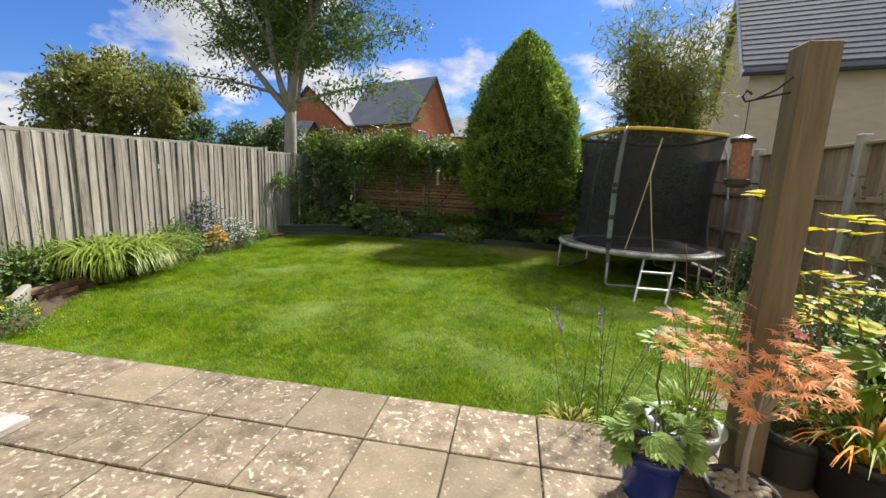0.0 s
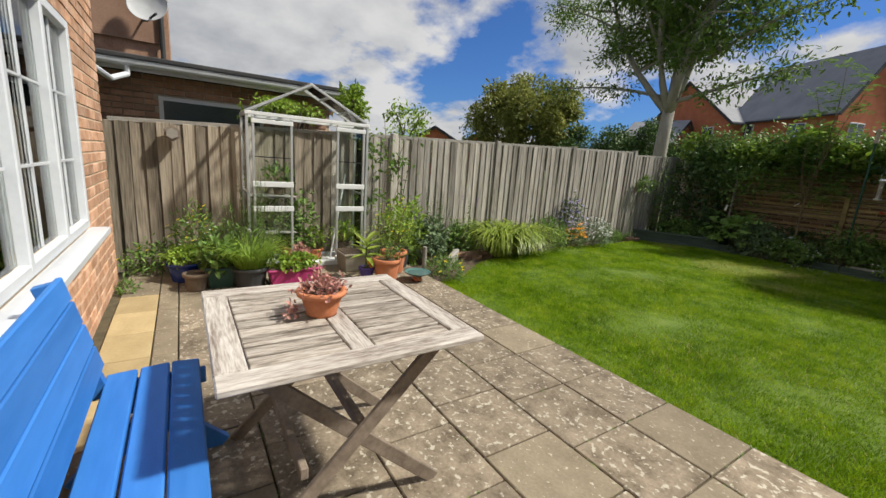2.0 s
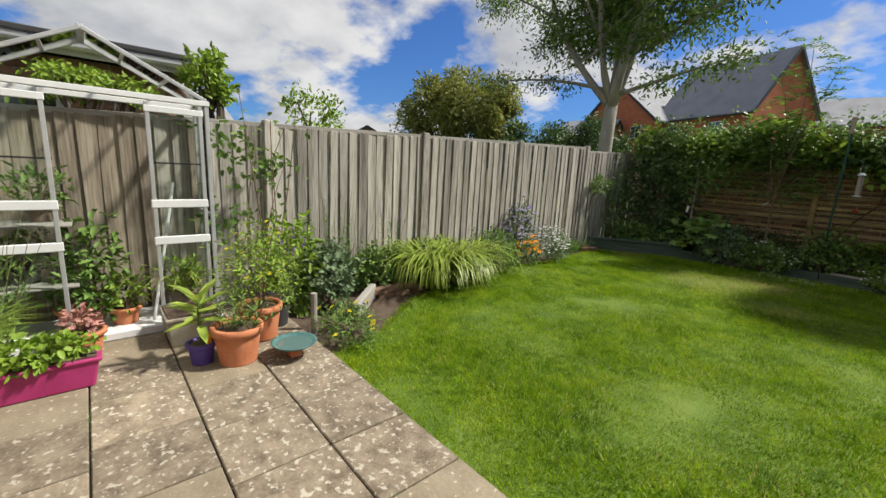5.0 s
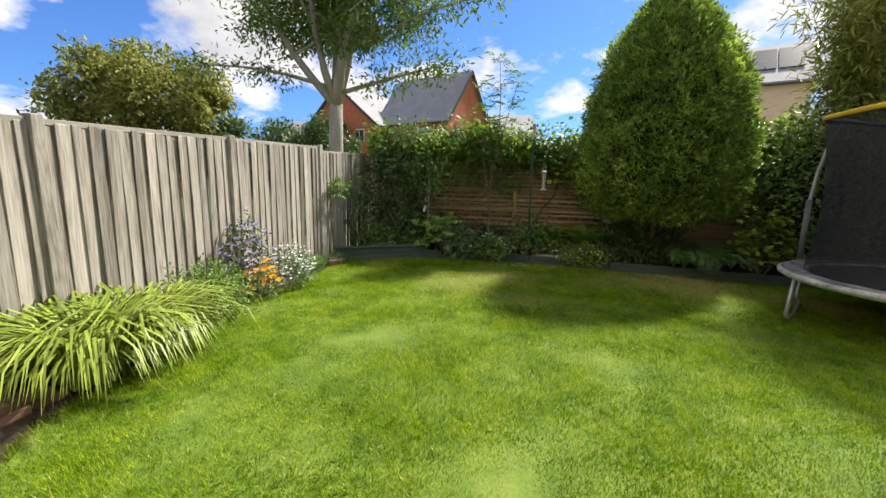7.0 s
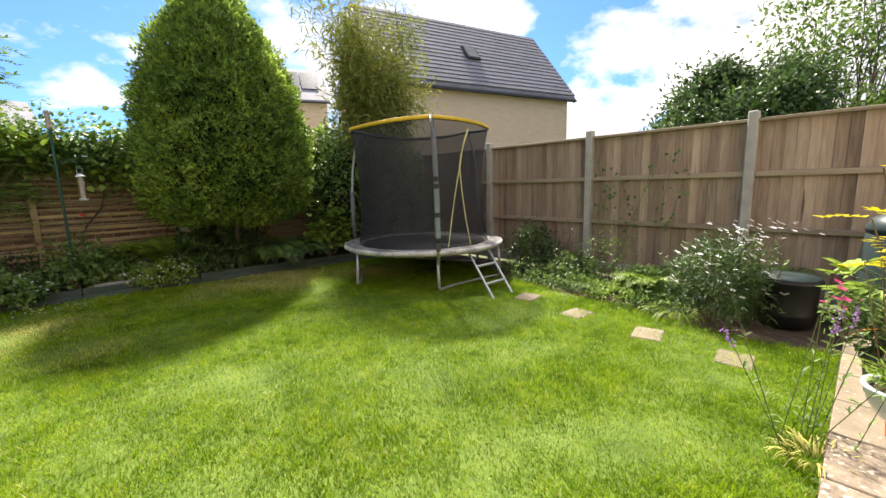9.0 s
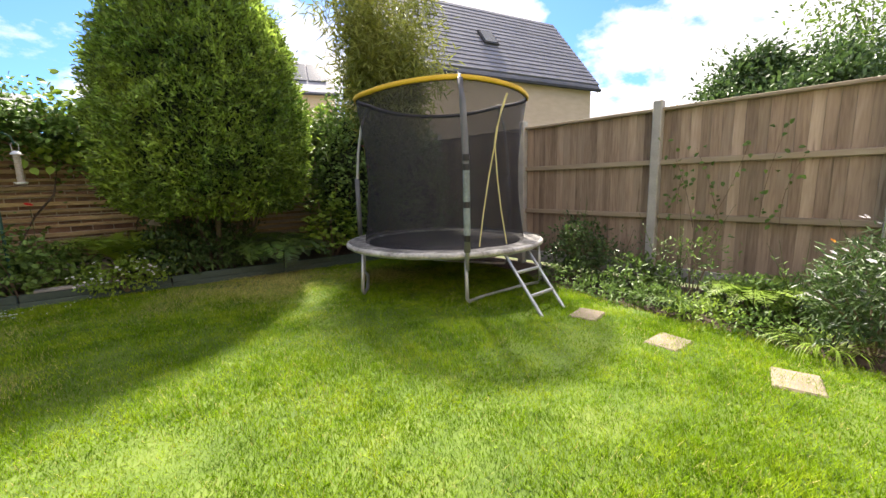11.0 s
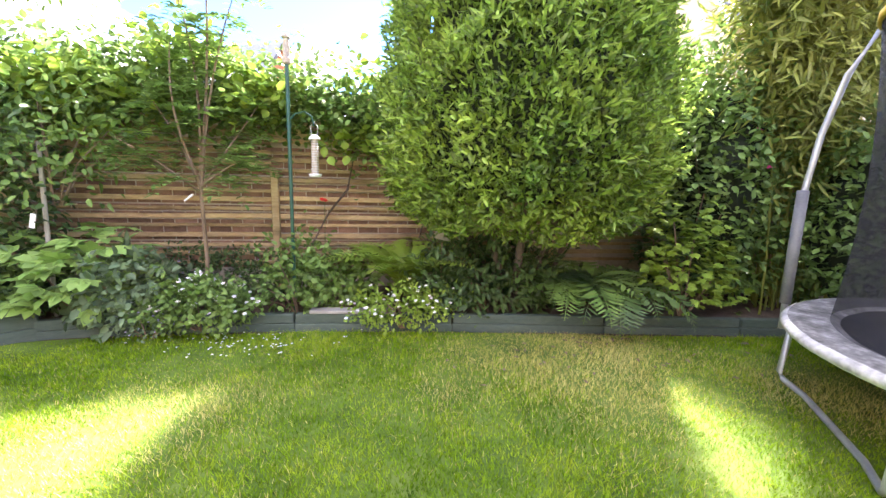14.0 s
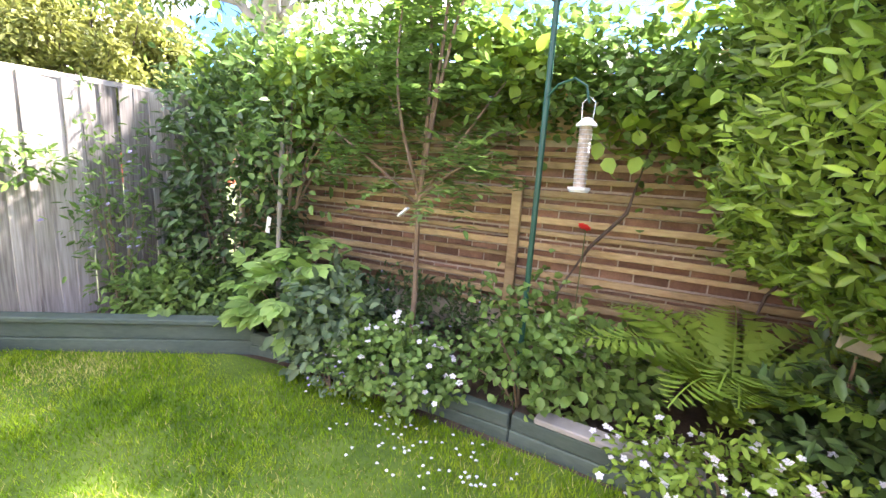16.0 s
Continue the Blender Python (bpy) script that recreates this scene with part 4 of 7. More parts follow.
def neighbour():
    """The flat-roofed brick building over the left fence."""
    ob = thing("neighbour_garage", -7.2, 0.0, 0.0, "brown brick flat-roofed building with white gutter", "building")
    part("wall", box(2.4, 4.6, 2.28, -1.2, -0.05, 1.14), M["mortar_dull"], ob)
    me = mesh_of("brick", box(0.03, 0.228, 0.07, bevel=0.004), M["brown_wall"])
    z, r = 1.42, 0
    while z < 2.26:
        y = -1.5 + (0.12 if r % 2 else 0)
        while y < 2.1:
            if not (-0.16 < y + 0.1 < 1.15 and 1.55 < z < 2.05):
                p = part("brick", me, None, ob)
                p.matrix_local = pose(0.008, y + 0.1, z)
            y += 0.24
        z += 0.082
        r += 1
    part("roof", box(3.0, 5.0, 0.055, -1.1, 0.0, 2.42, 0.01), M["felt"], ob)
    part("fascia", box(0.025, 4.9, 0.14, 0.31, 0.0, 2.325, 0.004), M["upvc"], ob, "white fascia board")
    bm = bmesh.new()
    prof = [(0.055 * math.cos(a), 0.055 * math.sin(a)) for a in np.linspace(math.pi, 2 * math.pi, 9)]
    rows = [[bm.verts.new((0.385 + px, yy, 2.35 + pz)) for px, pz in prof] for yy in (-2.4, 2.45)]
    for k in range(8):
        bm.faces.new((rows[0][k], rows[0][k + 1], rows[1][k + 1], rows[1][k]))
    part("gutter", bm, M["upvc"], ob, "white half-round gutter")
    part("downpipe", tube([(0.38, -0.45, 2.31), (0.38, -0.45, 2.2), (0.6, -0.6, 2.1), (1.9, -0.62, 2.06)], 0.034, 10), M["upvc"], ob)
    w = part("window", box(0.06, 1.35, 0.42, 0.02, 0.52, 1.8, 0.006), M["upvc"], ob, "white window frame")
    part("pane", box(0.02, 1.24, 0.31, 0.045, 0.52, 1.8), M["window_dark"], w)
    tall = thing("neighbour_house", -9.8, -4.1, 0.0, "brown brick neighbouring house with a satellite dish", "house")
    part("wall", box(3.0, 8.2, 7.5, -1.2, 0.0, 3.75), M["brown_wall"], tall)
    part("hung_tiles", box(0.06, 1.6, 3.0, 0.34, 3.2, 4.6), M["tile_hung"], tall)
    part("drainpipe", tube([(0.4, 4.0, 0.2), (0.4, 4.0, 7.0)], 0.04, 8), M["felt"], tall)
    d = bmesh.new()
    lathe([(0.02, 0.0), (0.12, 0.012), (0.22, 0.045), (0.3, 0.09), (0.305, 0.1), (0.29, 0.088), (0.2, 0.045), (0.02, 0.012)], 28, d)
    bmesh.ops.transform(d, matrix=pose(0.62, 3.85, 3.62, 72, 0, 75), verts=d.verts)
    dish = part("satellite_dish", d, M["dish"], tall, "grey satellite dish on a bracket", smooth=True)
    part("dish_arm", tube([(0.3, 3.7, 3.45), (0.6, 3.8, 3.4), (1.0, 3.95, 3.45)], 0.018, 6), M["felt"], dish)
    bird = thing("bird_box", -5.43, 0.0, 1.42, "hexagonal weathered wooden bird box on the fence", "bird box")
    part("shell", lathe([(0.085, 0.0), (0.085, 0.09), (0.06, 0.095)], 6), M["teak_leg"], bird).matrix_local = pose(0, 0, 0.06, 0, 90, 0)
    part("face", lathe([(0.058, 0.0), (0.058, 0.012)], 6), M["grey_timber"], bird).matrix_local = pose(0.093, 0, 0.06, 0, 90, 0)


build_ground()
build_patio()
stepping_stones()
left_fence()
right_fence()
back_fence()
house()
neighbour()


# ---------------------------------------------------------------- trees and large plants
def limb(bm, a, b, r0, r1, bend=0.12, n=5, sides=7):
    a, b = Vector(a), Vector(b)
    d = b - a
    o = Vector((random.uniform(-1, 1), random.uniform(-1, 1), random.uniform(-0.3, 0.8))) * d.length * bend
    pts = [a + d * (k / n) + o * math.sin(math.pi * k / n) for k in range(n + 1)]
    tube(pts, r0, sides, bm, taper=[r0 + (r1 - r0) * k / n for k in range(n + 1)])
    return pts


def big_tree():
    tree = thing("ash_tree", -7.65, 13.2, -0.15, "tall grey-barked ash tree with an airy crown", "tree")
    bm = bmesh.new()
    tube([(0, 0, 0), (0.03, 0, 1.6), (0.06, 0, 2.9), (0.1, 0, 3.9)], 0.3, 12, bm, taper=(0.27, 0.21, 0.19, 0.17))
    forks = []
    for dx, dy, dz, r in ((-0.15, 0.2, 4.4, 0.17), (1.5, -0.3, 4.2, 0.17), (0.5, 0.6, 5.2, 0.15), (-1.6, -0.2, 3.6, 0.12), (0.2, -0.8, 4.6, 0.12)):
        forks.append(limb(bm, (0.08, 0, 3.55), (dx * 1.35, dy * 1.6, 3.4 + dz), r, 0.05, 0.07))
    clumps = []
    for f in forks:
        for k in range(11):
            s = random.choice(f[2:])
            e = s + Vector((random.uniform(-2.6, 2.6), random.uniform(-2.2, 2.2), random.uniform(-0.5, 2.0)))
            e = Vector((max(-4.0, min(4.6, e.x)), e.y, max(3.1, e.z)))
            pts = limb(bm, s, e, 0.05, 0.015, 0.1, 4, 5)
            for j in range(4):
                s2 = random.choice(pts[2:])
                e2 = s2 + Vector((random.uniform(-1.1, 1.1), random.uniform(-1, 1), random.uniform(-0.6, 0.7)))
                limb(bm, s2, e2, 0.015, 0.005, 0.1, 3, 4)
                clumps.append(e2)
                clumps.append((s2 + e2) / 2)
    for a, b in (((0.1, 0, 4.0), (-4.0, -0.8, 4.6)), ((0.2, 0, 3.9), (3.6, -1.0, 4.3)), ((0.9, 0, 5.0), (4.4, -0.6, 5.9))):
        pts = limb(bm, a, b, 0.07, 0.012, 0.06, 6, 6)
        clumps += pts[2:] + pts[2:]
    part("trunk", bm, M["bark"], tree, "pale grey forked trunk", True)
    at, out = [], []
    for c in clumps:
        n = random.randint(20, 110)
        q = rng.normal(size=(n, 3)) * np.array([0.27, 0.27, 0.19])
        at.append(q + np.array(c))
        out.append(unit(q + 1e-3))
    at, out = np.concatenate(at), np.concatenate(out)
    a, f = leaf_dirs(out, 1.0, -0.6)
    part_mesh("crown", leaf_mesh("crown", at, a, f, 0.11 + 0.07 * rng.random(len(at)), 0.05, M["ash"]), tree)


def round_tree(name, x, y, z0, rx, ry, rz, trunk, count, leaf, mat, label, clumps=26, clump=0.42):
    tree = thing(name, x, y, -0.15, label, "tree")
    bm = bmesh.new()
    tube([(0, 0, 0), (0.05, 0, trunk * 0.6), (0, 0.05, trunk + rz * 0.5)], 0.15, 8, bm, taper=(0.16, 0.12, 0.06))
    cs, _ = ball_points(clumps, rx * 0.8, ry * 0.8, rz * 0.8, 0.45, 0.1, -0.8)
    cs[:, 2] += z0
    for c in cs:
        limb(bm, (0, 0, trunk * 0.75), tuple(c), 0.05, 0.012, 0.1, 4, 5)
    part("trunk", bm, M["bark_dark"], tree)
    at, out = [], []
    for c in cs:
        k = clump * random.uniform(0.65, 1.25)
        q, o = ball_points(count // clumps, rx * k, ry * k, rz * k * 0.9, 0.2, 0.3)
        at.append(q + c)
        out.append(o)
    at, out = np.concatenate(at), np.concatenate(out)
    a, f = leaf_dirs(out, 0.9, -0.2)
    part_mesh("crown", leaf_mesh("crown", at, a, f, leaf * (0.7 + 0.6 * rng.random(len(at))), leaf * 0.5, mat), tree)


def laurel():
    ob = thing("laurel", 0.08, 10.05, -0.1, "clipped cone-shaped bay laurel with glossy leaves", "shrub")
    n = 88000

    def radius(z):
        return np.interp(z, [0.9, 1.1, 1.45, 2.2, 3.0, 3.7, 4.2, 4.55, 4.8], [0.9, 1.12, 1.27, 1.3, 1.16, 0.9, 0.6, 0.33, 0.05])
    z = rng.uniform(0.92, 4.8, n)
    keep = rng.random(n) < radius(z) / 1.32 + 0.1
    z = z[keep]
    n = len(z)
    a = rng.uniform(0, 2 * math.pi, n)
    lump = np.array([noise.noise(Vector((math.cos(t) * 3.2, math.sin(t) * 3.2, h * 2.6))) for t, h in zip(a, z)])
    fine = np.array([noise.noise(Vector((math.cos(t) * 9, math.sin(t) * 9, h * 7))) for t, h in zip(a, z)])
    depth = rng.random(n) ** 1.6 * 0.34
    r = np.maximum(radius(z) * (1 + 0.09 * lump + 0.15 * fine) - depth + (rng.random(n) < 0.05) * rng.random(n) * 0.12, 0.01)
    at = np.c_[np.cos(a) * r, np.sin(a) * r, z + 0.1 * lump]
    out = np.c_[np.cos(a), np.sin(a), np.interp(z, [0.7, 1.5, 3.0, 4.8], [-0.35, 0.05, 0.25, 1.2])]
    ax = out + np.array([0, 0, 0.35]) + rng.normal(size=(n, 3)) * 0.75
    fc = out * 0.8 + rng.normal(size=(n, 3)) * 0.5 + np.array([0, 0, 0.5])
    part_mesh("foliage", leaf_mesh("foliage", at, ax, fc, 0.048 + 0.042 * rng.random(n), 0.02 + 0.009 * rng.random(n), M["laurel"], 0.22, 0.08), ob)
    # added dark solid behind the leaves; its colour paints the shade in the gaps
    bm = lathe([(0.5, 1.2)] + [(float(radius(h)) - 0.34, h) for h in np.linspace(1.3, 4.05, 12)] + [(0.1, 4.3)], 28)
    part("crown_core", bm, M["crown_shade"], ob)
    for k in range(9):
        t = k * 0.7
        bm = bmesh.new()
        limb(bm, (0.16 * math.cos(t), 0.16 * math.sin(t), 0), (0.6 * math.cos(t + 0.3), 0.6 * math.sin(t + 0.3), 1.3), 0.045, 0.03, 0.08)
        part("trunk", bm, M["bark_dark"], ob, "bare dark stem under the crown")
    # low dark suckers round the foot
    bush("laurel_suckers", -0.2, 9.85, 0.0, 0.8, 0.3, 0.42, 2600, 0.09, 0.035, M["dark_leaf"], "dark laurel shoots at the foot of the cone", "shrub")


def bamboo():
    ob = thing("bamboo", 3.0, 9.75, -0.1, "tall yellow-green bamboo clump behind the trampoline", "bamboo")
    at, out = [], []
    for k in range(54):
        bx, by = random.gauss(0, 0.22), random.gauss(0, 0.2)
        h = random.uniform(3.4, 5.2)
        lx, ly = random.gauss(-0.05, 0.55), random.gauss(0, 0.4)
        pts = [(bx + lx * s * s, by + ly * s * s, h * s) for s in np.linspace(0, 1, 7)]
        part("cane", tube(pts, 0.009, 5, taper=[0.011 * (1 - 0.75 * s) for s in np.linspace(0, 1, 7)]), M["bamboo"], ob)
        for j in range(24):
            s = random.uniform(0.42, 1.0)
            c = np.array([bx + lx * s * s, by + ly * s * s, h * s])
            q = rng.normal(size=(15, 3)) * 0.16
            at.append(c + q)
            out.append(unit(q))
    at, out = np.concatenate(at), np.concatenate(out)
    a, f = leaf_dirs(out, 0.7, -0.3)
    part_mesh("foliage", leaf_mesh("foliage", at, a, f, 0.14 + 0.07 * rng.random(len(at)), 0.026, M["bamboo"]), ob)


def pinnate(at, heading, n_pairs, length, leaf, width, mat, name, droop=0.4):
    """Feathered leaves: pairs of leaflets along a drooping stalk."""
    P, A, F = [], [], []
    for p, h in zip(at, heading):
        h = h / max(1e-6, np.linalg.norm(h))
        s = unit(np.cross(h, [0, 0, 1.0])[None])[0]
        for k in range(n_pairs):
            u = (k + 0.6) / n_pairs
            q = p + h * length * u - np.array([0, 0, 1]) * droop * length * u * u
            for sg in (-1, 1):
                P.append(q)
                A.append(s * sg + h * 0.45 + rng.normal(size=3) * 0.08)
                F.append(np.array([0, 0, 1.0]) + rng.normal(size=3) * 0.15)
        P.append(p + h * length - np.array([0, 0, 1]) * droop * length)
        A.append(h)
        F.append(np.array([0, 0, 1.0]))
    return leaf_mesh(name, np.array(P), np.array(A), np.array(F), leaf, width, mat, 0.15)


def rowan():
    ob = thing("rowan_sapling", -2.82, 10.07, -0.05, "young rowan sapling with feathery leaves and a label", "tree")
    bm = bmesh.new()
    tube([(0, 0, 0), (0.02, 0, 0.6), (0.01, 0, 1.15)], 0.025, 8, bm, taper=(0.02, 0.018, 0.016))
    ends = []
    for x, y, z in ((0.1, 0.1, 3.6), (-0.25, 0.15, 3.2), (0.45, 0.25, 3.3), (-0.1, -0.1, 2.4), (0.55, -0.2, 1.5), (-0.55, -0.15, 1.6), (0.5, 0.2, 2.0), (-0.5, 0.2, 2.1)):
        ends.append(limb(bm, (0.01, 0, 1.1 + 0.15 * random.random()), (x, y, z), 0.014, 0.004, 0.06, 6, 6))
    part("stem", bm, M["stem_brown"], ob)
    at, hd = [], []
    for pts in ends:
        for p in pts[2:]:
            for k in range(7):
                at.append(np.array(p) + rng.normal(size=3) * 0.08)
                hd.append(np.array([random.gauss(0, 1), random.gauss(0, 1), random.gauss(0.1, 0.4)]))
    part_mesh("foliage", pinnate(at, hd, 6, 0.22, 0.08, 0.032, M["mid_leaf"], "foliage"), ob)
    part("plant_label", box(0.012, 0.03, 0.09, -0.07, -0.05, 1.12, turn=pose(0, 0, 0, 0, 50, 0)), M["paper"], ob, "white plastic plant label")


def ivy():
    ob = thing("climbing_ivy", -1.0, 10.72, 1.75, "climbing ivy and vine over the back fence", "climber")
    n = 24000
    x = rng.uniform(-4.4, 4.4, n)
    z = rng.normal(size=n) * 0.2 + 0.33
    hang = np.array([noise.noise(Vector((a * 1.1, 2, 0))) for a in x])
    z = z - (np.maximum(hang, -0.15) * 0.5 + 0.45 * np.exp(-((x - 0.0) / 0.7) ** 2)) * rng.random(n)
    y = -rng.random(n) ** 1.5 * 0.4 + 0.14 * rng.normal(size=n) + 0.05
    at = np.c_[x, y, z]
    out = np.c_[rng.normal(size=n) * 0.4, -np.ones(n), 0.7 * np.ones(n)]
    a, f = leaf_dirs(unit(out), 0.7, -0.5)
    pick = np.array([noise.noise(Vector((p[0] * 1.5, 4, p[2] * 2))) for p in at]) + rng.normal(size=n) * 0.15
    for nm, sel, mat, ln, w in (("dark_foliage", pick < 0.2, M["mid_leaf"], 0.065, 0.055), ("bright_foliage", pick >= 0.2, M["bright_leaf"], 0.1, 0.085)):
        part_mesh(nm, leaf_mesh(nm, at[sel], a[sel], f[sel], ln * (0.7 + 0.6 * rng.random(sel.sum())), w, mat, 0.12), ob)
    bm = bmesh.new()
    tube([(-0.95, -0.05, -1.6), (-0.98, -0.06, -1.2), (-0.8, -0.05, -0.85), (-0.6, -0.05, -0.6), (-0.5, 0, -0.1)], 0.014, 6, bm)
    tube([(0.1, -0.05, -1.5), (0.2, -0.06, -1.0), (0.45, -0.05, -0.6), (0.6, 0, 0.0)], 0.01, 6, bm)
    part("vine_stems", bm, M["bark_dark"], ob)


def fern(name, x, y, z, n, length, mat, label, group="", fall=2.0):
    """Arching fronds: each a midrib with tapering leaflets grown on both sides."""
    ob = thing(name, x, y, z, label, "fern", group)
    for k in range(n):
        t = 2 * math.pi * k / n + random.uniform(-0.2, 0.2)
        h = np.array([math.cos(t), math.sin(t), 0])
        s = np.array([-h[1], h[0], 0])
        ln = length * random.uniform(0.7, 1.1)
        lift = random.uniform(1.15, 1.4)
        p = np.array([0, 0, 0.02])
        v, f = [p - s * 0.003, p + s * 0.003], []
        for j in range(26):
            u = j / 25
            ang = lift - fall * u
            d = h * math.cos(ang) + np.array([0, 0, 1]) * math.sin(ang)
            nor = np.cross(d, s) * -1
            p = p + d * ln / 26
            i = len(v)
            v += [p - s * 0.003, p + s * 0.003]
            f += [(i - 2, i - 1, i + 1), (i - 2, i + 1, i)] if j == 0 else [(last, last + 1, i + 1), (last, i + 1, i)]
            last = i
            size = 0.2 * ln * math.sin(math.pi * min(1, 0.12 + 0.88 * u)) + 0.008
            for sg in (-1, 1):
                a = s * sg + d * 0.42 + rng.normal(size=3) * 0.07 - np.array([0, 0, 0.15])
                w = d * size * 0.11
                b = i if sg < 0 else i + 1
                m = len(v)
                v += [v[b] + a * size * 0.35 - w + nor * size * 0.04, v[b] + a * size * 0.35 + w + nor * size * 0.04, v[b] + a * size * 0.75 - w * 0.7, v[b] + a * size * 0.75 + w * 0.7, v[b] + a * size - nor * size * 0.08]
                f += [(b, m, m + 1), (m, m + 2, m + 3), (m, m + 3, m + 1), (m + 2, m + 4, m + 3)]
        part_mesh("frond", tri_mesh("frond", np.array(v), np.array(f), mat), ob)
    return ob


def strap_plant(name, x, y, z, n, length, width, mat, label, category="plant", arch=0.7, lift=1.25, spread=0.12, group=""):
    ob = thing(name, x, y, z, label, category, group)
    t = rng.uniform(0, 2 * math.pi, n)
    r = rng.random(n) ** 0.5 * spread
    base = np.c_[np.cos(t) * r, np.sin(t) * r, np.zeros(n)]
    hd = np.c_[np.cos(t), np.sin(t)] + rng.normal(size=(n, 2)) * 0.35
    part_mesh("leaves", strap_mesh("leaves", base, hd, length * (0.6 + 0.55 * rng.random(n)), width, mat, arch, lift, 6), ob)
    return ob


def spike_plant(name, x, y, z, n, height, mat_flower, label, spread=0.16, leaf_mat=None, bare=False):
    """Thin upright stems with small leaves and flower spikes at their tops."""
    ob = thing(name, x, y, z, label, "plant")
    P, O, T = [], [], []
    for k in range(n):
        bx, by = random.gauss(0, spread * 0.5), random.gauss(0, spread * 0.5)
        lx, ly = random.gauss(0, spread), random.gauss(0, spread)
        h = height * random.uniform(0.6, 1.05)
        pts = [(bx + lx * s, by + ly * s, h * s) for s in (0, 0.35, 0.7, 1.0)]
        part("stem", tube(pts, 0.002, 4, taper=(0.003, 0.0025, 0.002, 0.0014)), M["stem_brown"] if bare else M["stem"], ob)
        for j in range(14 if not bare else 3):
            s = random.uniform(0.05, 0.8)
            P.append((bx + lx * s, by + ly * s, h * s))
            O.append((random.gauss(0, 1), random.gauss(0, 1), 0.6))
        if mat_flower and random.random() < 0.6:
            for j in range(26):
                s = random.uniform(0.86, 1.03)
                T.append((bx + lx * s + random.gauss(0, 0.006), by + ly * s + random.gauss(0, 0.006), h * s))
    P, O = np.array(P), np.array(O)
    part_mesh("leaves", leaf_mesh("leaves", P, O, np.tile([0, 0, 1.0], (len(P), 1)) + O * 0.1, 0.05, 0.012, leaf_mat or M["mid_leaf"]), ob)
    if T:
        T = np.array(T)
        o = rng.normal(size=T.shape)
        part_mesh("blossom", leaf_mesh("blossom", T, o, o[:, ::-1] + 0.1, 0.016, 0.01, mat_flower), ob)
    return ob


def lobed_leaves(at, out, size, mat, name, fingers=5, finger=0.36, fan=2.3):
    """Hand-shaped leaves of several pointed fingers."""
    P, A, F, L = [], [], [], []
    for p, o in zip(at, out):
        up = unit((np.array([0, 0, 1.0]) + rng.normal(size=3) * 0.35)[None])[0]
        h = unit((o - up * np.dot(o, up))[None])[0]
        s = np.cross(up, h)
        for k in range(fingers):
            t = (k - (fingers - 1) / 2) * (fan / fingers)
            P.append(p)
            A.append(h * math.cos(t) + s * math.sin(t) - up * 0.15)
            F.append(up)
            L.append(size * (1 - 0.25 * min(1.6, abs(t))))
    L = np.array(L)
    return leaf_mesh(name, np.array(P), np.array(A), np.array(F), L, L * finger, mat, 0.1, 0.08)


# ---------------------------------------------------------------- pots
def pot(name, x, y, z, r, h, mat, label, rim=0.012, flare=0.78, category="flower pot", square=False, group=""):
    ob = thing(name, x, y, z, label, category, group)
    if square:
        bm = box(2 * r * flare, 2 * r * flare, h, 0, 0, h / 2, 0.008, taper=1 / flare)
        part("body", bm, mat, ob)
        part("rim", box(2 * r + 0.02, 2 * r + 0.02, 0.025, 0, 0, h - 0.01, 0.006), mat, ob)
        part("soil", box(2 * r - 0.02, 2 * r - 0.02, 0.012, 0, 0, h + 0.006), M["soil"], ob)
    else:
        part("body", lathe([(r * flare, 0), (r * flare * 1.01, 0.01), (r * 0.97, h * 0.8), (r * 0.97, h * 0.82)]), mat, ob, smooth=True)
        part("rim", lathe([(r * 0.96, h * 0.8), (r + rim, h * 0.81), (r + rim * 1.15, h * 0.985), (r + rim * 0.6, h), (r * 0.9, h), (r * 0.88, h * 0.9)], close=False), mat, ob, smooth=True)
        part("soil", lathe([(0.001, h * 0.91), (r * 0.91, h * 0.9)], close=False), M["soil"], ob)
    return ob


big_tree()
round_tree("hawthorn_tree", -14.5, 13.6, 3.5, 3.1, 2.6, 2.5, 1.4, 24000, 0.16, M["far_leaf"], "loose yellow-green tree behind the fence", 84, 0.21)
round_tree("garden_tree", -11.2, 14.6, 2.2, 2.2, 1.7, 1.6, 1.0, 12000, 0.12, M["dark_leaf"], "dark green bushy tree behind the fence", 30, 0.32)
round_tree("garden_tree", -9.3, 15.6, 2.1, 1.7, 1.5, 1.6, 1.0, 9000, 0.12, M["dark_leaf"], "green bushy tree beside the ash trunk", 26, 0.32)
round_tree("young_tree", -8.9, 4.6, 1.9, 0.8, 0.8, 0.95, 1.0, 1500, 0.09, M["bright_leaf"], "light green young tree over the fence", 12)
round_tree("climbing_shrub", -6.6, 1.35, 2.12, 0.3, 0.6, 0.2, 1.6, 700, 0.07, M["bright_leaf"], "leafy climber against the neighbouring building", 14)
round_tree("climbing_shrub", -6.5, 2.4, 2.3, 0.28, 0.26, 0.36, 1.7, 800, 0.08, M["bright_leaf"], "bright leafy climber over the fence top", 12)
round_tree("dome_tree", 20.2, 6.7, 3.3, 3.6, 3.4, 3.2, 1.2, 60000, 0.22, M["dark_leaf"], "dense dark green domed tree behind the fence", 50, 0.4)
round_tree("hedge_tree", 25.0, 1.5, 3.0, 4.5, 3.5, 2.2, 1.2, 16000, 0.22, M["ash"], "olive green hedge trees behind the fence", 30)
round_tree("tall_tree", 28.0, 3.5, 8.0, 6.0, 4.5, 4.5, 3.0, 4000, 0.26, M["ash"], "tall thin-leaved tree far behind the fence", 46)
laurel()
bamboo()
rowan()
ivy()
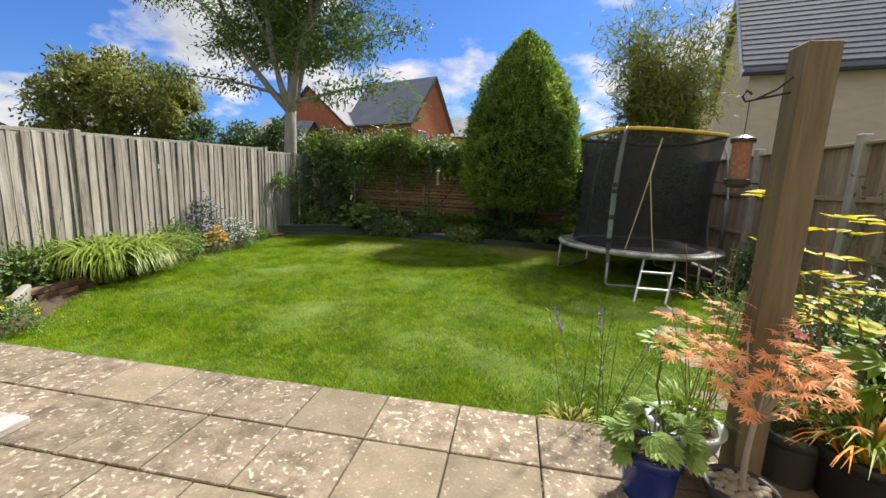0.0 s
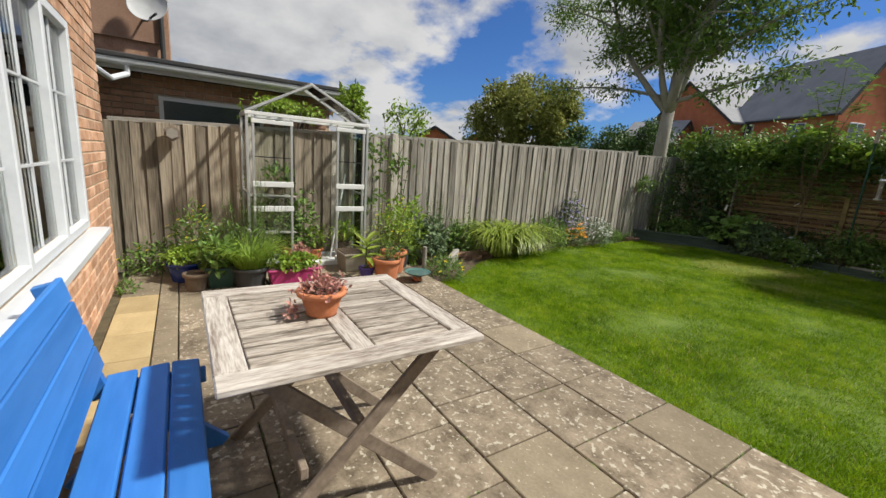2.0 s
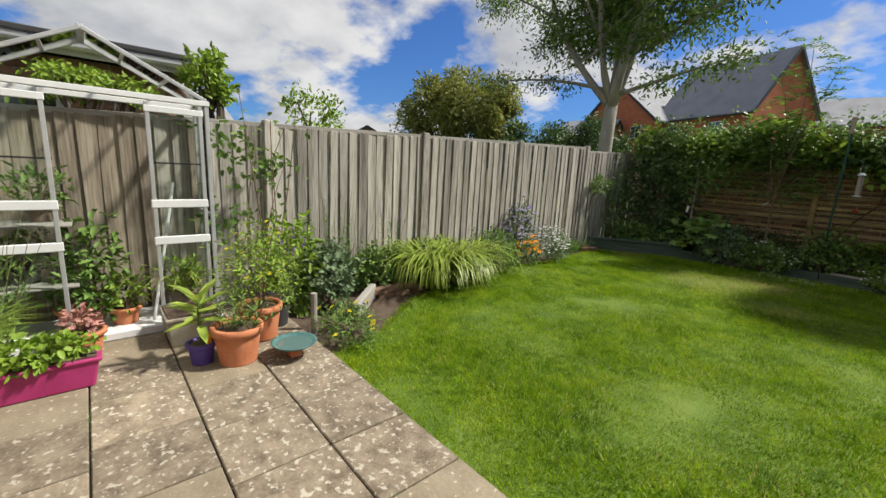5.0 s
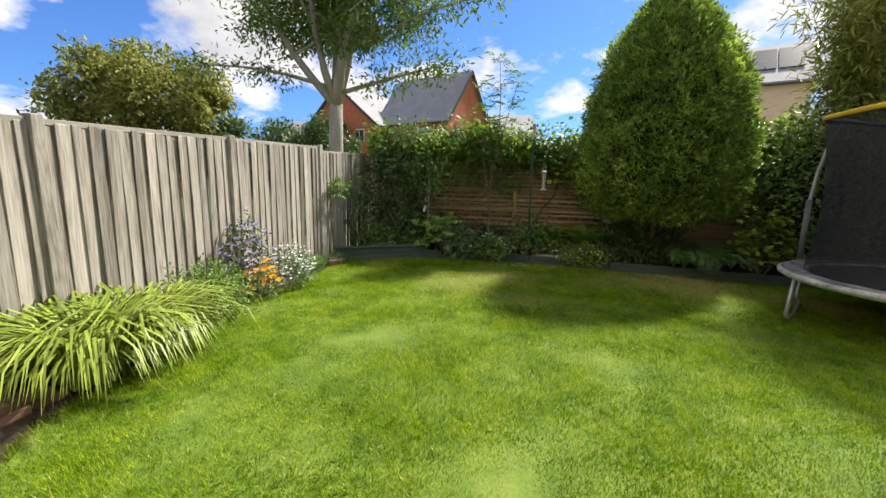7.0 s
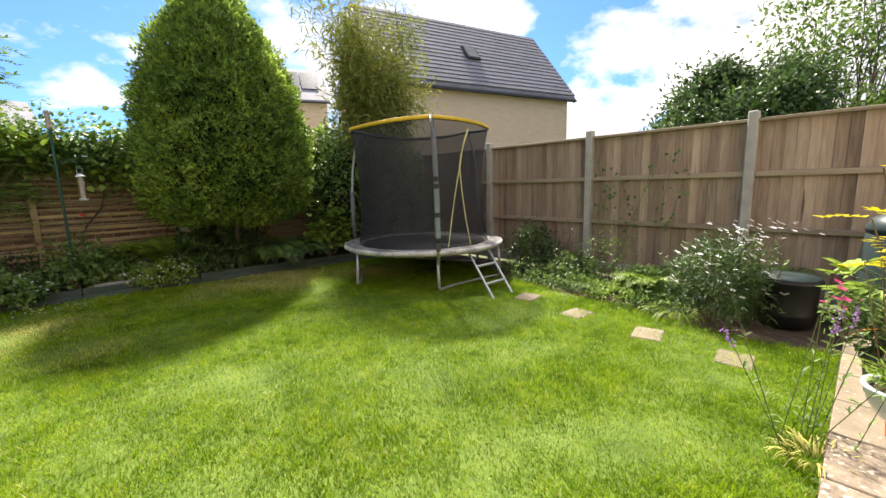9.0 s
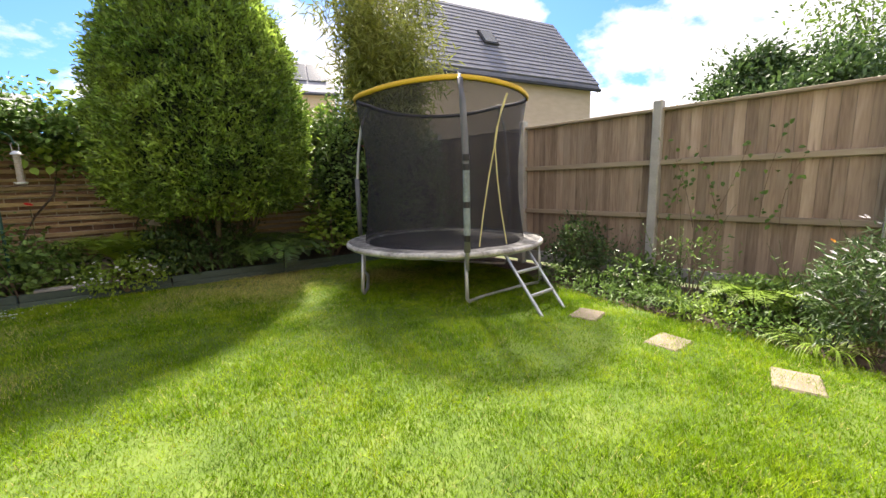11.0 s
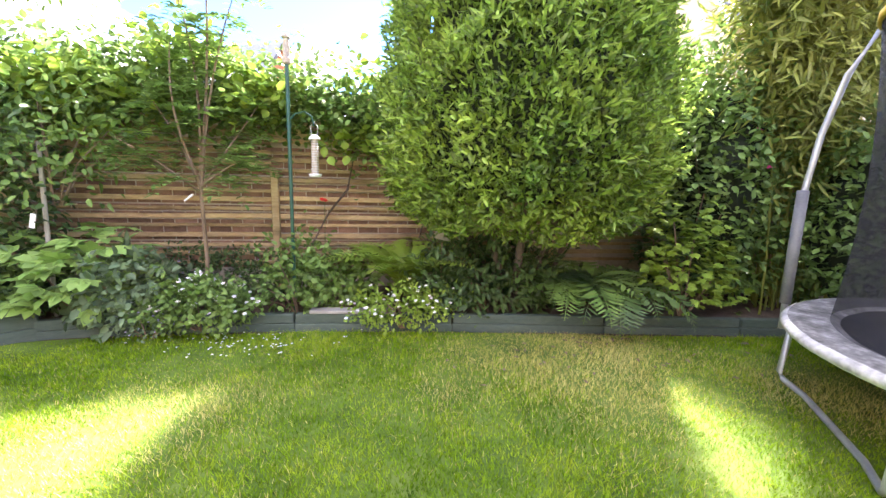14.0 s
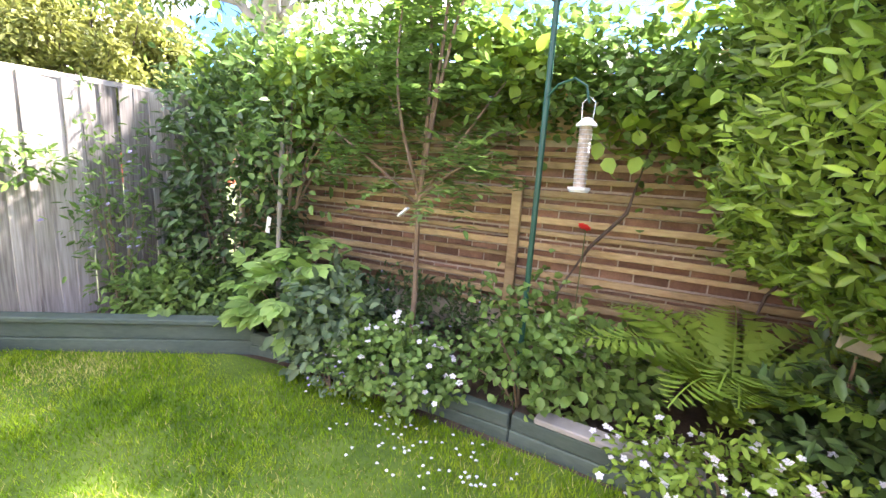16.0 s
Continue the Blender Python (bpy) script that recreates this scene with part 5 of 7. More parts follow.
bush("mixed_shrub", 2.25, 9.95, -0.05, 0.8, 0.6, 1.55, 5600, 0.085, 0.05, M["mid_leaf"], "tall dark shrub with few pink flowers", core=M["crown_shade"], flowers=(9, 0.05, M["pink_petal"]))
bush("mixed_shrub", 3.1, 9.15, -0.05, 0.5, 0.7, 1.15, 4200, 0.08, 0.045, M["mid_leaf"], "green shrub in the corner behind the trampoline", core=M["crown_shade"])
bush("corner_shrub", -4.75, 10.15, 0.0, 0.75, 0.45, 1.2, 3000, 0.085, 0.045, M["dark_leaf"], "tall dark-leaved shrub in the fence corner", lumps=0.3, flowers=(40, 0.016, M["lilac_petal"]))
bush("apple_sapling", -4.0, 10.15, 1.0, 0.55, 0.4, 0.7, 760, 0.085, 0.045, M["mid_leaf"], "young fruit tree with broad leaves", "tree", lumps=0.3)
bush("corner_shrub", -5.25, 9.55, 0.1, 0.22, 0.3, 0.85, 700, 0.06, 0.025, M["mid_leaf"], "leggy shrub with small blue flowers by the fence", lumps=0.3, flowers=(26, 0.018, M["lilac_petal"]))
bush("fence_climber", -5.35, 9.0, 1.05, 0.1, 0.35, 0.2, 260, 0.07, 0.03, M["mid_leaf"], "small climber hanging on the grey fence", stems=False)


# ---------------------------------------------------------------- back bed: sleepers and plants
def sleepers():
    runs = (((-5.4, 8.86), (-3.95, 9.78), 0.16), ((-4.0, 9.76), (-3.55, 9.83), 0.1), ((-3.6, 9.83), (-2.0, 9.77), 0.1), ((-2.0, 9.77), (-0.62, 9.64), 0.1), ((-0.62, 9.64), (0.75, 9.45), 0.1), ((0.75, 9.45), (2.0, 9.27), 0.1), ((2.0, 9.27), (3.4, 9.1), 0.1))
    for (x0, y0), (x1, y1), top in runs:
        ob = thing("sleeper", x0, y0, -0.08, "dark green painted timber sleeper edging the bed", "timber edging", "sleepers edging the back bed", rz=math.degrees(math.atan2(y1 - y0, x1 - x0)))
        ln = math.hypot(x1 - x0, y1 - y0) - 0.006
        half = (top + 0.07) / 2
        part("board", box(ln, 0.07, half - 0.002, ln / 2, 0, half / 2, 0.007), M["sleeper"], ob)
        part("board", box(ln - 0.01, 0.066, half - 0.002, ln / 2, 0.002, half * 1.5, 0.007), M["sleeper"], ob)
        if top > 0.12:
            part("capping", box(ln + 0.02, 0.12, 0.04, ln / 2, 0.0, top + 0.092, 0.008), M["sleeper"], ob)
        elif x0 in (-2.0,):
            part("capping", box(0.75, 0.11, 0.03, 0.5, 0.02, top + 0.087, 0.006), M["grey_timber"], ob, "worn pale grey board")


def bed_fill():
    pts = [(-5.45, 8.95), (-3.95, 9.84), (-2.0, 9.81), (-0.62, 9.68), (0.75, 9.49), (2.0, 9.31), (3.55, 9.12), (3.55, 10.85), (-5.45, 10.85)]
    bm = sheet([(x, y, 0.04) for x, y in pts], [tuple(range(len(pts)))])
    tagged(part("raised_soil", bm, M["soil"]), "dark soil of the raised back bed", "soil", kind="structure")


sleepers()
bed_fill()
bush("ground_cover", -4.85, 9.75, 0.05, 0.55, 0.35, 0.24, 1500, 0.06, 0.045, M["mid_leaf"], "low leafy ground cover behind the sleeper", stems=False)
bush("ground_cover", -4.35, 10.0, 0.05, 0.45, 0.3, 0.24, 1000, 0.065, 0.05, M["dark_leaf"], "dark low ground cover behind the sleeper", stems=False)


def hydrangea(x, y, z, n, r, h, size, mat, label, name="oakleaf_hydrangea"):
    ob = thing(name, x, y, z, label, "shrub")
    p, o = ball_points(n, r, r * 0.75, h, 0.5, 0.2, -0.3)
    p[:, 2] = np.maximum(p[:, 2] + h * 0.55, 0.05)
    part_mesh("foliage", lobed_leaves(p, o + np.array([0, -0.2, 0.1]), size, mat, "foliage", 5, 0.52, 3.4), ob)
    for k in range(7):
        q = p[rng.integers(len(p))]
        part("stem", tube([(q[0] * 0.1, q[1] * 0.1, 0), tuple(q * 0.6), tuple(q)], 0.006, 5), M["stem_brown"], ob)


hydrangea(-3.72, 9.95, 0.05, 150, 0.55, 0.5, 0.17, M["pale_leaf"], "broad-leaved hydrangea with pale green lobed leaves")
bush("grey_shrub", -3.35, 9.85, 0.0, 0.42, 0.3, 0.36, 1200, 0.085, 0.05, M["grey_leaf"], "blue-grey leaved shrub spilling over the sleeper", lumps=0.25, droop=-0.5)
bush("dark_ground_cover", -2.9, 10.3, 0.05, 0.8, 0.3, 0.3, 1700, 0.05, 0.03, M["dark_leaf"], "dark small-leaved ground cover by the wall", flowers=(16, 0.013, M["lilac_petal"]), stems=False)
bush("cranesbill", -2.75, 9.72, 0.0, 0.5, 0.26, 0.24, 1700, 0.045, 0.04, M["mid_leaf"], "cranesbill mound with pale pink-white flowers", "flower", flowers=(75, 0.021, M["white_petal"]), lumps=0.25)
bush("forget_me_not", -3.1, 9.62, -0.06, 0.22, 0.12, 0.13, 260, 0.04, 0.018, M["grey_leaf"], "small blue-flowered plant at the lawn edge", "flower", flowers=(45, 0.009, M["lilac_petal"]))
bush("rose_bush", -2.0, 9.95, 0.05, 0.36, 0.28, 0.42, 620, 0.055, 0.045, M["mid_leaf"], "light green bramble-leaved bush below the pole", lumps=0.3)
bush("leafy_shrub", -1.75, 10.1, 0.05, 0.5, 0.3, 0.28, 900, 0.07, 0.055, M["mid_leaf"], "low green shrub before the brick wall", lumps=0.25)
bush("periwinkle", -1.05, 9.62, 0.0, 0.5, 0.2, 0.2, 1300, 0.045, 0.025, M["bright_leaf"], "white-flowered trailing plant over the sleeper", "flower", flowers=(70, 0.017, M["white_petal"]), lumps=0.3)
fern("fern", -1.0, 10.12, 0.12, 20, 0.98, M["bright_leaf"], "green fern by the brick wall", "ferns in the back bed", 1.55)
fern("fern", 0.85, 9.5, 0.16, 22, 0.92, M["dark_leaf"], "dark green fern drooping over the sleeper", "ferns in the back bed", 2.6)
fern("fern", 0.55, 9.66, 0.14, 22, 0.95, M["mid_leaf"], "dark green fern drooping over the sleeper", "ferns in the back bed", 2.3)
fern("fern", -0.55, 10.05, 0.05, 14, 0.6, M["dark_leaf"], "dark fern in the shade of the laurel", "ferns in the back bed")
hydrangea(1.5, 9.38, 0.05, 420, 0.42, 0.66, 0.075, M["bright_leaf"], "drooping green cut-leaved shrub over the sleeper", "cut_leaf_shrub")
hydrangea(1.75, 9.8, 0.05, 420, 0.5, 1.0, 0.08, M["dark_leaf"], "dark cut-leaved shrub beside the laurel", "cut_leaf_shrub")
red = thing("glass_flower", -1.84, 10.6, 0.0, "red flower ornament on a thin stalk", "ornament")
part("stalk", tube([(0, 0, 0), (0.01, 0, 1.02)], 0.004, 5), M["stem"], red)
flower_heads("bloom", np.array([[0.0, -0.02, 1.04]]), 0.06, M["red_petal"], red, 8)
flower_heads("inner_bloom", np.array([[0.0, -0.035, 1.045]]), 0.04, M["red_petal"], red, 6)


def petals_on_lawn():
    n = 90
    p = np.c_[rng.normal(size=n) * 0.4 - 2.35, 9.42 + rng.normal(size=n) * 0.16, np.full(n, LAWN_Z + 0.03)]
    p = p[p[:, 1] < 9.65]
    o = rng.normal(size=p.shape) * np.array([1, 1, 0.1])
    tagged(part("fallen_petals", leaf_mesh("fallen_petals", p, o, np.tile([0, 0, 1.0], (len(p), 1)), 0.02, 0.018, M["white_petal"])), "white petals fallen on the lawn", "petals", kind="stuff")
    n = 60
    p = np.c_[rng.uniform(-0.8, 2.0, n), 9.0 + rng.normal(size=n) * 0.25, np.full(n, LAWN_Z + 0.025)]
    p = p[p[:, 1] < 9.35 - 0.25 * np.maximum(p[:, 0] - 0.3, 0)]
    o = rng.normal(size=p.shape) * np.array([1, 1, 0.1])
    tagged(part("fallen_leaves", leaf_mesh("fallen_leaves", p, o, np.tile([0, 0, 1.0], (len(p), 1)), 0.05, 0.022, M["stem_brown"])), "dry brown leaves fallen on the lawn", "leaves", kind="stuff")


petals_on_lawn()


def bird_pole():
    ob = thing("bird_feeding_pole", -2.04, 9.98, 0.0, "tall dark green bird feeding pole with a hook", "bird feeder pole")
    part("pole", tube([(0, 0, -0.1), (0, 0, 2.2)], 0.016, 10), M["dark_green"], ob)
    part("finial", lathe([(0.02, 2.2), (0.035, 2.21), (0.035, 2.25), (0.028, 2.26), (0.028, 2.4), (0.04, 2.41), (0.03, 2.44)], 12), M["nuts"], ob, "pale seed tube at the top")
    part("hook", tube([(0, -0.01, 1.74), (0.06, -0.03, 1.8), (0.14, -0.05, 1.82), (0.2, -0.07, 1.78), (0.22, -0.07, 1.7)], 0.006, 6), M["dark_green"], ob)
    f = thing("nut_feeder", -1.82, 9.91, 0.0, "silver wire mesh nut feeder hanging from the hook", "bird feeder")
    part("wire", tube([(-0.025, 0, 1.6), (-0.03, 0, 1.7), (0, 0, 1.73), (0.03, 0, 1.7), (0.025, 0, 1.6)], 0.003, 5), M["steel"], f)
    part("mesh_tube", lathe([(0.03, 1.3), (0.03, 1.59)], 14), M["nuts"], f)
    bm = bmesh.new()
    for k in range(14):
        tube([(0.032 * math.cos(a), 0.032 * math.sin(a), 1.3 + k * 0.021) for a in np.linspace(0, 2 * math.pi, 15)[:-1]], 0.0018, 4, bm, closed=True)
    part("wire_rings", bm, M["steel"], f)
    part("lid", lathe([(0.05, 1.59), (0.05, 1.6), (0.02, 1.63)], 14), M["alu_white"], f)
    part("tray", lathe([(0.045, 1.275), (0.055, 1.29), (0.055, 1.3)], 14), M["alu_white"], f)


bird_pole()
slate = thing("slate_plaque", -0.7, 9.85, 0.5, "small grey slate plaque among the shoots", "plaque")
part("plate", box(0.14, 0.01, 0.09, 0, -0.02, 0.28, 0.003, turn=pose(0, 0, 0, -15, 12, 0)), M["stone_pot"], slate)
part("stake", tube([(0, -0.0, -0.5), (0, -0.01, 0.26)], 0.006, 5), M["stem_brown"], slate)
tag = thing("plant_tag", -4.0, 10.02, 0.0, "white label tied to the sapling stem", "plant label")
part("stem", tube([(0, 0, 0), (0.01, 0.0, 0.7), (0.0, 0.05, 1.5)], 0.018, 7), M["bark"], tag)
part("label_card", box(0.04, 0.006, 0.12, -0.06, -0.03, 0.86, turn=pose(0, 0, 0, 0, 12, 0)), M["paper"], tag)


# ---------------------------------------------------------------- trampoline
def trampoline():
    cx, cy, R, zr = 2.06, 7.36, 1.22, 0.465
    ob = thing("trampoline", cx, cy, LAWN_Z, "round trampoline with black safety net and yellow trim", "trampoline")
    z0 = zr - LAWN_Z
    ring = lambda r, z, n=64: [(r * math.cos(a), r * math.sin(a), z) for a in (2 * math.pi * k / n for k in range(n))]
    part("frame_ring", tube(ring(R - 0.03, z0 - 0.03), 0.02, 8, closed=True), M["steel"], ob)
    part("mat", lathe([(0.002, z0 - 0.005), (0.97, z0 + 0.0), (0.97, z0 - 0.01), (0.002, z0 - 0.012)], 64, close=False), M["mat_black"], ob, "black jumping mat", True)
    bm = bmesh.new()
    prof = [(0.96, 0.004), (1.02, 0.022), (1.208, 0.024)]
    rows = []
    for k in range(96):
        a = 2 * math.pi * k / 96
        w = 0.006 * noise.noise(Vector((math.cos(a) * 5, math.sin(a) * 5, 1)))
        rows.append([bm.verts.new((r * math.cos(a), r * math.sin(a), z0 + z + w)) for r, z in prof])
    for k in range(96):
        a, b = rows[k], rows[(k + 1) % 96]
        for j in range(len(prof) - 1):
            bm.faces.new((a[j], b[j], b[j + 1], a[j + 1]))
    part("spring_pad", bm, M["pad_top"], ob, "faded grey spring cover", True)
    bm = bmesh.new()
    prof = [(1.208, 0.025), (1.226, 0.016), (1.24, 0.002), (1.238, -0.024), (1.22, -0.03)]
    rows = []
    for k in range(96):
        a = 2 * math.pi * k / 96
        w = 0.008 * noise.noise(Vector((math.cos(a) * 7, math.sin(a) * 7, 4)))
        rows.append([bm.verts.new((r * math.cos(a), r * math.sin(a), z0 + z + w)) for r, z in prof])
    for k in range(96):
        a, b = rows[k], rows[(k + 1) % 96]
        for j in range(len(prof) - 1):
            bm.faces.new((a[j], b[j], b[j + 1], a[j + 1]))
    part("pad_edge", bm, M["pad"], ob, "cracked white edge of the pad", True)
    ang = [math.radians(a) for a in (57.7, 117.7, 177.7, 237.7, 297.7, 357.7)]
    for i in (1, 3, 5):
        a, b = ang[i], ang[(i + 1) % 6]
        pa, pb = Vector((math.cos(a), math.sin(a), 0)), Vector((math.cos(b), math.sin(b), 0))
        pts = [pa * (R - 0.03) + Vector((0, 0, z0 - 0.03)), pa * (R + 0.0) + Vector((0, 0, 0.06)), pa * (R - 0.01) * 0.97 + pb * 0.03 + Vector((0, 0, 0.02)),
               pa * 0.75 * R + pb * 0.2 * R + Vector((0, 0, 0.02)), pb * 0.75 * R + pa * 0.2 * R + Vector((0, 0, 0.02)), pb * (R - 0.01) * 0.97 + pa * 0.03 + Vector((0, 0, 0.02)),
               pb * (R + 0.0) + Vector((0, 0, 0.06)), pb * (R - 0.03) + Vector((0, 0, z0 - 0.03))]
        part("leg", tube(pts, 0.019, 8), M["steel"], ob, smooth=True)
    zt = 2.2 - LAWN_Z
    rt = 1.02
    for i in (1, 3, 5):
        a = ang[i]
        d = Vector((math.cos(a), math.sin(a), 0))
        p = part("net_pole", tube([d * (R + 0.03) + Vector((0, 0, z0 - 0.15)), d * (R + 0.035) + Vector((0, 0, z0 + 0.75)), d * (R - 0.005) + Vector((0, 0, z0 + 1.15)), d * (R - 0.08) + Vector((0, 0, z0 + 1.5)), d * rt + Vector((0, 0, zt + 0.03))], 0.019, 8), M["steel"], ob, smooth=True)
        top = z0 + (1.72 if i == 3 else 0.8)
        part("foam_sleeve", tube([d * (R + 0.032) + Vector((0, 0, z0 + 0.03)), d * (R + 0.036) + Vector((0, 0, z0 + 0.8))] + ([d * (R - 0.005) + Vector((0, 0, z0 + 1.15)), d * (R - 0.08) + Vector((0, 0, z0 + 1.5)), d * (rt + 0.02) + Vector((0, 0, zt - 0.02))] if i == 3 else []), 0.033, 10), M["foam"], p, smooth=True)
        if i == 3:
            for zz in (0.17, 0.5, 0.86, 0.95):
                part("black_tape", lathe([(0.035, zz - 0.03), (0.036, zz + 0.03)], 10), M["black"], p).matrix_local = Matrix.Translation(d * (R + 0.035) + Vector((0, 0, z0)))
            part("green_sleeve", lathe([(0.0345, 0.2), (0.0345, 0.84)], 10), M["sleeve"], p, "worn patterned teal-grey sleeve").matrix_local = Matrix.Translation(d * (R + 0.035) + Vector((0, 0, z0)))
    poles = [ang[1], ang[3], ang[5]]

    def crown(a):
        """Height and radius of the net's upper edge: highest at the poles."""
        k = min(abs((a - p + math.pi) % (2 * math.pi) - math.pi) for p in poles)
        return zt - 0.05 * math.sin(min(1.0, k / math.radians(60)) * math.pi / 2) ** 1.3, rt + 0.02 * math.sin(3 * k)
    n = 96
    rows = []
    bm = bmesh.new()
    for k in range(n):
        a = 2 * math.pi * k / n
        zc, rc = crown(a)
        col = []
        for j in range(11):
            s = j / 10
            r = 1.01 + (rc - 1.01) * s ** 1.6 - 0.09 * math.sin(math.pi * s) * (0.5 + 0.5 * abs(math.sin(1.5 * (a - poles[0]))))
            col.append(bm.verts.new((r * math.cos(a), r * math.sin(a), z0 + (zc - z0) * s + 0.004)))
        rows.append(col)
    for k in range(n):
        a, b = rows[k], rows[(k + 1) % n]
        for j in range(10):
            bm.faces.new((a[j], b[j], b[j + 1], a[j + 1]))
    part("safety_net", bm, M["net"], ob, "black see-through safety net", True)
    pts = []
    for k in range(n):
        a = 2 * math.pi * k / n
        zc, rc = crown(a)
        pts.append((rc * math.cos(a), rc * math.sin(a), zc + 0.01))
    def band(k0, k1, low, high):
        """A ring of cloth round the top, k0 to k1 times the rim's radius, low to high from its height."""
        b = bmesh.new()
        loops = [[b.verts.new((x * k, y * k, z + h)) for k, h in ((k0, low), (k1, low * 0.7), (k1, high * 0.8), (k0, high))] for x, y, z in pts]
        for p0, p1 in zip(loops, loops[1:] + loops[:1]):
            for j in range(4):
                b.faces.new((p0[j], p1[j], p1[(j + 1) % 4], p0[(j + 1) % 4]))
        return b
    part("yellow_rim", band(1.0, 1.016, -0.03, 0.022), M["yellow"], ob, "yellow cloth top band", True)
    part("black_hem", band(0.985, 0.997, -0.032, 0.02), M["black"], ob, "black inner hem of the net", True)
    # entrance straps
    for k, (a0, r0, zz0, a1, r1, zz1) in enumerate(((262, 1.13, zt - 0.15, 258, 1.03, z0 + 1.1), (258, 1.03, z0 + 1.1, 247, 1.05, z0 + 0.05), (258, 1.03, z0 + 1.1, 266, 1.05, z0 + 0.05))):
        p = [(r0 + (r1 - r0) * s - 0.03 * math.sin(math.pi * s) + 0.03) for s in (0, 0.33, 0.66, 1)]
        pts = [(rr * math.cos(math.radians(a0 + (a1 - a0) * s)), rr * math.sin(math.radians(a0 + (a1 - a0) * s)), zz0 + (zz1 - zz0) * s) for rr, s in zip(p, (0, 0.33, 0.66, 1))]
        part("entrance_strap", tube(pts, 0.011 if k == 0 else 0.007, 6), M["strap"], ob, "yellow zip strap of the entrance")
    lad = thing("trampoline_ladder", cx, cy, LAWN_Z, "galvanised steel ladder leaning on the trampoline", "ladder")
    for fx, tx in ((1.6, 1.86), (1.97, 2.26)):
        part("rail", tube([(fx - cx, 5.56 - cy, 0.0), (tx - cx, 6.2 - cy, z0 - 0.05)], 0.016, 8), M["steel"], lad)
    for s in (0.3, 0.68):
        part("rung", tube([(1.6 + 0.26 * s - cx, 5.56 + 0.64 * s - cy, (z0 - 0.05) * s), (1.97 + 0.29 * s - cx, 5.56 + 0.64 * s - cy, (z0 - 0.05) * s)], 0.018, 8), M["steel"], lad)


M["net"] = net_material()
trampoline()


# ---------------------------------------------------------------- left border
def edging_board():
    ob = thing("edging_board", -4.46, 3.08, -0.06, "grey weathered timber board edging the bed", "timber edging", rz=math.degrees(math.atan2(0.47, -0.48)))
    part("board", box(0.68, 0.075, 0.17, 0.34, 0, 0.085, 0.012), M["grey_timber"], ob)
    low = thing("brick_edging", -4.93, 3.6, -0.08, "low row of old red bricks edging the bed", "brick edging")
    me = mesh_of("brick", box(0.1, 0.21, 0.062, bevel=0.007), M["brick_dull"])
    for row in range(2):
        for k in range(3):
            p = part("brick", me, None, low)
            p.matrix_local = pose(random.uniform(-0.008, 0.008) - 0.01 * k, 0.1 + 0.218 * k - (0.1 if row == 1 else 0), 0.035 + 0.066 * row, 0, 0, random.uniform(-3, 3))
    for k, (x, y) in enumerate(((-5.28, 8.5), (-5.2, 8.66), (-5.33, 8.72))):
        b = thing("loose_brick", x, y, -0.03, "weathered loose brick lying on the soil", "brick", "loose bricks in the border", rz=random.uniform(0, 180))
        part("block", box(0.2, 0.1, 0.065, 0, 0, 0.02, 0.008), M["brick_dull"], b)


edging_board()
strap_plant("day_lily", -4.97, 4.42, -0.04, 420, 1.04, 0.024, M["lily"], "arching strap-leaved day lily clump", arch=1.05, lift=1.75, spread=0.22, group="day lilies in the border")
strap_plant("day_lily", -5.0, 4.85, -0.04, 420, 1.02, 0.024, M["lily"], "arching strap-leaved day lily clump", arch=1.05, lift=1.75, spread=0.22, group="day lilies in the border")
bush("border_shrub", -5.1, 5.65, -0.05, 0.32, 0.4, 0.33, 1500, 0.05, 0.025, M["mid_leaf"], "low green bushy plant beside the day lilies")
bush("marigold", -5.1, 6.45, -0.05, 0.2, 0.22, 0.24, 420, 0.05, 0.02, M["mid_leaf"], "orange marigolds in the border", "flower", flowers=(46, 0.042, M["orange_petal"]))
bush("purple_aster", -5.3, 6.5, -0.05, 0.2, 0.3, 0.54, 1000, 0.05, 0.022, M["dark_leaf"], "tall purple-flowered plant against the fence", "flower", flowers=(110, 0.03, M["lilac_petal"]))
bush("white_daisies", -5.08, 7.0, -0.05, 0.3, 0.38, 0.3, 1100, 0.05, 0.02, M["grey_leaf"], "mound of small white daisies", "flower", flowers=(220, 0.019, M["white_petal"]))
bush("border_herb", -5.3, 7.8, -0.05, 0.18, 0.35, 0.16, 520, 0.06, 0.02, M["mid_leaf"], "low green herbs at the fence foot", stems=False)
strap_plant("border_grass", -5.3, 8.2, -0.04, 90, 0.4, 0.01, M["mid_leaf"], "upright grassy plant by the fence", arch=0.1, lift=1.4, spread=0.1)
bush("border_shrub", -5.22, 3.75, -0.05, 0.22, 0.3, 0.28, 800, 0.055, 0.035, M["mid_leaf"], "leafy border plant behind the edging board")
bush("mint_patch", -4.98, 3.0, -0.05, 0.32, 0.3, 0.36, 1200, 0.06, 0.045, M["grey_leaf"], "grey-green mint-like patch by the fence", flowers=(14, 0.014, M["white_petal"]))
bush("yellow_flower_patch", -4.15, 2.85, -0.06, 0.34, 0.22, 0.16, 1100, 0.035, 0.014, M["mid_leaf"], "low feathery plant with yellow flowers", "flower", flowers=(16, 0.024, M["yellow_petal"]), stems=False)
bush("tall_leafy_plant", -5.05, 2.72, -0.05, 0.25, 0.22, 0.5, 420, 0.14, 0.04, M["bright_leaf"], "tall plant with long light green leaves")
spike_plant("tall_grassy_plant", -5.2, 3.3, -0.05, 34, 1.1, None, "fine upright feathery stems by the fence", 0.12)
spike_plant("purple_flower_plant", -5.2, 3.95, -0.05, 9, 1.0, M["purple_petal"], "thin purple-flowered stems by the fence", 0.1)


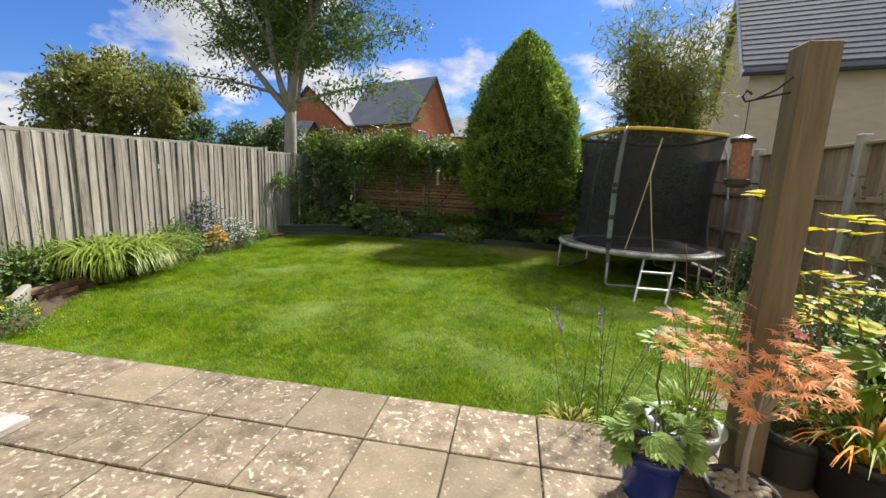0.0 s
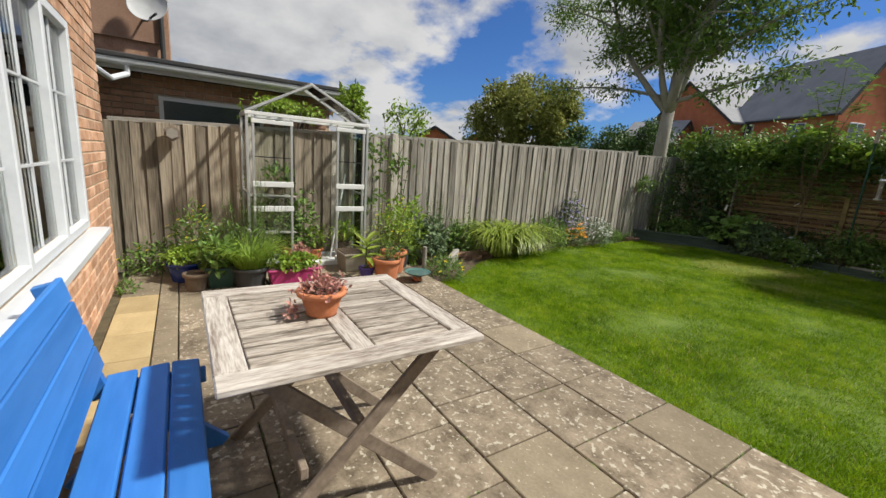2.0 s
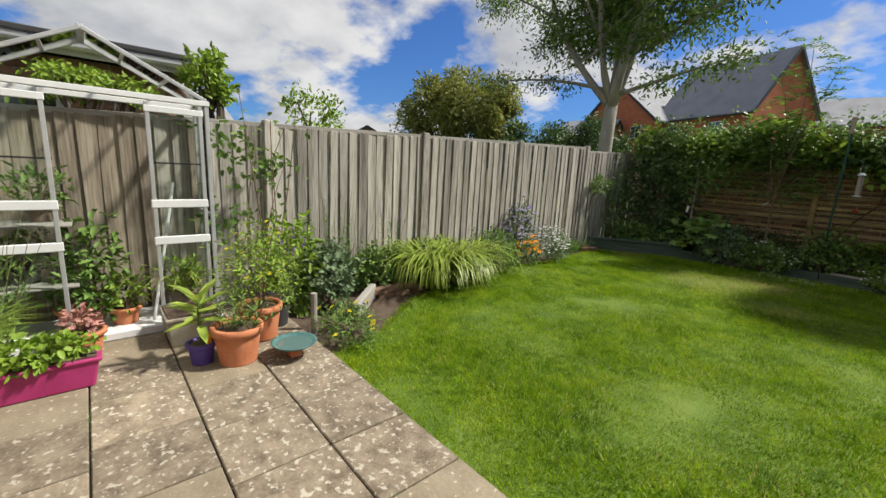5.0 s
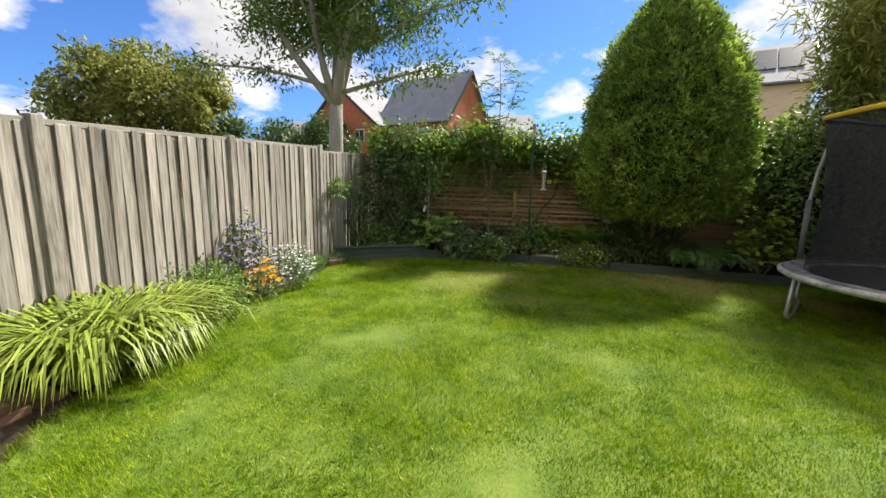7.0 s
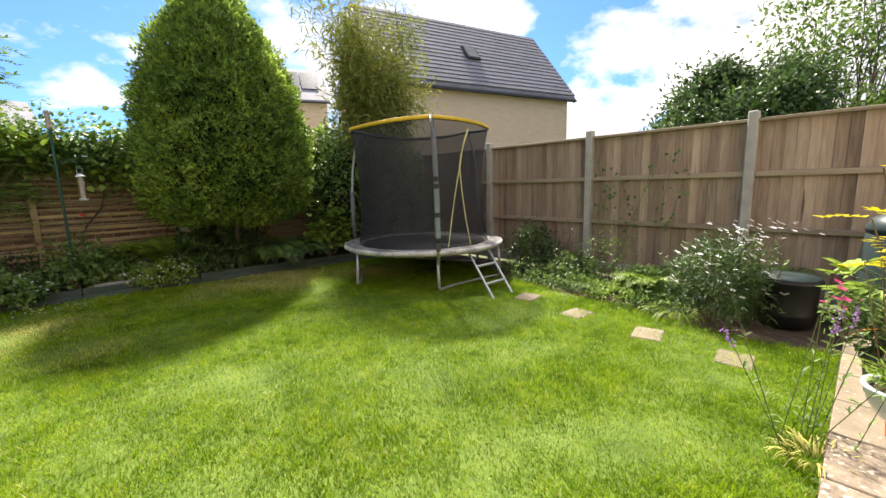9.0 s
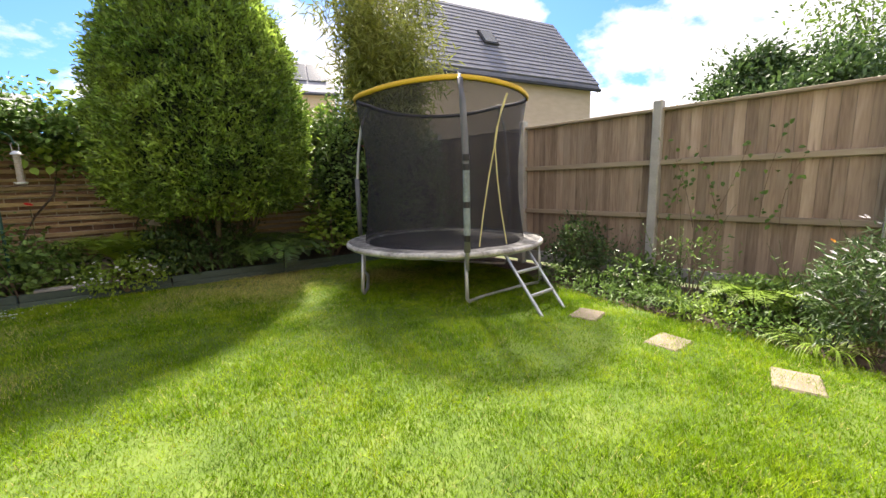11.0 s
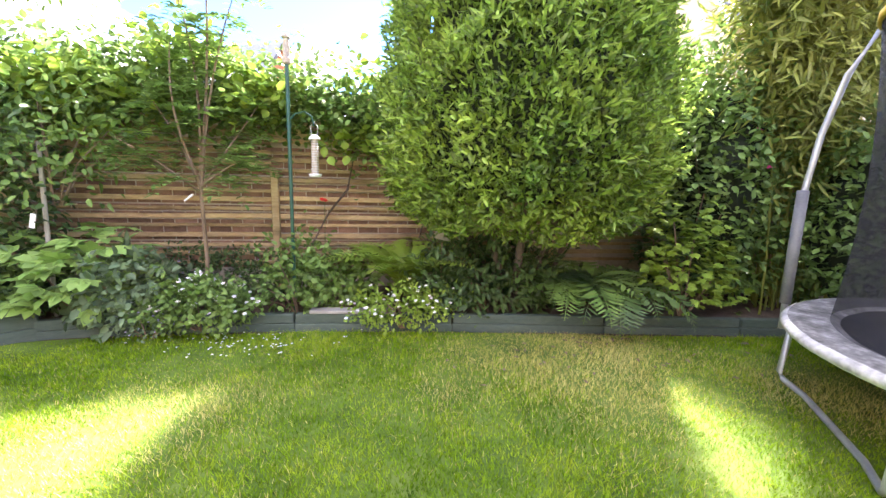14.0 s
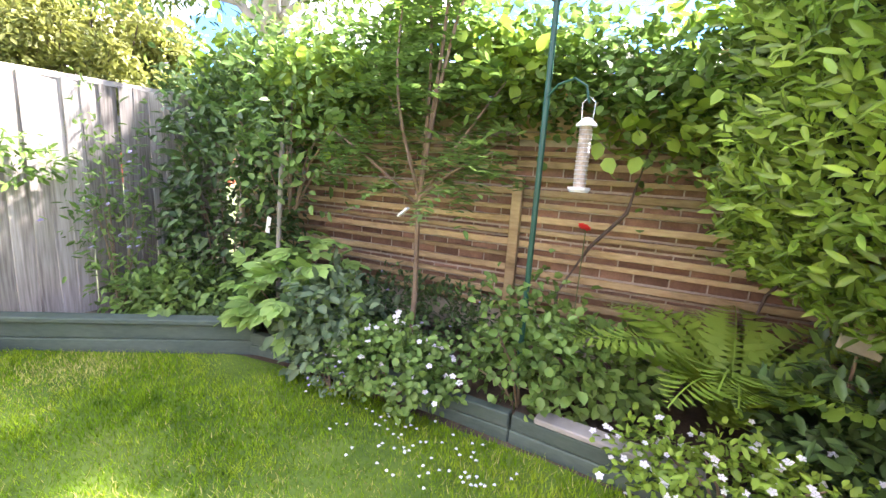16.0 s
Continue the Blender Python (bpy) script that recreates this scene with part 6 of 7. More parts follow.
def trellis_climber():
    ob = thing("rose_climber", -5.28, 2.5, 0.0, "leggy climber with few leaves on the fence", "climber")
    P, O = [], []
    for k in range(7):
        e = (random.uniform(0.0, 0.25), random.uniform(-0.35, 0.55), random.uniform(1.3, 2.0))
        bm = bmesh.new()
        pts = limb(bm, (0.05, 0.05 * k - 0.1, 0), e, 0.008, 0.003, 0.05, 6, 5)
        part("stem", bm, M["stem_brown"], ob)
        for p in pts[2:]:
            for j in range(2):
                P.append(np.array(p) + rng.normal(size=3) * 0.06)
                O.append(rng.normal(size=3) + np.array([0.4, 0, -0.2]))
    for c in ((0.06, -0.1, 1.35), (0.08, -0.3, 0.85), (0.05, -0.35, 1.6), (0.05, 0.1, 1.3)):
        for j in range(44):
            P.append(np.array(c) + rng.normal(size=3) * np.array([0.05, 0.12, 0.08]))
            O.append(rng.normal(size=3) + np.array([0.5, 0, -0.4]))
    P, O = np.array(P), np.array(O)
    part_mesh("foliage", leaf_mesh("foliage", P, O, O[:, ::-1] + np.array([0, 0, 0.8]), 0.07, 0.045, M["mid_leaf"]), ob)


trellis_climber()
stake = thing("wooden_stake", -4.36, 2.64, -0.05, "short grey wooden stake at the patio corner", "stake")
part("post", tube([(0, 0, 0), (0, 0, 0.36)], 0.027, 10), M["grey_timber"], stake)
bath = thing("bird_bath", -3.98, 2.33, 0.0, "shallow teal glazed bird bath dish on a foot", "bird bath")
part("foot", box(0.1, 0.08, 0.06, 0, 0, 0.03, 0.01), M["terracotta"], bath, "terracotta foot")
part("bowl", lathe([(0.04, 0.06), (0.1, 0.075), (0.15, 0.105), (0.155, 0.115), (0.145, 0.112), (0.095, 0.088), (0.01, 0.082)], 32), M["teal_glaze"], bath, smooth=True)
part("water", lathe([(0.001, 0.1), (0.13, 0.1)], 32, close=False), M["water"], bath)


# ---------------------------------------------------------------- greenhouse
def greenhouse():
    x0, x1, y0, y1, ze, za = -5.42, -4.98, 0.68, 2.06, 1.76, 2.14
    ym = (y0 + y1) / 2
    ob = thing("greenhouse", 0, 0, 0, "small aluminium greenhouse with an open door", "greenhouse")
    bar = lambda a, b, w=0.022, m="alu", nm="bar": part(nm, beam(a, b, w, w), M[m], ob)
    for x in (x0, x1):
        for y in (y0, y1):
            bar((x, y, 0.05), (x, y, ze), 0.028, nm="corner_post")
        bar((x, y0 - 0.02, ze), (x, y1 + 0.02, ze), 0.038, "alu_white", "eaves_beam")
        bar((x, y0, ze + 0.02), (x, ym, za), 0.026, nm="gable_rafter")
        bar((x, y1, ze + 0.02), (x, ym, za), 0.026, nm="gable_rafter")
    for y in (y0, y1):
        bar((x0, y, ze), (x1, y, ze), 0.04, nm="side_beam")
        bar((x0, y, 0.9), (x1, y, 0.9), 0.024, nm="side_rail")
    bar((x0, ym, za), (x1, ym, za), 0.04, nm="ridge_bar")
    for s in (0.35, 0.7):
        for y in (y0, y1):
            bar((x0, y + (ym - y) * s, ze + (za - ze) * s), (x1, y + (ym - y) * s, ze + (za - ze) * s), 0.02, nm="roof_bar")
    part("base_rail", box(x1 - x0 + 0.08, y1 - y0 + 0.06, 0.06, (x0 + x1) / 2, ym, 0.03, 0.006), M["alu_white"], ob)
    for ya, yb in ((0.72, 1.16), (1.66, 2.03)):
        for y in (ya + 0.02, yb - 0.02):
            bar((x1 + 0.015, y, 0.06), (x1 + 0.015, y, ze - 0.03), 0.026, nm="panel_stile")
        for z in (0.72, 1.0):
            part("cross_bar", box(0.024, yb - ya, 0.06, x1 + 0.02, (ya + yb) / 2, z, 0.004), M["alu_white"], ob, "wide white cross bar")
        for z in (0.1, 1.68):
            part("panel_rail", box(0.022, yb - ya, 0.045, x1 + 0.02, (ya + yb) / 2, z, 0.004), M["alu_white"], ob)
        part("glazing_bar", box(0.01, yb - ya, 0.012, x1 + 0.015, (ya + yb) / 2, 1.3), M["black"], ob)
        for za_, zb_ in ((0.12, 0.69), (0.75, 0.97), (1.03, 1.66)):
            g = part("pane", box(0.004, yb - ya - 0.05, zb_ - za_, x1 + 0.012, (ya + yb) / 2, (za_ + zb_) / 2), M["glass"], ob)
            g.visible_shadow = False
    for y in (y0, y1):
        g = part("pane", box(x1 - x0 - 0.04, 0.004, ze - 0.12, (x0 + x1) / 2, y, ze / 2 + 0.04), M["glass"], ob)
        g.visible_shadow = False
        a, b = Vector(((x0 + x1) / 2, y, ze + 0.02)), Vector(((x0 + x1) / 2, ym, za + 0.01))
        d = b - a
        g = part("roof_pane", box(x1 - x0 - 0.02, d.length, 0.004), M["glass"], ob)
        g.matrix_world = Matrix.Translation((a + b) / 2) @ Euler((math.atan2(d.z, d.y), 0, 0)).to_matrix().to_4x4()
        g.visible_shadow = False
    for z in (0.42, 0.85):
        part("shelf", box(x1 - x0 - 0.08, 0.5, 0.015, (x0 + x1) / 2, 0.96, z, 0.003), M["grey_timber"], ob, "grey staging shelf")
    part("cane", tube([(x1 - 0.05, 1.62, 0.08), (x1 - 0.1, 1.82, 1.15)], 0.012, 6), M["alu_white"], ob)


greenhouse()
for x, y, z, r, h, mt, lab in ((-5.2, 1.15, 0.06, 0.09, 0.16, "terracotta", "terracotta pot inside the greenhouse"), (-5.15, 1.45, 0.06, 0.1, 0.13, "terracotta", "terracotta pot on the greenhouse floor"),
                              (-5.2, 1.85, 0.06, 0.1, 0.2, "brown_pot", "brown pot inside the greenhouse"), (-5.25, 0.95, 0.43, 0.07, 0.11, "dark_pot", "dark pot on the greenhouse shelf"), (-5.25, 1.05, 0.86, 0.07, 0.1, "brown_pot", "small brown pot on the greenhouse shelf")):
    pot("flower_pot", x, y, z, r, h, M[mt], lab)
    bush("greenhouse_seedling", x, y, z + h * 0.9, 0.13, 0.16, 0.16, 170, 0.06, 0.025, M["mid_leaf"] if y < 1.4 else M["bright_leaf"], "leafy seedling growing in a greenhouse pot", "plant")
bush("tomato_plant", -5.22, 1.3, 0.1, 0.16, 0.2, 0.45, 420, 0.08, 0.035, M["mid_leaf"], "tall leafy tomato plant in the greenhouse", "plant")
strap_plant("spider_plant", -5.2, 1.85, 0.28, 46, 0.5, 0.012, M["lily"], "pale striped spider plant in the greenhouse")

# ---------------------------------------------------------------- pots in front of the greenhouse
pot("flower_pot", -4.82, 0.06, 0, 0.18, 0.2, M["blue_glaze"], "wide cobalt blue glazed pot by the fence")
bush("yellow_green_herb", -4.82, 0.06, 0.17, 0.19, 0.19, 0.1, 520, 0.04, 0.03, M["bright_leaf"], "yellow-green creeping herb in the blue pot", "plant", stems=False)
pot("flower_pot", -4.43, 0.13, 0, 0.105, 0.17, M["brown_pot"], "small brown pot at the front")
pot("flower_pot", -4.5, 0.34, 0, 0.13, 0.21, M["green_pot"], "dark green square plastic pot", square=True)
bush("strawberry_plant", -4.5, 0.34, 0.18, 0.19, 0.18, 0.14, 380, 0.07, 0.05, M["mid_leaf"], "dark leafy plant in the green pot", "plant")
pot("flower_pot", -4.38, 0.6, 0, 0.165, 0.21, M["dark_pot"], "large dark grey plastic pot")
strap_plant("chives", -4.38, 0.6, 0.19, 460, 0.46, 0.007, M["bright_leaf"], "dense clump of chives in the dark pot", arch=0.05, lift=1.35, spread=0.13)
tr = thing("trough_planter", -4.33, 1.02, 0, "magenta plastic trough planter", "planter")
part("body", box(0.17, 0.46, 0.17, 0, 0, 0.085, 0.012, taper=1.14), M["magenta"], tr)
part("rim", box(0.215, 0.55, 0.025, 0, 0, 0.172, 0.008), M["magenta"], tr)
part("soil", box(0.18, 0.5, 0.01, 0, 0, 0.188), M["soil"], tr)
bush("salad_leaves", -4.33, 1.02, 0.17, 0.12, 0.25, 0.085, 480, 0.05, 0.034, M["bright_leaf"], "light green salad leaves in the trough", "plant", stems=False)
bush("euphorbia", -5.1, 0.15, 0, 0.2, 0.22, 0.4, 700, 0.07, 0.02, M["mid_leaf"], "leafy spurge with yellow tops by the fence", flowers=(60, 0.02, M["yellow_petal"]))
bush("white_flower_plant", -4.85, 0.5, 0, 0.22, 0.4, 0.34, 800, 0.055, 0.022, M["mid_leaf"], "mass of green stems with small white flowers", flowers=(70, 0.013, M["white_petal"]))
spike_plant("tall_white_flowers", -4.75, 0.7, 0.1, 34, 0.85, None, "tall wispy stems before the greenhouse", 0.22)
spike_plant("tall_white_flowers", -4.95, 0.72, 0.1, 22, 1.2, None, "tall wispy stems up the greenhouse side", 0.1)
bush("fence_foot_weeds", -5.2, -0.22, -0.02, 0.2, 0.3, 0.2, 620, 0.06, 0.02, M["mid_leaf"], "weeds with a yellow flower by the house corner", "weeds", flowers=(5, 0.022, M["yellow_petal"]))
bush("fence_foot_weeds", -4.6, -0.42, -0.02, 0.16, 0.08, 0.06, 160, 0.04, 0.016, M["mid_leaf"], "small weeds at the foot of the wall", "weeds", stems=False)
pot("flower_pot", -4.8, 1.2, 0, 0.12, 0.17, M["terracotta"], "terracotta pot before the greenhouse")
bush("red_leaved_plant", -4.8, 1.2, 0.15, 0.09, 0.1, 0.1, 120, 0.05, 0.03, M["sedum"], "reddish leaved plant in the terracotta pot", "plant")
pot("stone_planter", -4.72, 1.82, 0, 0.17, 0.22, M["stone_pot"], "rough beige stone planter by the greenhouse", square=True, flare=0.88, category="planter")
pot("flower_pot", -4.23, 1.8, 0, 0.082, 0.15, M["purple"], "small purple plastic pot")


def rosette(x, y, z, label):
    ob = thing("echium_plant", x, y, z, label, "plant")
    n = 17
    t = np.arange(n) * 2.4
    up = np.linspace(-0.1, 1.3, n)
    at = np.c_[np.zeros(n), np.zeros(n), np.linspace(0.14, 0.32, n)]
    d = np.c_[np.cos(t), np.sin(t), up]
    part_mesh("leaves", leaf_mesh("leaves", at, d, np.tile([0, 0, 1.0], (n, 1)) - d * 0.1, 0.21, 0.06, M["lime_leaf"], 0.12, 0.2), ob)
    part_mesh("old_leaf", leaf_mesh("old_leaf", at[:1], np.array([[0.5, 0.3, -0.8]]), np.array([[0.6, 0, 0.6]]), 0.17, 0.05, M["orange_petal"], 0.12, 0.1), ob)
    part("stem", tube([(0, 0, 0), (0, 0, 0.32)], 0.011, 7), M["stem"], ob)


rosette(-4.25, 1.8, 0.12, "light green rosette of long pointed leaves")
pot("flower_pot", -4.13, 2.0, 0, 0.15, 0.26, M["terracotta"], "ribbed terracotta pot at the patio corner", group="terracotta pots at the patio corner")
pot("flower_pot", -4.45, 2.24, 0, 0.155, 0.27, M["terracotta"], "ribbed terracotta pot at the patio corner", group="terracotta pots at the patio corner")
pot("flower_pot", -4.65, 2.42, 0, 0.13, 0.25, M["dark_pot"], "black plastic pot behind the terracotta pots")
spike_plant("wiry_plant", -4.13, 2.0, 0.24, 16, 0.28, None, "wiry green stems in the terracotta pot", 0.12, M["mid_leaf"])
bush("yellow_flower_plant", -4.45, 2.24, 0.25, 0.26, 0.3, 0.38, 1300, 0.035, 0.016, M["bright_leaf"], "bushy fine-leaved plant with yellow flowers", "plant", flowers=(24, 0.018, M["yellow_petal"]), shell=0.15)
spike_plant("purple_flower_plant", -4.6, 2.5, 0.2, 12, 0.6, M["purple_petal"], "thin stems with purple flowers", 0.12)


# ---------------------------------------------------------------- table and bench
def table():
    x0, x1, y0, y1, z = -2.08, -1.16, 0.11, 1.04, 0.72
    ob = thing("garden_table", (x0 + x1) / 2, (y0 + y1) / 2, 0, "square weathered grey slatted folding garden table", "table")
    hx, hy = (x1 - x0) / 2, (y1 - y0) / 2
    w, th = 0.095, 0.026
    top = thing("tabletop", 0, 0, 0, "", "")
    top.parent = ob
    for key in ("label", "category"):
        if key in top:
            del top[key]
    for s in (-1, 1):
        part("edge_board", box(w, 2 * hy, th, s * (hx - w / 2), 0, z - th / 2, 0.005), M["teak_y"], top)
        part("edge_board", box(2 * hx - 2 * w - 0.008, w, th, 0, s * (hy - w / 2), z - th / 2, 0.005), M["teak_x"], top)
    part("middle_board", box(2 * hx - 2 * w - 0.008, 0.085, th - 0.002, 0, 0, z - th / 2 - 0.002, 0.004), M["teak_x"], top)
    n = 9
    pitch = (2 * hx - 2 * w) / n
    ly = hy - w - 0.0425 - 0.01
    me = mesh_of("slat", box(pitch - 0.016, ly, 0.032, bevel=0.003), M["teak"])
    for s in (-1, 1):
        for k in range(n):
            p = part("slat", me, None, top)
            p.matrix_local = pose(-hx + w + pitch * (k + 0.5), s * (0.0425 + 0.005 + ly / 2), z - 0.02 + random.uniform(-0.002, 0.002), 0, random.uniform(-1, 1), 0)
    for s in (-1, 1):
        part("apron", box(2 * hx - 0.2, 0.022, 0.05, 0, s * (hy - 0.14), z - th - 0.026, 0.004), M["teak_leg"], ob)
    for x in (-hx + 0.16, hx - 0.14):
        part("leg", beam((x, -hy + 0.1, z - th - 0.01), (x, hy - 0.1, 0.0), 0.022, 0.055), M["teak_leg"], ob)
        part("leg", beam((x + (0.03 if x > 0 else -0.03), hy - 0.13, z - th - 0.01), (x + (0.03 if x > 0 else -0.03), -hy + 0.1, 0.0), 0.022, 0.055), M["teak_leg"], ob)
    part("stretcher", box(2 * hx - 0.28, 0.03, 0.05, 0, -hy + 0.27, 0.24, 0.004), M["teak_leg"], ob)
    part("stretcher", box(2 * hx - 0.28, 0.03, 0.05, 0, 0.02, 0.37, 0.004), M["teak_leg"], ob)
    pot("flower_pot", -1.62, 0.53, 0.72, 0.088, 0.105, M["terracotta"], "low terracotta bowl on the garden table", flare=0.72)
    sed = thing("sedum", -1.62, 0.53, 0.81, "dusky red sedum growing in the bowl", "plant")
    n = 330
    p, o = ball_points(n, 0.095, 0.095, 0.075, 0.3, 0.3, -0.1)
    extra = np.array([[0.02 + 0.01 * random.gauss(0, 1), -0.12 + 0.014 * random.gauss(0, 1), -0.05 + 0.02 * random.gauss(0, 1)] for _ in range(40)])
    p = np.concatenate([p, extra])
    o = np.concatenate([o, unit(rng.normal(size=(40, 3)))])
    a, f = leaf_dirs(o, 0.9, 0.2)
    part_mesh("leaves", leaf_mesh("leaves", p, a, f, 0.024, 0.013, M["sedum"]), sed)


def bench():
    x0, x1 = -2.02, -0.72
    ob = thing("garden_bench", (x0 + x1) / 2, 0, 0, "bright blue painted slatted wooden garden bench", "bench")
    h = (x1 - x0) / 2
    for k, (y, z, tilt) in enumerate(((-0.19, 0.405, 4), (-0.075, 0.412, 3), (0.035, 0.412, -4))):
        p = part("seat_slat", box(2 * h, 0.104, 0.028, bevel=0.006), M["blue"], ob)
        p.matrix_local = pose(0, y, z, tilt, 0, 0)
    for k in range(4):
        s = 0.045 + k * 0.099
        p = part("back_slat", box(2 * h - 0.005 * k, 0.024, 0.096, bevel=0.005), M["blue"], ob)
        p.matrix_local = pose(0, -0.255 - s * 0.24, 0.46 + s, 13, 0, 0)
    for x in (-h + 0.07, h - 0.07):
        part("front_leg", beam((x, -0.2, 0.36), (x, 0.16, 0.0), 0.035, 0.085), M["blue"], ob)
        part("back_leg", beam((x + 0.036, 0.02, 0.37), (x + 0.036, -0.36, 0.0), 0.035, 0.085), M["blue"], ob)
        part("back_support", beam((x, -0.25, 0.36), (x, -0.38, 0.84), 0.04, 0.06), M["blue"], ob)
        part("seat_bearer", box(0.035, 0.36, 0.07, x - 0.036, -0.07, 0.355, 0.005), M["blue"], ob)
    part("rear_brace", box(2 * h - 0.1, 0.03, 0.09, -0.08, -0.39, 0.6, 0.005), M["blue"], ob)


table()
bench()


# ---------------------------------------------------------------- patio's other end
def timber_post():
    ob = thing("timber_post", 1.185, 2.27, 0.0, "thick sawn timber post with a bird feeder hook", "post")
    bm = box(0.125, 0.125, 1.97, 0, 0, 0.985, 0.006)
    part("shaft", bm, M["post"], ob)
    part("hook", tube([(-0.075, -0.02, 1.78), (-0.2, -0.03, 1.75), (-0.24, -0.03, 1.74), (-0.255, -0.03, 1.76), (-0.24, -0.03, 1.785), (-0.22, -0.03, 1.77)], 0.005, 6), M["black"], ob, "black iron hook")
    part("hook_brace", tube([(-0.075, -0.02, 1.84), (-0.13, -0.03, 1.79), (-0.2, -0.03, 1.752)], 0.005, 6), M["black"], ob)
    f = thing("seed_feeder", 0.96, 2.24, 0.0, "black-capped seed feeder hanging from the post", "bird feeder")
    part("hanger", tube([(0, 0, 1.6), (0, 0, 1.745)], 0.002, 5), M["black"], f)
    part("cap", lathe([(0.045, 1.575), (0.046, 1.59), (0.02, 1.605)], 16), M["black"], f)
    part("seed_tube", lathe([(0.036, 1.42), (0.036, 1.575)], 16), M["seed"], f, "clear tube full of reddish seed")
    part("base", lathe([(0.03, 1.385), (0.048, 1.4), (0.048, 1.42), (0.04, 1.422)], 16), M["black"], f)
    part("perch", tube([(-0.085, 0, 1.405), (0.085, 0, 1.405)], 0.004, 5), M["black"], f)


timber_post()
pot("flower_pot", 0.71, 2.06, 0, 0.122, 0.23, M["blue_glaze"], "cobalt blue glazed pot at the patio end", flare=0.85)


def big_leaf_plant(name, x, y, z, n, r, h, size, mat, label, fingers=7):
    ob = thing(name, x, y, z, label, "plant")
    p, o = ball_points(n, r, r, h, 0.55, 0.15, -0.35)
    p[:, 2] += h * 0.5
    part_mesh("foliage", lobed_leaves(p, o, size, mat, "foliage", fingers), ob)
    for q in p[:: max(1, n // 14)]:
        part("stem", tube([(0, 0, 0), tuple(q * np.array([0.5, 0.5, 0.75])), tuple(q)], 0.004, 5), M["stem"], ob)
    return ob


big_leaf_plant("hellebore", 0.71, 2.06, 0.22, 30, 0.15, 0.13, 0.1, M["pale_leaf"], "pale green hand-leaved plant in the blue pot")
fig = thing("young_fig", 0.75, 2.2, 0.2, "single stem with light green lobed leaves", "plant")
part("stem", tube([(0.05, -0.05, 0), (0.0, 0.02, 0.25), (0.02, 0.05, 0.46)], 0.006, 6), M["stem"], fig)
part_mesh("foliage", lobed_leaves(np.array([[0.02, 0.05, 0.46]] * 5), np.array([[1, 0, 0.1], [-1, 0.3, 0.1], [0.2, 1, 0.2], [0.2, -1, 0.0], [0.7, 0.7, 0.1]]), 0.13, M["bright_leaf"], "foliage"), fig)
bowl = thing("bowl_planter", 0.93, 2.3, 0, "pale blue-white glazed bowl planter on bricks", "planter")
part("bowl", lathe([(0.07, 0.07), (0.1, 0.08), (0.148, 0.15), (0.163, 0.215), (0.178, 0.23), (0.178, 0.245), (0.152, 0.243), (0.14, 0.19)], 32, close=False), M["pale_glaze"], bowl, smooth=True)
part("soil", lathe([(0.001, 0.22), (0.15, 0.215)], 28, close=False), M["soil"], bowl)
for t in (0.4, 2.5, 4.6):
    part("brick_foot", box(0.09, 0.06, 0.07, 0.06 * math.cos(t), 0.06 * math.sin(t), 0.035, 0.006), M["terracotta"], bowl, "small orange brick foot")
strap_plant("montbretia", 0.93, 2.3, 0.24, 36, 0.26, 0.01, M["bright_leaf"], "yellow-green grassy leaves in the bowl", arch=0.2, lift=1.4, spread=0.1)
bush("bowl_herb", 0.95, 2.33, 0.24, 0.12, 0.12, 0.06, 200, 0.04, 0.016, M["bright_leaf"], "low green herbs in the bowl", "plant", stems=False)
spike_plant("bare_stems", 0.98, 2.35, 0.2, 13, 1.02, None, "bare brown upright stems in the bowl", 0.09, bare=True)
spike_plant("purple_loosestrife", 0.5, 2.62, -0.05, 7, 0.98, M["purple_petal"], "thin purple-flowered spikes at the patio edge", 0.16)
spike_plant("purple_loosestrife", 0.62, 2.6, -0.05, 4, 0.8, M["purple_petal"], "thin purple-flowered spikes at the patio edge", 0.12)
strap_plant("edge_grass", 0.45, 2.6, -0.05, 80, 0.16, 0.006, M["dry"], "dry grass tuft at the patio edge", spread=0.1)


def acer():
    pot("stone_top_pot", 1.04, 1.98, 0, 0.128, 0.16, M["dark_pot"], "dark pot topped with pebbles")
    for k in range(26):
        a, r = k * 2.4, 0.022 * math.sqrt(k)
        st = thing("pebble", 1.04 + r * math.cos(a), 1.98 + r * math.sin(a), 0.15, "smooth pale pebble on the pot soil", "pebble", "pebbles on the maple pot")
        bm = bmesh.new()
        bmesh.ops.create_icosphere(bm, subdivisions=2, radius=0.022)
        bmesh.ops.scale(bm, vec=(1.2, 0.9, 0.6), verts=bm.verts)
        part("stone", bm, M["stone_pot"], st, smooth=True)
    ob = thing("japanese_maple", 1.04, 1.98, 0.14, "small japanese maple with orange-pink leaves", "tree")
    bm = bmesh.new()
    P, O = [], []
    limb(bm, (0, 0, 0), (0.02, 0.02, 0.34), 0.013, 0.01, 0.05)
    for k in range(13):
        t = k * 2.4
        r = random.uniform(0.12, 0.34)
        e = Vector((r * math.cos(t), r * math.sin(t), random.uniform(0.5, 0.74)))
        pts = limb(bm, (0.02, 0.02, 0.3), e, 0.007, 0.002, 0.12, 5, 5)
        for p in pts[3:]:
            for j in range(5):
                P.append(np.array(p) + rng.normal(size=3) * np.array([0.06, 0.055, 0.022]))
                O.append(np.array([math.cos(t), math.sin(t), -0.2]) + rng.normal(size=3) * 0.6)
    part("branches", bm, M["bark"], ob)
    part_mesh("foliage", lobed_leaves(P, O, 0.055, M["maple"], "foliage", 9, 0.17, 4.6), ob)


acer()


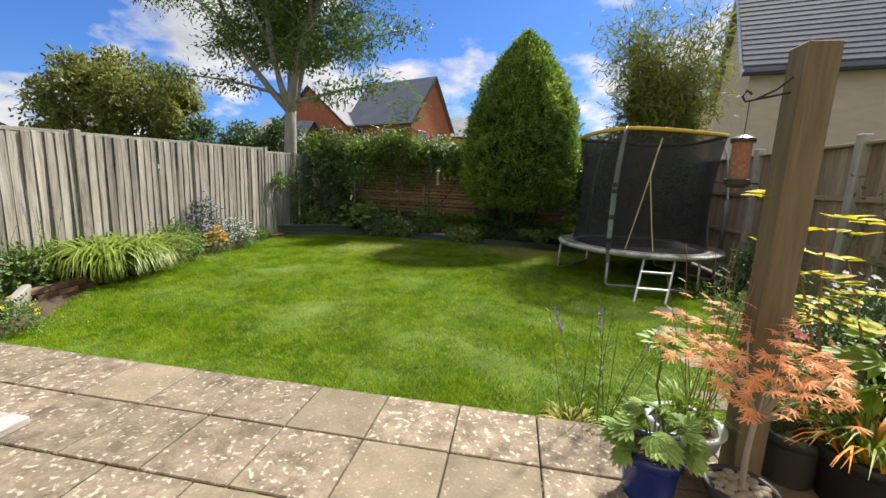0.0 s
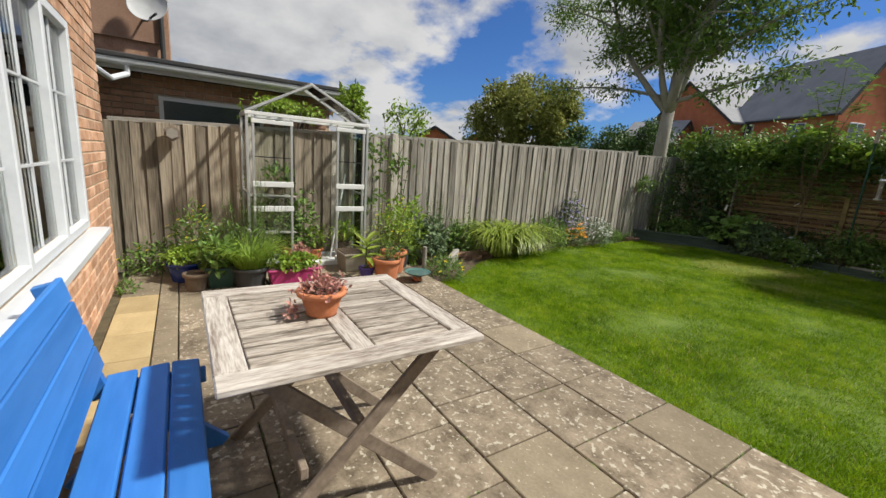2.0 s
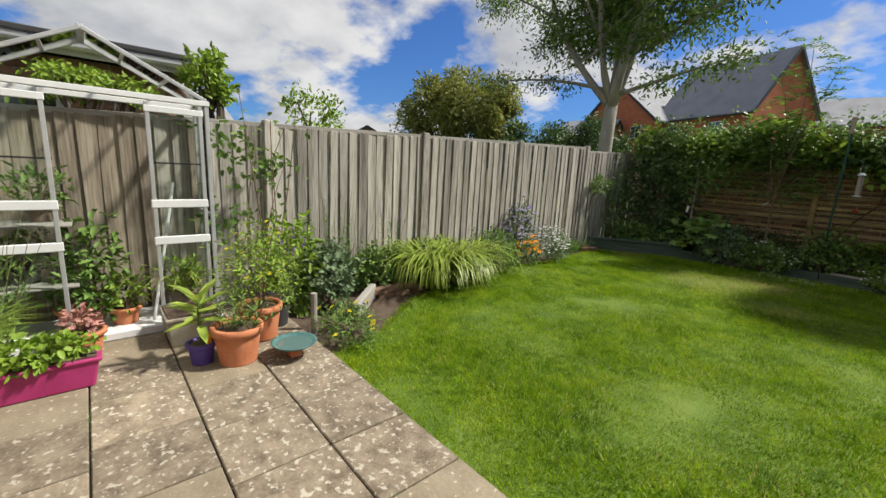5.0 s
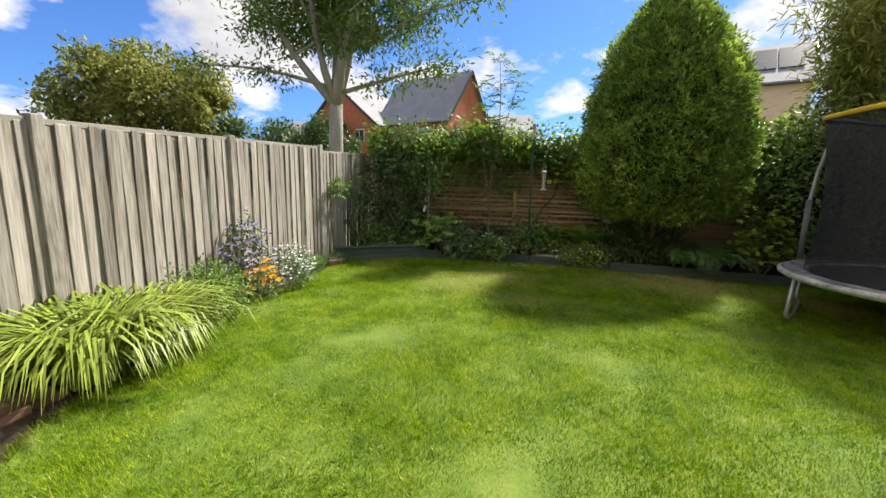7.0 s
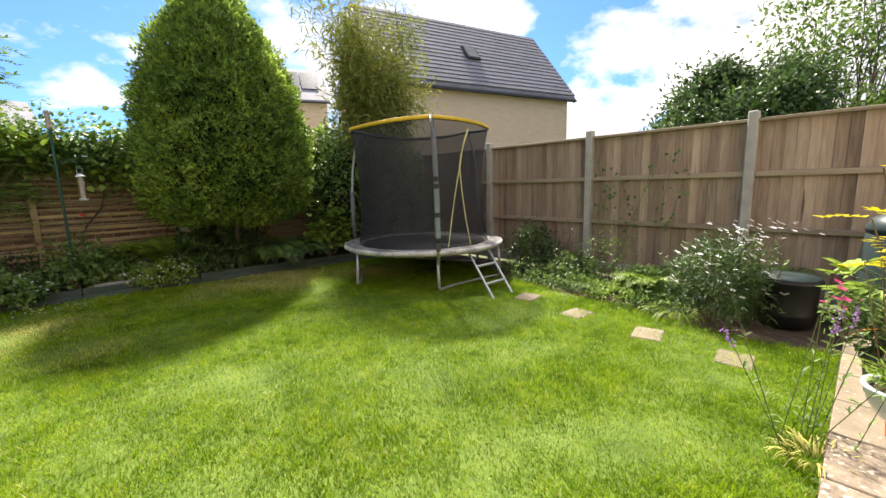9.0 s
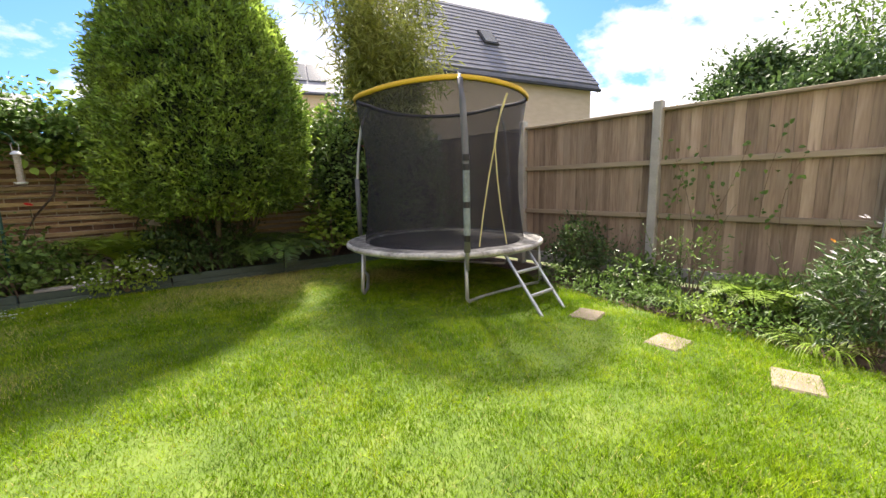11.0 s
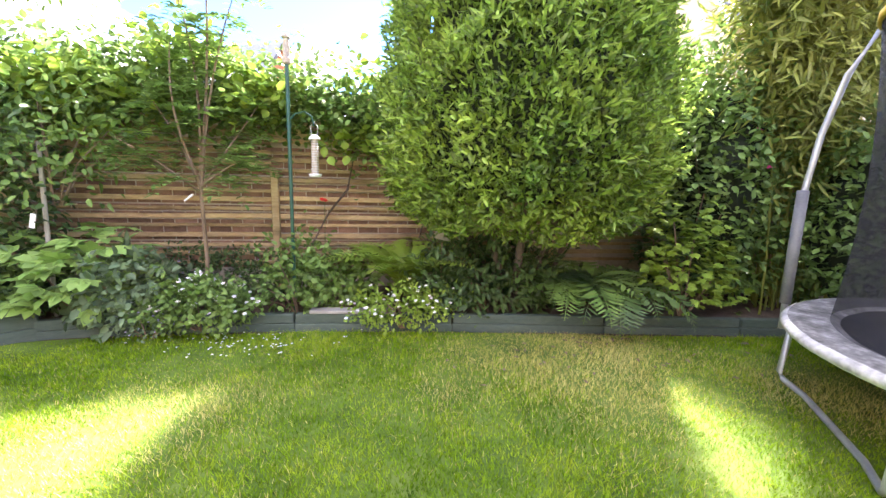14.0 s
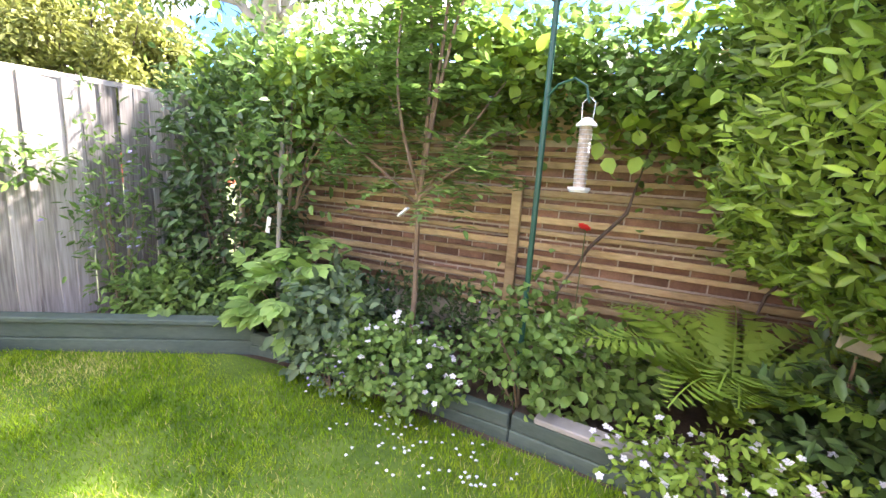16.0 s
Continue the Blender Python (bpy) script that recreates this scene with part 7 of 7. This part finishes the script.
def gold_tree():
    ob = thing("golden_shrub", 1.62, 2.32, 0.0, "thin shrub with golden yellow feathered leaves", "shrub")
    at, hd = [], []
    for k in range(5):
        bm = bmesh.new()
        e = Vector((random.uniform(-0.38, 0.6), random.uniform(-0.3, 0.22), random.uniform(1.0, 1.5)))
        pts = limb(bm, (random.gauss(0, 0.05), random.gauss(0, 0.05), 0), e, 0.01, 0.004, 0.08, 7, 6)
        part("stem", bm, M["stem_brown"], ob)
        for p in pts[5:]:
            at.append(np.array(p))
            hd.append(np.array([random.gauss(-0.2, 1), random.gauss(-0.3, 1), random.gauss(0.2, 0.35)]))
    part_mesh("foliage", pinnate(at, hd, 5, 0.24, 0.085, 0.036, M["gold_leaf"], "foliage", 0.25), ob)


gold_tree()
big_leaf_plant("fig_tree", 1.95, 2.3, 0.45, 30, 0.35, 0.3, 0.17, M["bright_leaf"], "broad lobed light green fig leaves", 5)
pot("flower_pot", 1.65, 2.2, 0, 0.2, 0.28, M["black"], "large black glazed pot of grassy leaves")
strap_plant("grassy_plant", 1.65, 2.2, 0.26, 150, 0.46, 0.012, M["bright_leaf"], "yellow-green grassy plant in the black pot", arch=0.4, lift=1.3, spread=0.15)
strap_plant("grassy_plant", 1.62, 2.15, 0.26, 50, 0.4, 0.012, M["orange_petal"], "orange-tipped grassy leaves in the black pot", arch=0.5, lift=1.2, spread=0.15)
pot("flower_pot", 1.42, 2.34, 0, 0.14, 0.26, M["dark_pot"], "dark grey pot behind the timber post")
bush("fuchsia", 1.42, 2.36, 0.22, 0.18, 0.18, 0.18, 300, 0.05, 0.025, M["dark_leaf"], "dark leafy plant behind the post", "plant")
bush("pink_flower_plant", 1.45, 2.55, 0.3, 0.14, 0.14, 0.2, 220, 0.04, 0.02, M["mid_leaf"], "plant with a pink flower behind the maple", "plant", flowers=(7, 0.03, M["pink_petal"]))
comp = thing("compost_bin", 3.05, 2.2, -0.05, "tall dark green tapered compost bin with lid", "compost bin")
part("body", lathe([(0.42, 0.0), (0.41, 0.05), (0.33, 0.85), (0.31, 0.9)], 28), M["bin_green"], comp, smooth=True)
part("lid", lathe([(0.33, 0.88), (0.34, 0.92), (0.3, 1.0), (0.2, 1.06), (0.02, 1.08)], 28), M["bin_green"], comp, "glossy domed lid", True)
part("lid_handle", tube([(-0.08, 0, 1.06), (-0.05, 0, 1.1), (0.05, 0, 1.1), (0.08, 0, 1.06)], 0.014, 8), M["black"], comp)
butt = thing("black_tub", 2.78, 2.98, -0.05, "low round black plastic tub with ribs", "tub")
part("body", lathe([(0.2, 0), (0.215, 0.1), (0.222, 0.11), (0.222, 0.13), (0.22, 0.14), (0.228, 0.4), (0.245, 0.41), (0.245, 0.44), (0.23, 0.44)], 28), M["black"], butt, smooth=True)
part("lid", lathe([(0.24, 0.44), (0.235, 0.46), (0.05, 0.475)], 28), M["bin_green"], butt, smooth=True)
part("handle", tube([(-0.23, -0.03, 0.34), (-0.25, 0.0, 0.33), (-0.23, 0.03, 0.34)], 0.008, 6), M["grey_timber"], butt)

# right-hand bed along the brown fence
bush("ox_eye_daisies", 2.48, 3.5, -0.05, 0.36, 0.38, 0.46, 3200, 0.07, 0.014, M["dark_leaf"], "tall clump of white ox-eye daisies", "flower", flowers=(60, 0.024, M["white_petal"]), lumps=0.25)
spike_plant("tall_daisy_stems", 2.66, 3.3, 0.0, 60, 0.9, None, "leaning green daisy stems", 0.2)
flower_heads("blossom", np.array([[random.gauss(0.12, 0.16), random.gauss(-0.08, 0.18), random.uniform(0.66, 0.92)] for _ in range(60)]), 0.024, M["white_petal"], thing("daisy_heads", 2.62, 3.35, 0.0, "white daisy heads leaning over the black tub", "flower"))
fern("fern", 3.2, 3.1, 0.0, 16, 0.75, M["mid_leaf"], "green fern against the brown fence")
bush("border_perennial", 2.84, 4.3, -0.05, 0.28, 0.34, 0.2, 760, 0.05, 0.022, M["mid_leaf"], "light green leafy perennial by the stepping stones")
fern("fern", 2.88, 4.25, 0.0, 22, 0.62, M["bright_leaf"], "pale green fern among the perennials")
bush("border_perennial", 2.98, 5.3, -0.05, 0.32, 0.34, 0.22, 760, 0.06, 0.03, M["mid_leaf"], "low green perennial in the fence bed")
bush("border_perennial", 3.2, 6.1, -0.05, 0.32, 0.4, 0.42, 1400, 0.06, 0.03, M["dark_leaf"], "dark leafy perennial near the trampoline")
bush("border_perennial", 2.62, 4.95, -0.05, 0.2, 0.26, 0.12, 420, 0.045, 0.02, M["mid_leaf"], "low green edging plant", stems=False)
bush("border_perennial", 3.15, 3.9, -0.05, 0.3, 0.35, 0.2, 700, 0.06, 0.02, M["mid_leaf"], "low green weeds by the fence foot", stems=False)
spike_plant("tall_weeds", 3.2, 5.0, -0.02, 16, 0.9, None, "thin tall stems by the brown fence", 0.2)
spike_plant("poppy_stems", 2.95, 3.85, -0.02, 10, 0.7, None, "thin stems with an orange flower", 0.2)
def fence_vine():
    ob = thing("fence_vine", 3.57, 4.7, 0.0, "sparse creeper with bare stems on the brown fence", "climber")
    P = []
    for k in range(7):
        a = Vector((0, random.uniform(-0.5, 0.6), random.uniform(0.5, 0.9)))
        b = Vector((0, a.y + random.uniform(-0.4, 0.4), random.uniform(1.2, 1.72)))
        bm = bmesh.new()
        pts = limb(bm, a, b, 0.004, 0.002, 0.08, 6, 5)
        for p in pts:
            p.x = 0.0
        part("stem", bm, M["stem_brown"], ob)
        P += [np.array(p) + rng.normal(size=3) * np.array([0.01, 0.05, 0.04]) for p in pts for _ in range(2)]
    P = np.array(P)
    o = rng.normal(size=P.shape) * 0.6 + np.array([-0.6, 0, -0.3])
    part_mesh("foliage", leaf_mesh("foliage", P, o, np.tile([-0.8, 0, 0.5], (len(P), 1)), 0.06, 0.04, M["mid_leaf"]), ob)


fence_vine()
for x, y, r, h, key, lab in ((2.75, 6.0, 0.28, 0.16, "mid_leaf", "low green weeds at the lawn edge"), (2.66, 5.6, 0.22, 0.1, "mid_leaf", "low green creeping plant at the lawn edge"), (2.58, 5.25, 0.2, 0.09, "mid_leaf", "low green weeds at the lawn edge"),
                          (2.42, 4.5, 0.26, 0.13, "bright_leaf", "light green creeping plant at the lawn edge"), (2.38, 4.1, 0.24, 0.11, "mid_leaf", "low green weeds at the lawn edge"), (3.0, 3.75, 0.3, 0.14, "mid_leaf", "low green weeds by the gravel board"), (3.2, 5.6, 0.32, 0.34, "dark_leaf", "dark bushy weed against the brown fence"), (2.95, 4.75, 0.28, 0.42, "mid_leaf", "upright leafy perennial in the fence bed")):
    bush("border_weeds", x, y, -0.06, r, r * 1.15, h, int(1400 * r), 0.05, 0.018, M[key], lab, "weeds", lumps=0.35, stems=h > 0.3)
strap_plant("border_grass", 2.35, 3.75, -0.05, 120, 0.34, 0.008, M["bright_leaf"], "trailing grassy leaves at the lawn edge", arch=0.9, lift=1.1, spread=0.16)
strap_plant("border_grass", 2.6, 4.75, -0.05, 90, 0.38, 0.009, M["mid_leaf"], "grassy clump in the fence bed", arch=0.5, lift=1.3, spread=0.1)
spike_plant("tall_weeds", 3.15, 6.05, -0.02, 18, 1.0, None, "tall leafy weeds beside the trampoline", 0.16)
flower_heads("bloom", np.array([[0.0, 0.0, 0.66]]), 0.03, M["orange_petal"], thing("orange_poppy", 2.92, 3.8, 0.0, "single orange poppy flower in the bed", "flower"))

# ---------------------------------------------------------------- houses beyond
def prism(a, b, depth, ze, zr, wall_mat, roof_mat, name, label, over=0.25, windows=(), gable_windows=(), rows=0):
    """A gabled house: front eave from a to b, going back by depth; the ridge runs along its middle."""
    a, b = Vector((*a, 0)), Vector((*b, 0))
    u = (b - a).normalized()
    back = Vector((-u.y, u.x, 0))
    L = (b - a).length
    ob = thing(name, a.x, a.y, -0.15, label, "house", rz=math.degrees(math.atan2(u.y, u.x)))
    D = depth
    v = [(0, 0, 0), (L, 0, 0), (L, D, 0), (0, D, 0), (0, 0, ze), (L, 0, ze), (L, D, ze), (0, D, ze), (0, D / 2, zr), (L, D / 2, zr)]
    part("wall", sheet(v, [(0, 1, 5, 4), (1, 2, 6, 9, 5), (2, 3, 7, 6), (3, 0, 4, 8, 7)]), wall_mat, ob)
    k = (zr - ze) / (D / 2)
    t = 0.12
    for s in (0, 1):
        y0, ym = (-over, D / 2) if s == 0 else (D + over, D / 2)
        z0 = ze - over * k
        q = [(-over, y0, z0), (L + over, y0, z0), (L + over, ym, zr), (-over, ym, zr)]
        pts = [(x, y, z + 0.05) for x, y, z in q] + [(x, y, z + 0.05 + t) for x, y, z in q]
        part("roof", sheet(pts, [(3, 2, 1, 0), (4, 5, 6, 7), (0, 1, 5, 4), (1, 2, 6, 5), (2, 3, 7, 6), (3, 0, 4, 7)]), roof_mat, ob)
        if rows and s == 0:
            for j in range(rows):
                f = j / rows
                p = part("roof_course", box(L + 2 * over, D / 2 / rows * 1.25, 0.05, bevel=0.0), roof_mat, ob)
                p.matrix_local = Matrix.Translation((L / 2, y0 + (ym - y0) * (f + 0.5 / rows), z0 + (zr - z0) * (f + 0.5 / rows) + t + 0.12)) @ Euler((math.atan(k) - 0.03, 0, 0)).to_matrix().to_4x4()
    part("gutter", beam((-over, -over - 0.06, ze - over * k), (L + over, -over - 0.06, ze - over * k), 0.1, 0.1), M["felt"], ob)
    for x in (-over, L + over):
        for s in (0, 1):
            part("bargeboard", beam((x, -over if s == 0 else D + over, ze - over * k), (x, D / 2, zr + 0.05), 0.05, 0.2), M["felt"] if wall_mat == M["red_wall"] else M["upvc"], ob)
    for x, z, w, h in windows:
        wn = part("window", box(w, 0.1, h, x, -0.02, z, 0.01), M["upvc"], ob)
        for s in (-1, 1):
            part("pane", box(w / 2 - 0.1, 0.04, h - 0.16, x + s * w / 4, -0.06, z), M["window_dark"], wn)
    for y, z, w, h in gable_windows:
        wn = part("window", box(0.1, w, h, L + 0.02, y, z, 0.01), M["upvc"], ob)
        for s in (-1, 1):
            part("pane", box(0.04, w / 2 - 0.1, h - 0.16, L + 0.06, y + s * w / 4, z), M["window_dark"], wn)
    return ob


prism((-16.8, 39.1), (-9.4, 36.0), 6.6, 6.7, 10.95, M["red_wall"], M["slate"], "red_brick_house", "red brick house with a grey slate roof", windows=((1.5, 5.7, 1.2, 1.1), (5.5, 5.5, 1.2, 1.1)), gable_windows=((1.6, 5.4, 1.2, 1.2), (4.6, 5.4, 1.0, 1.2)))
wing = prism((-16.1, 37.4), (-13.6, 43.4), 10.4, 6.4, 10.2, M["red_wall"], M["slate"], "red_brick_wing", "red brick gabled wing with white windows")
for x, z in ((2.3, 5.6), (5.2, 5.6)):
    wn = part("window", box(0.1, 1.2, 1.1, -0.02, x, z, 0.01), M["upvc"], wing)
    for s in (-1, 1):
        part("pane", box(0.04, 0.48, 0.92, -0.07, x + s * 0.28, z), M["window_dark"], wn)
prism((-33.0, 17.4), (-30.6, 15.6), 5.0, 2.9, 4.3, M["red_wall"], M["slate"], "terraced_house", "distant red brick house with slate roof")
prism((-31.5, 21.0), (-29.5, 19.2), 5.0, 2.7, 4.1, M["red_wall"], M["slate"], "terraced_house", "distant red brick house with slate roof")
prism((-31.5, 24.5), (-29.0, 22.2), 5.0, 2.7, 4.1, M["red_wall"], M["slate"], "terraced_house", "distant red brick house with slate roof")
prism((-20.5, 0.5), (-20.5, 6.2), 7.0, 2.5, 4.0, M["tan_wall"], M["slate"], "distant_house", "distant pale house with a dark roof")
prism((-9.8, 44.6), (-2.6, 45.6), 7.0, 6.4, 8.7, M["red_wall"], M["slate"], "distant_house", "distant house with a low grey roof")
prism((-24.0, 34.0), (-19.5, 34.5), 7.0, 4.2, 6.6, M["red_wall"], M["slate"], "distant_house", "distant house behind the ash tree")
tan = prism((7.05, 15.16), (16.06, 12.86), 5.5, 5.48, 8.66, M["tan_wall"], M["slate_row"], "buff_brick_house", "buff brick house with a grey tiled roof", rows=17)
sk = part("roof_window", box(0.7, 0.85, 0.09, bevel=0.01), M["felt"], tan, "dark roof window")
sk.matrix_local = Matrix.Translation((4.6, 1.1, 7.12)) @ Euler((math.atan(3.18 / 2.75), 0, 0)).to_matrix().to_4x4()
p = part("pane", box(0.56, 0.7, 0.03, 0, 0, 0.045), M["window_dark"], sk)
solar = prism((8.4, 30.9), (12.4, 29.3), 7.0, 7.5, 10.2, M["tan_wall"], M["slate"], "buff_brick_house", "further buff brick house with solar panels")
for k in range(3):
    p = part("solar_panel", box(1.15, 2.6, 0.05, bevel=0.01), M["window_dark"], solar, "dark solar panel")
    p.matrix_local = Matrix.Translation((0.85 + 1.25 * k, 1.9, 9.22)) @ Euler((math.atan(2.7 / 3.5), 0, 0)).to_matrix().to_4x4()
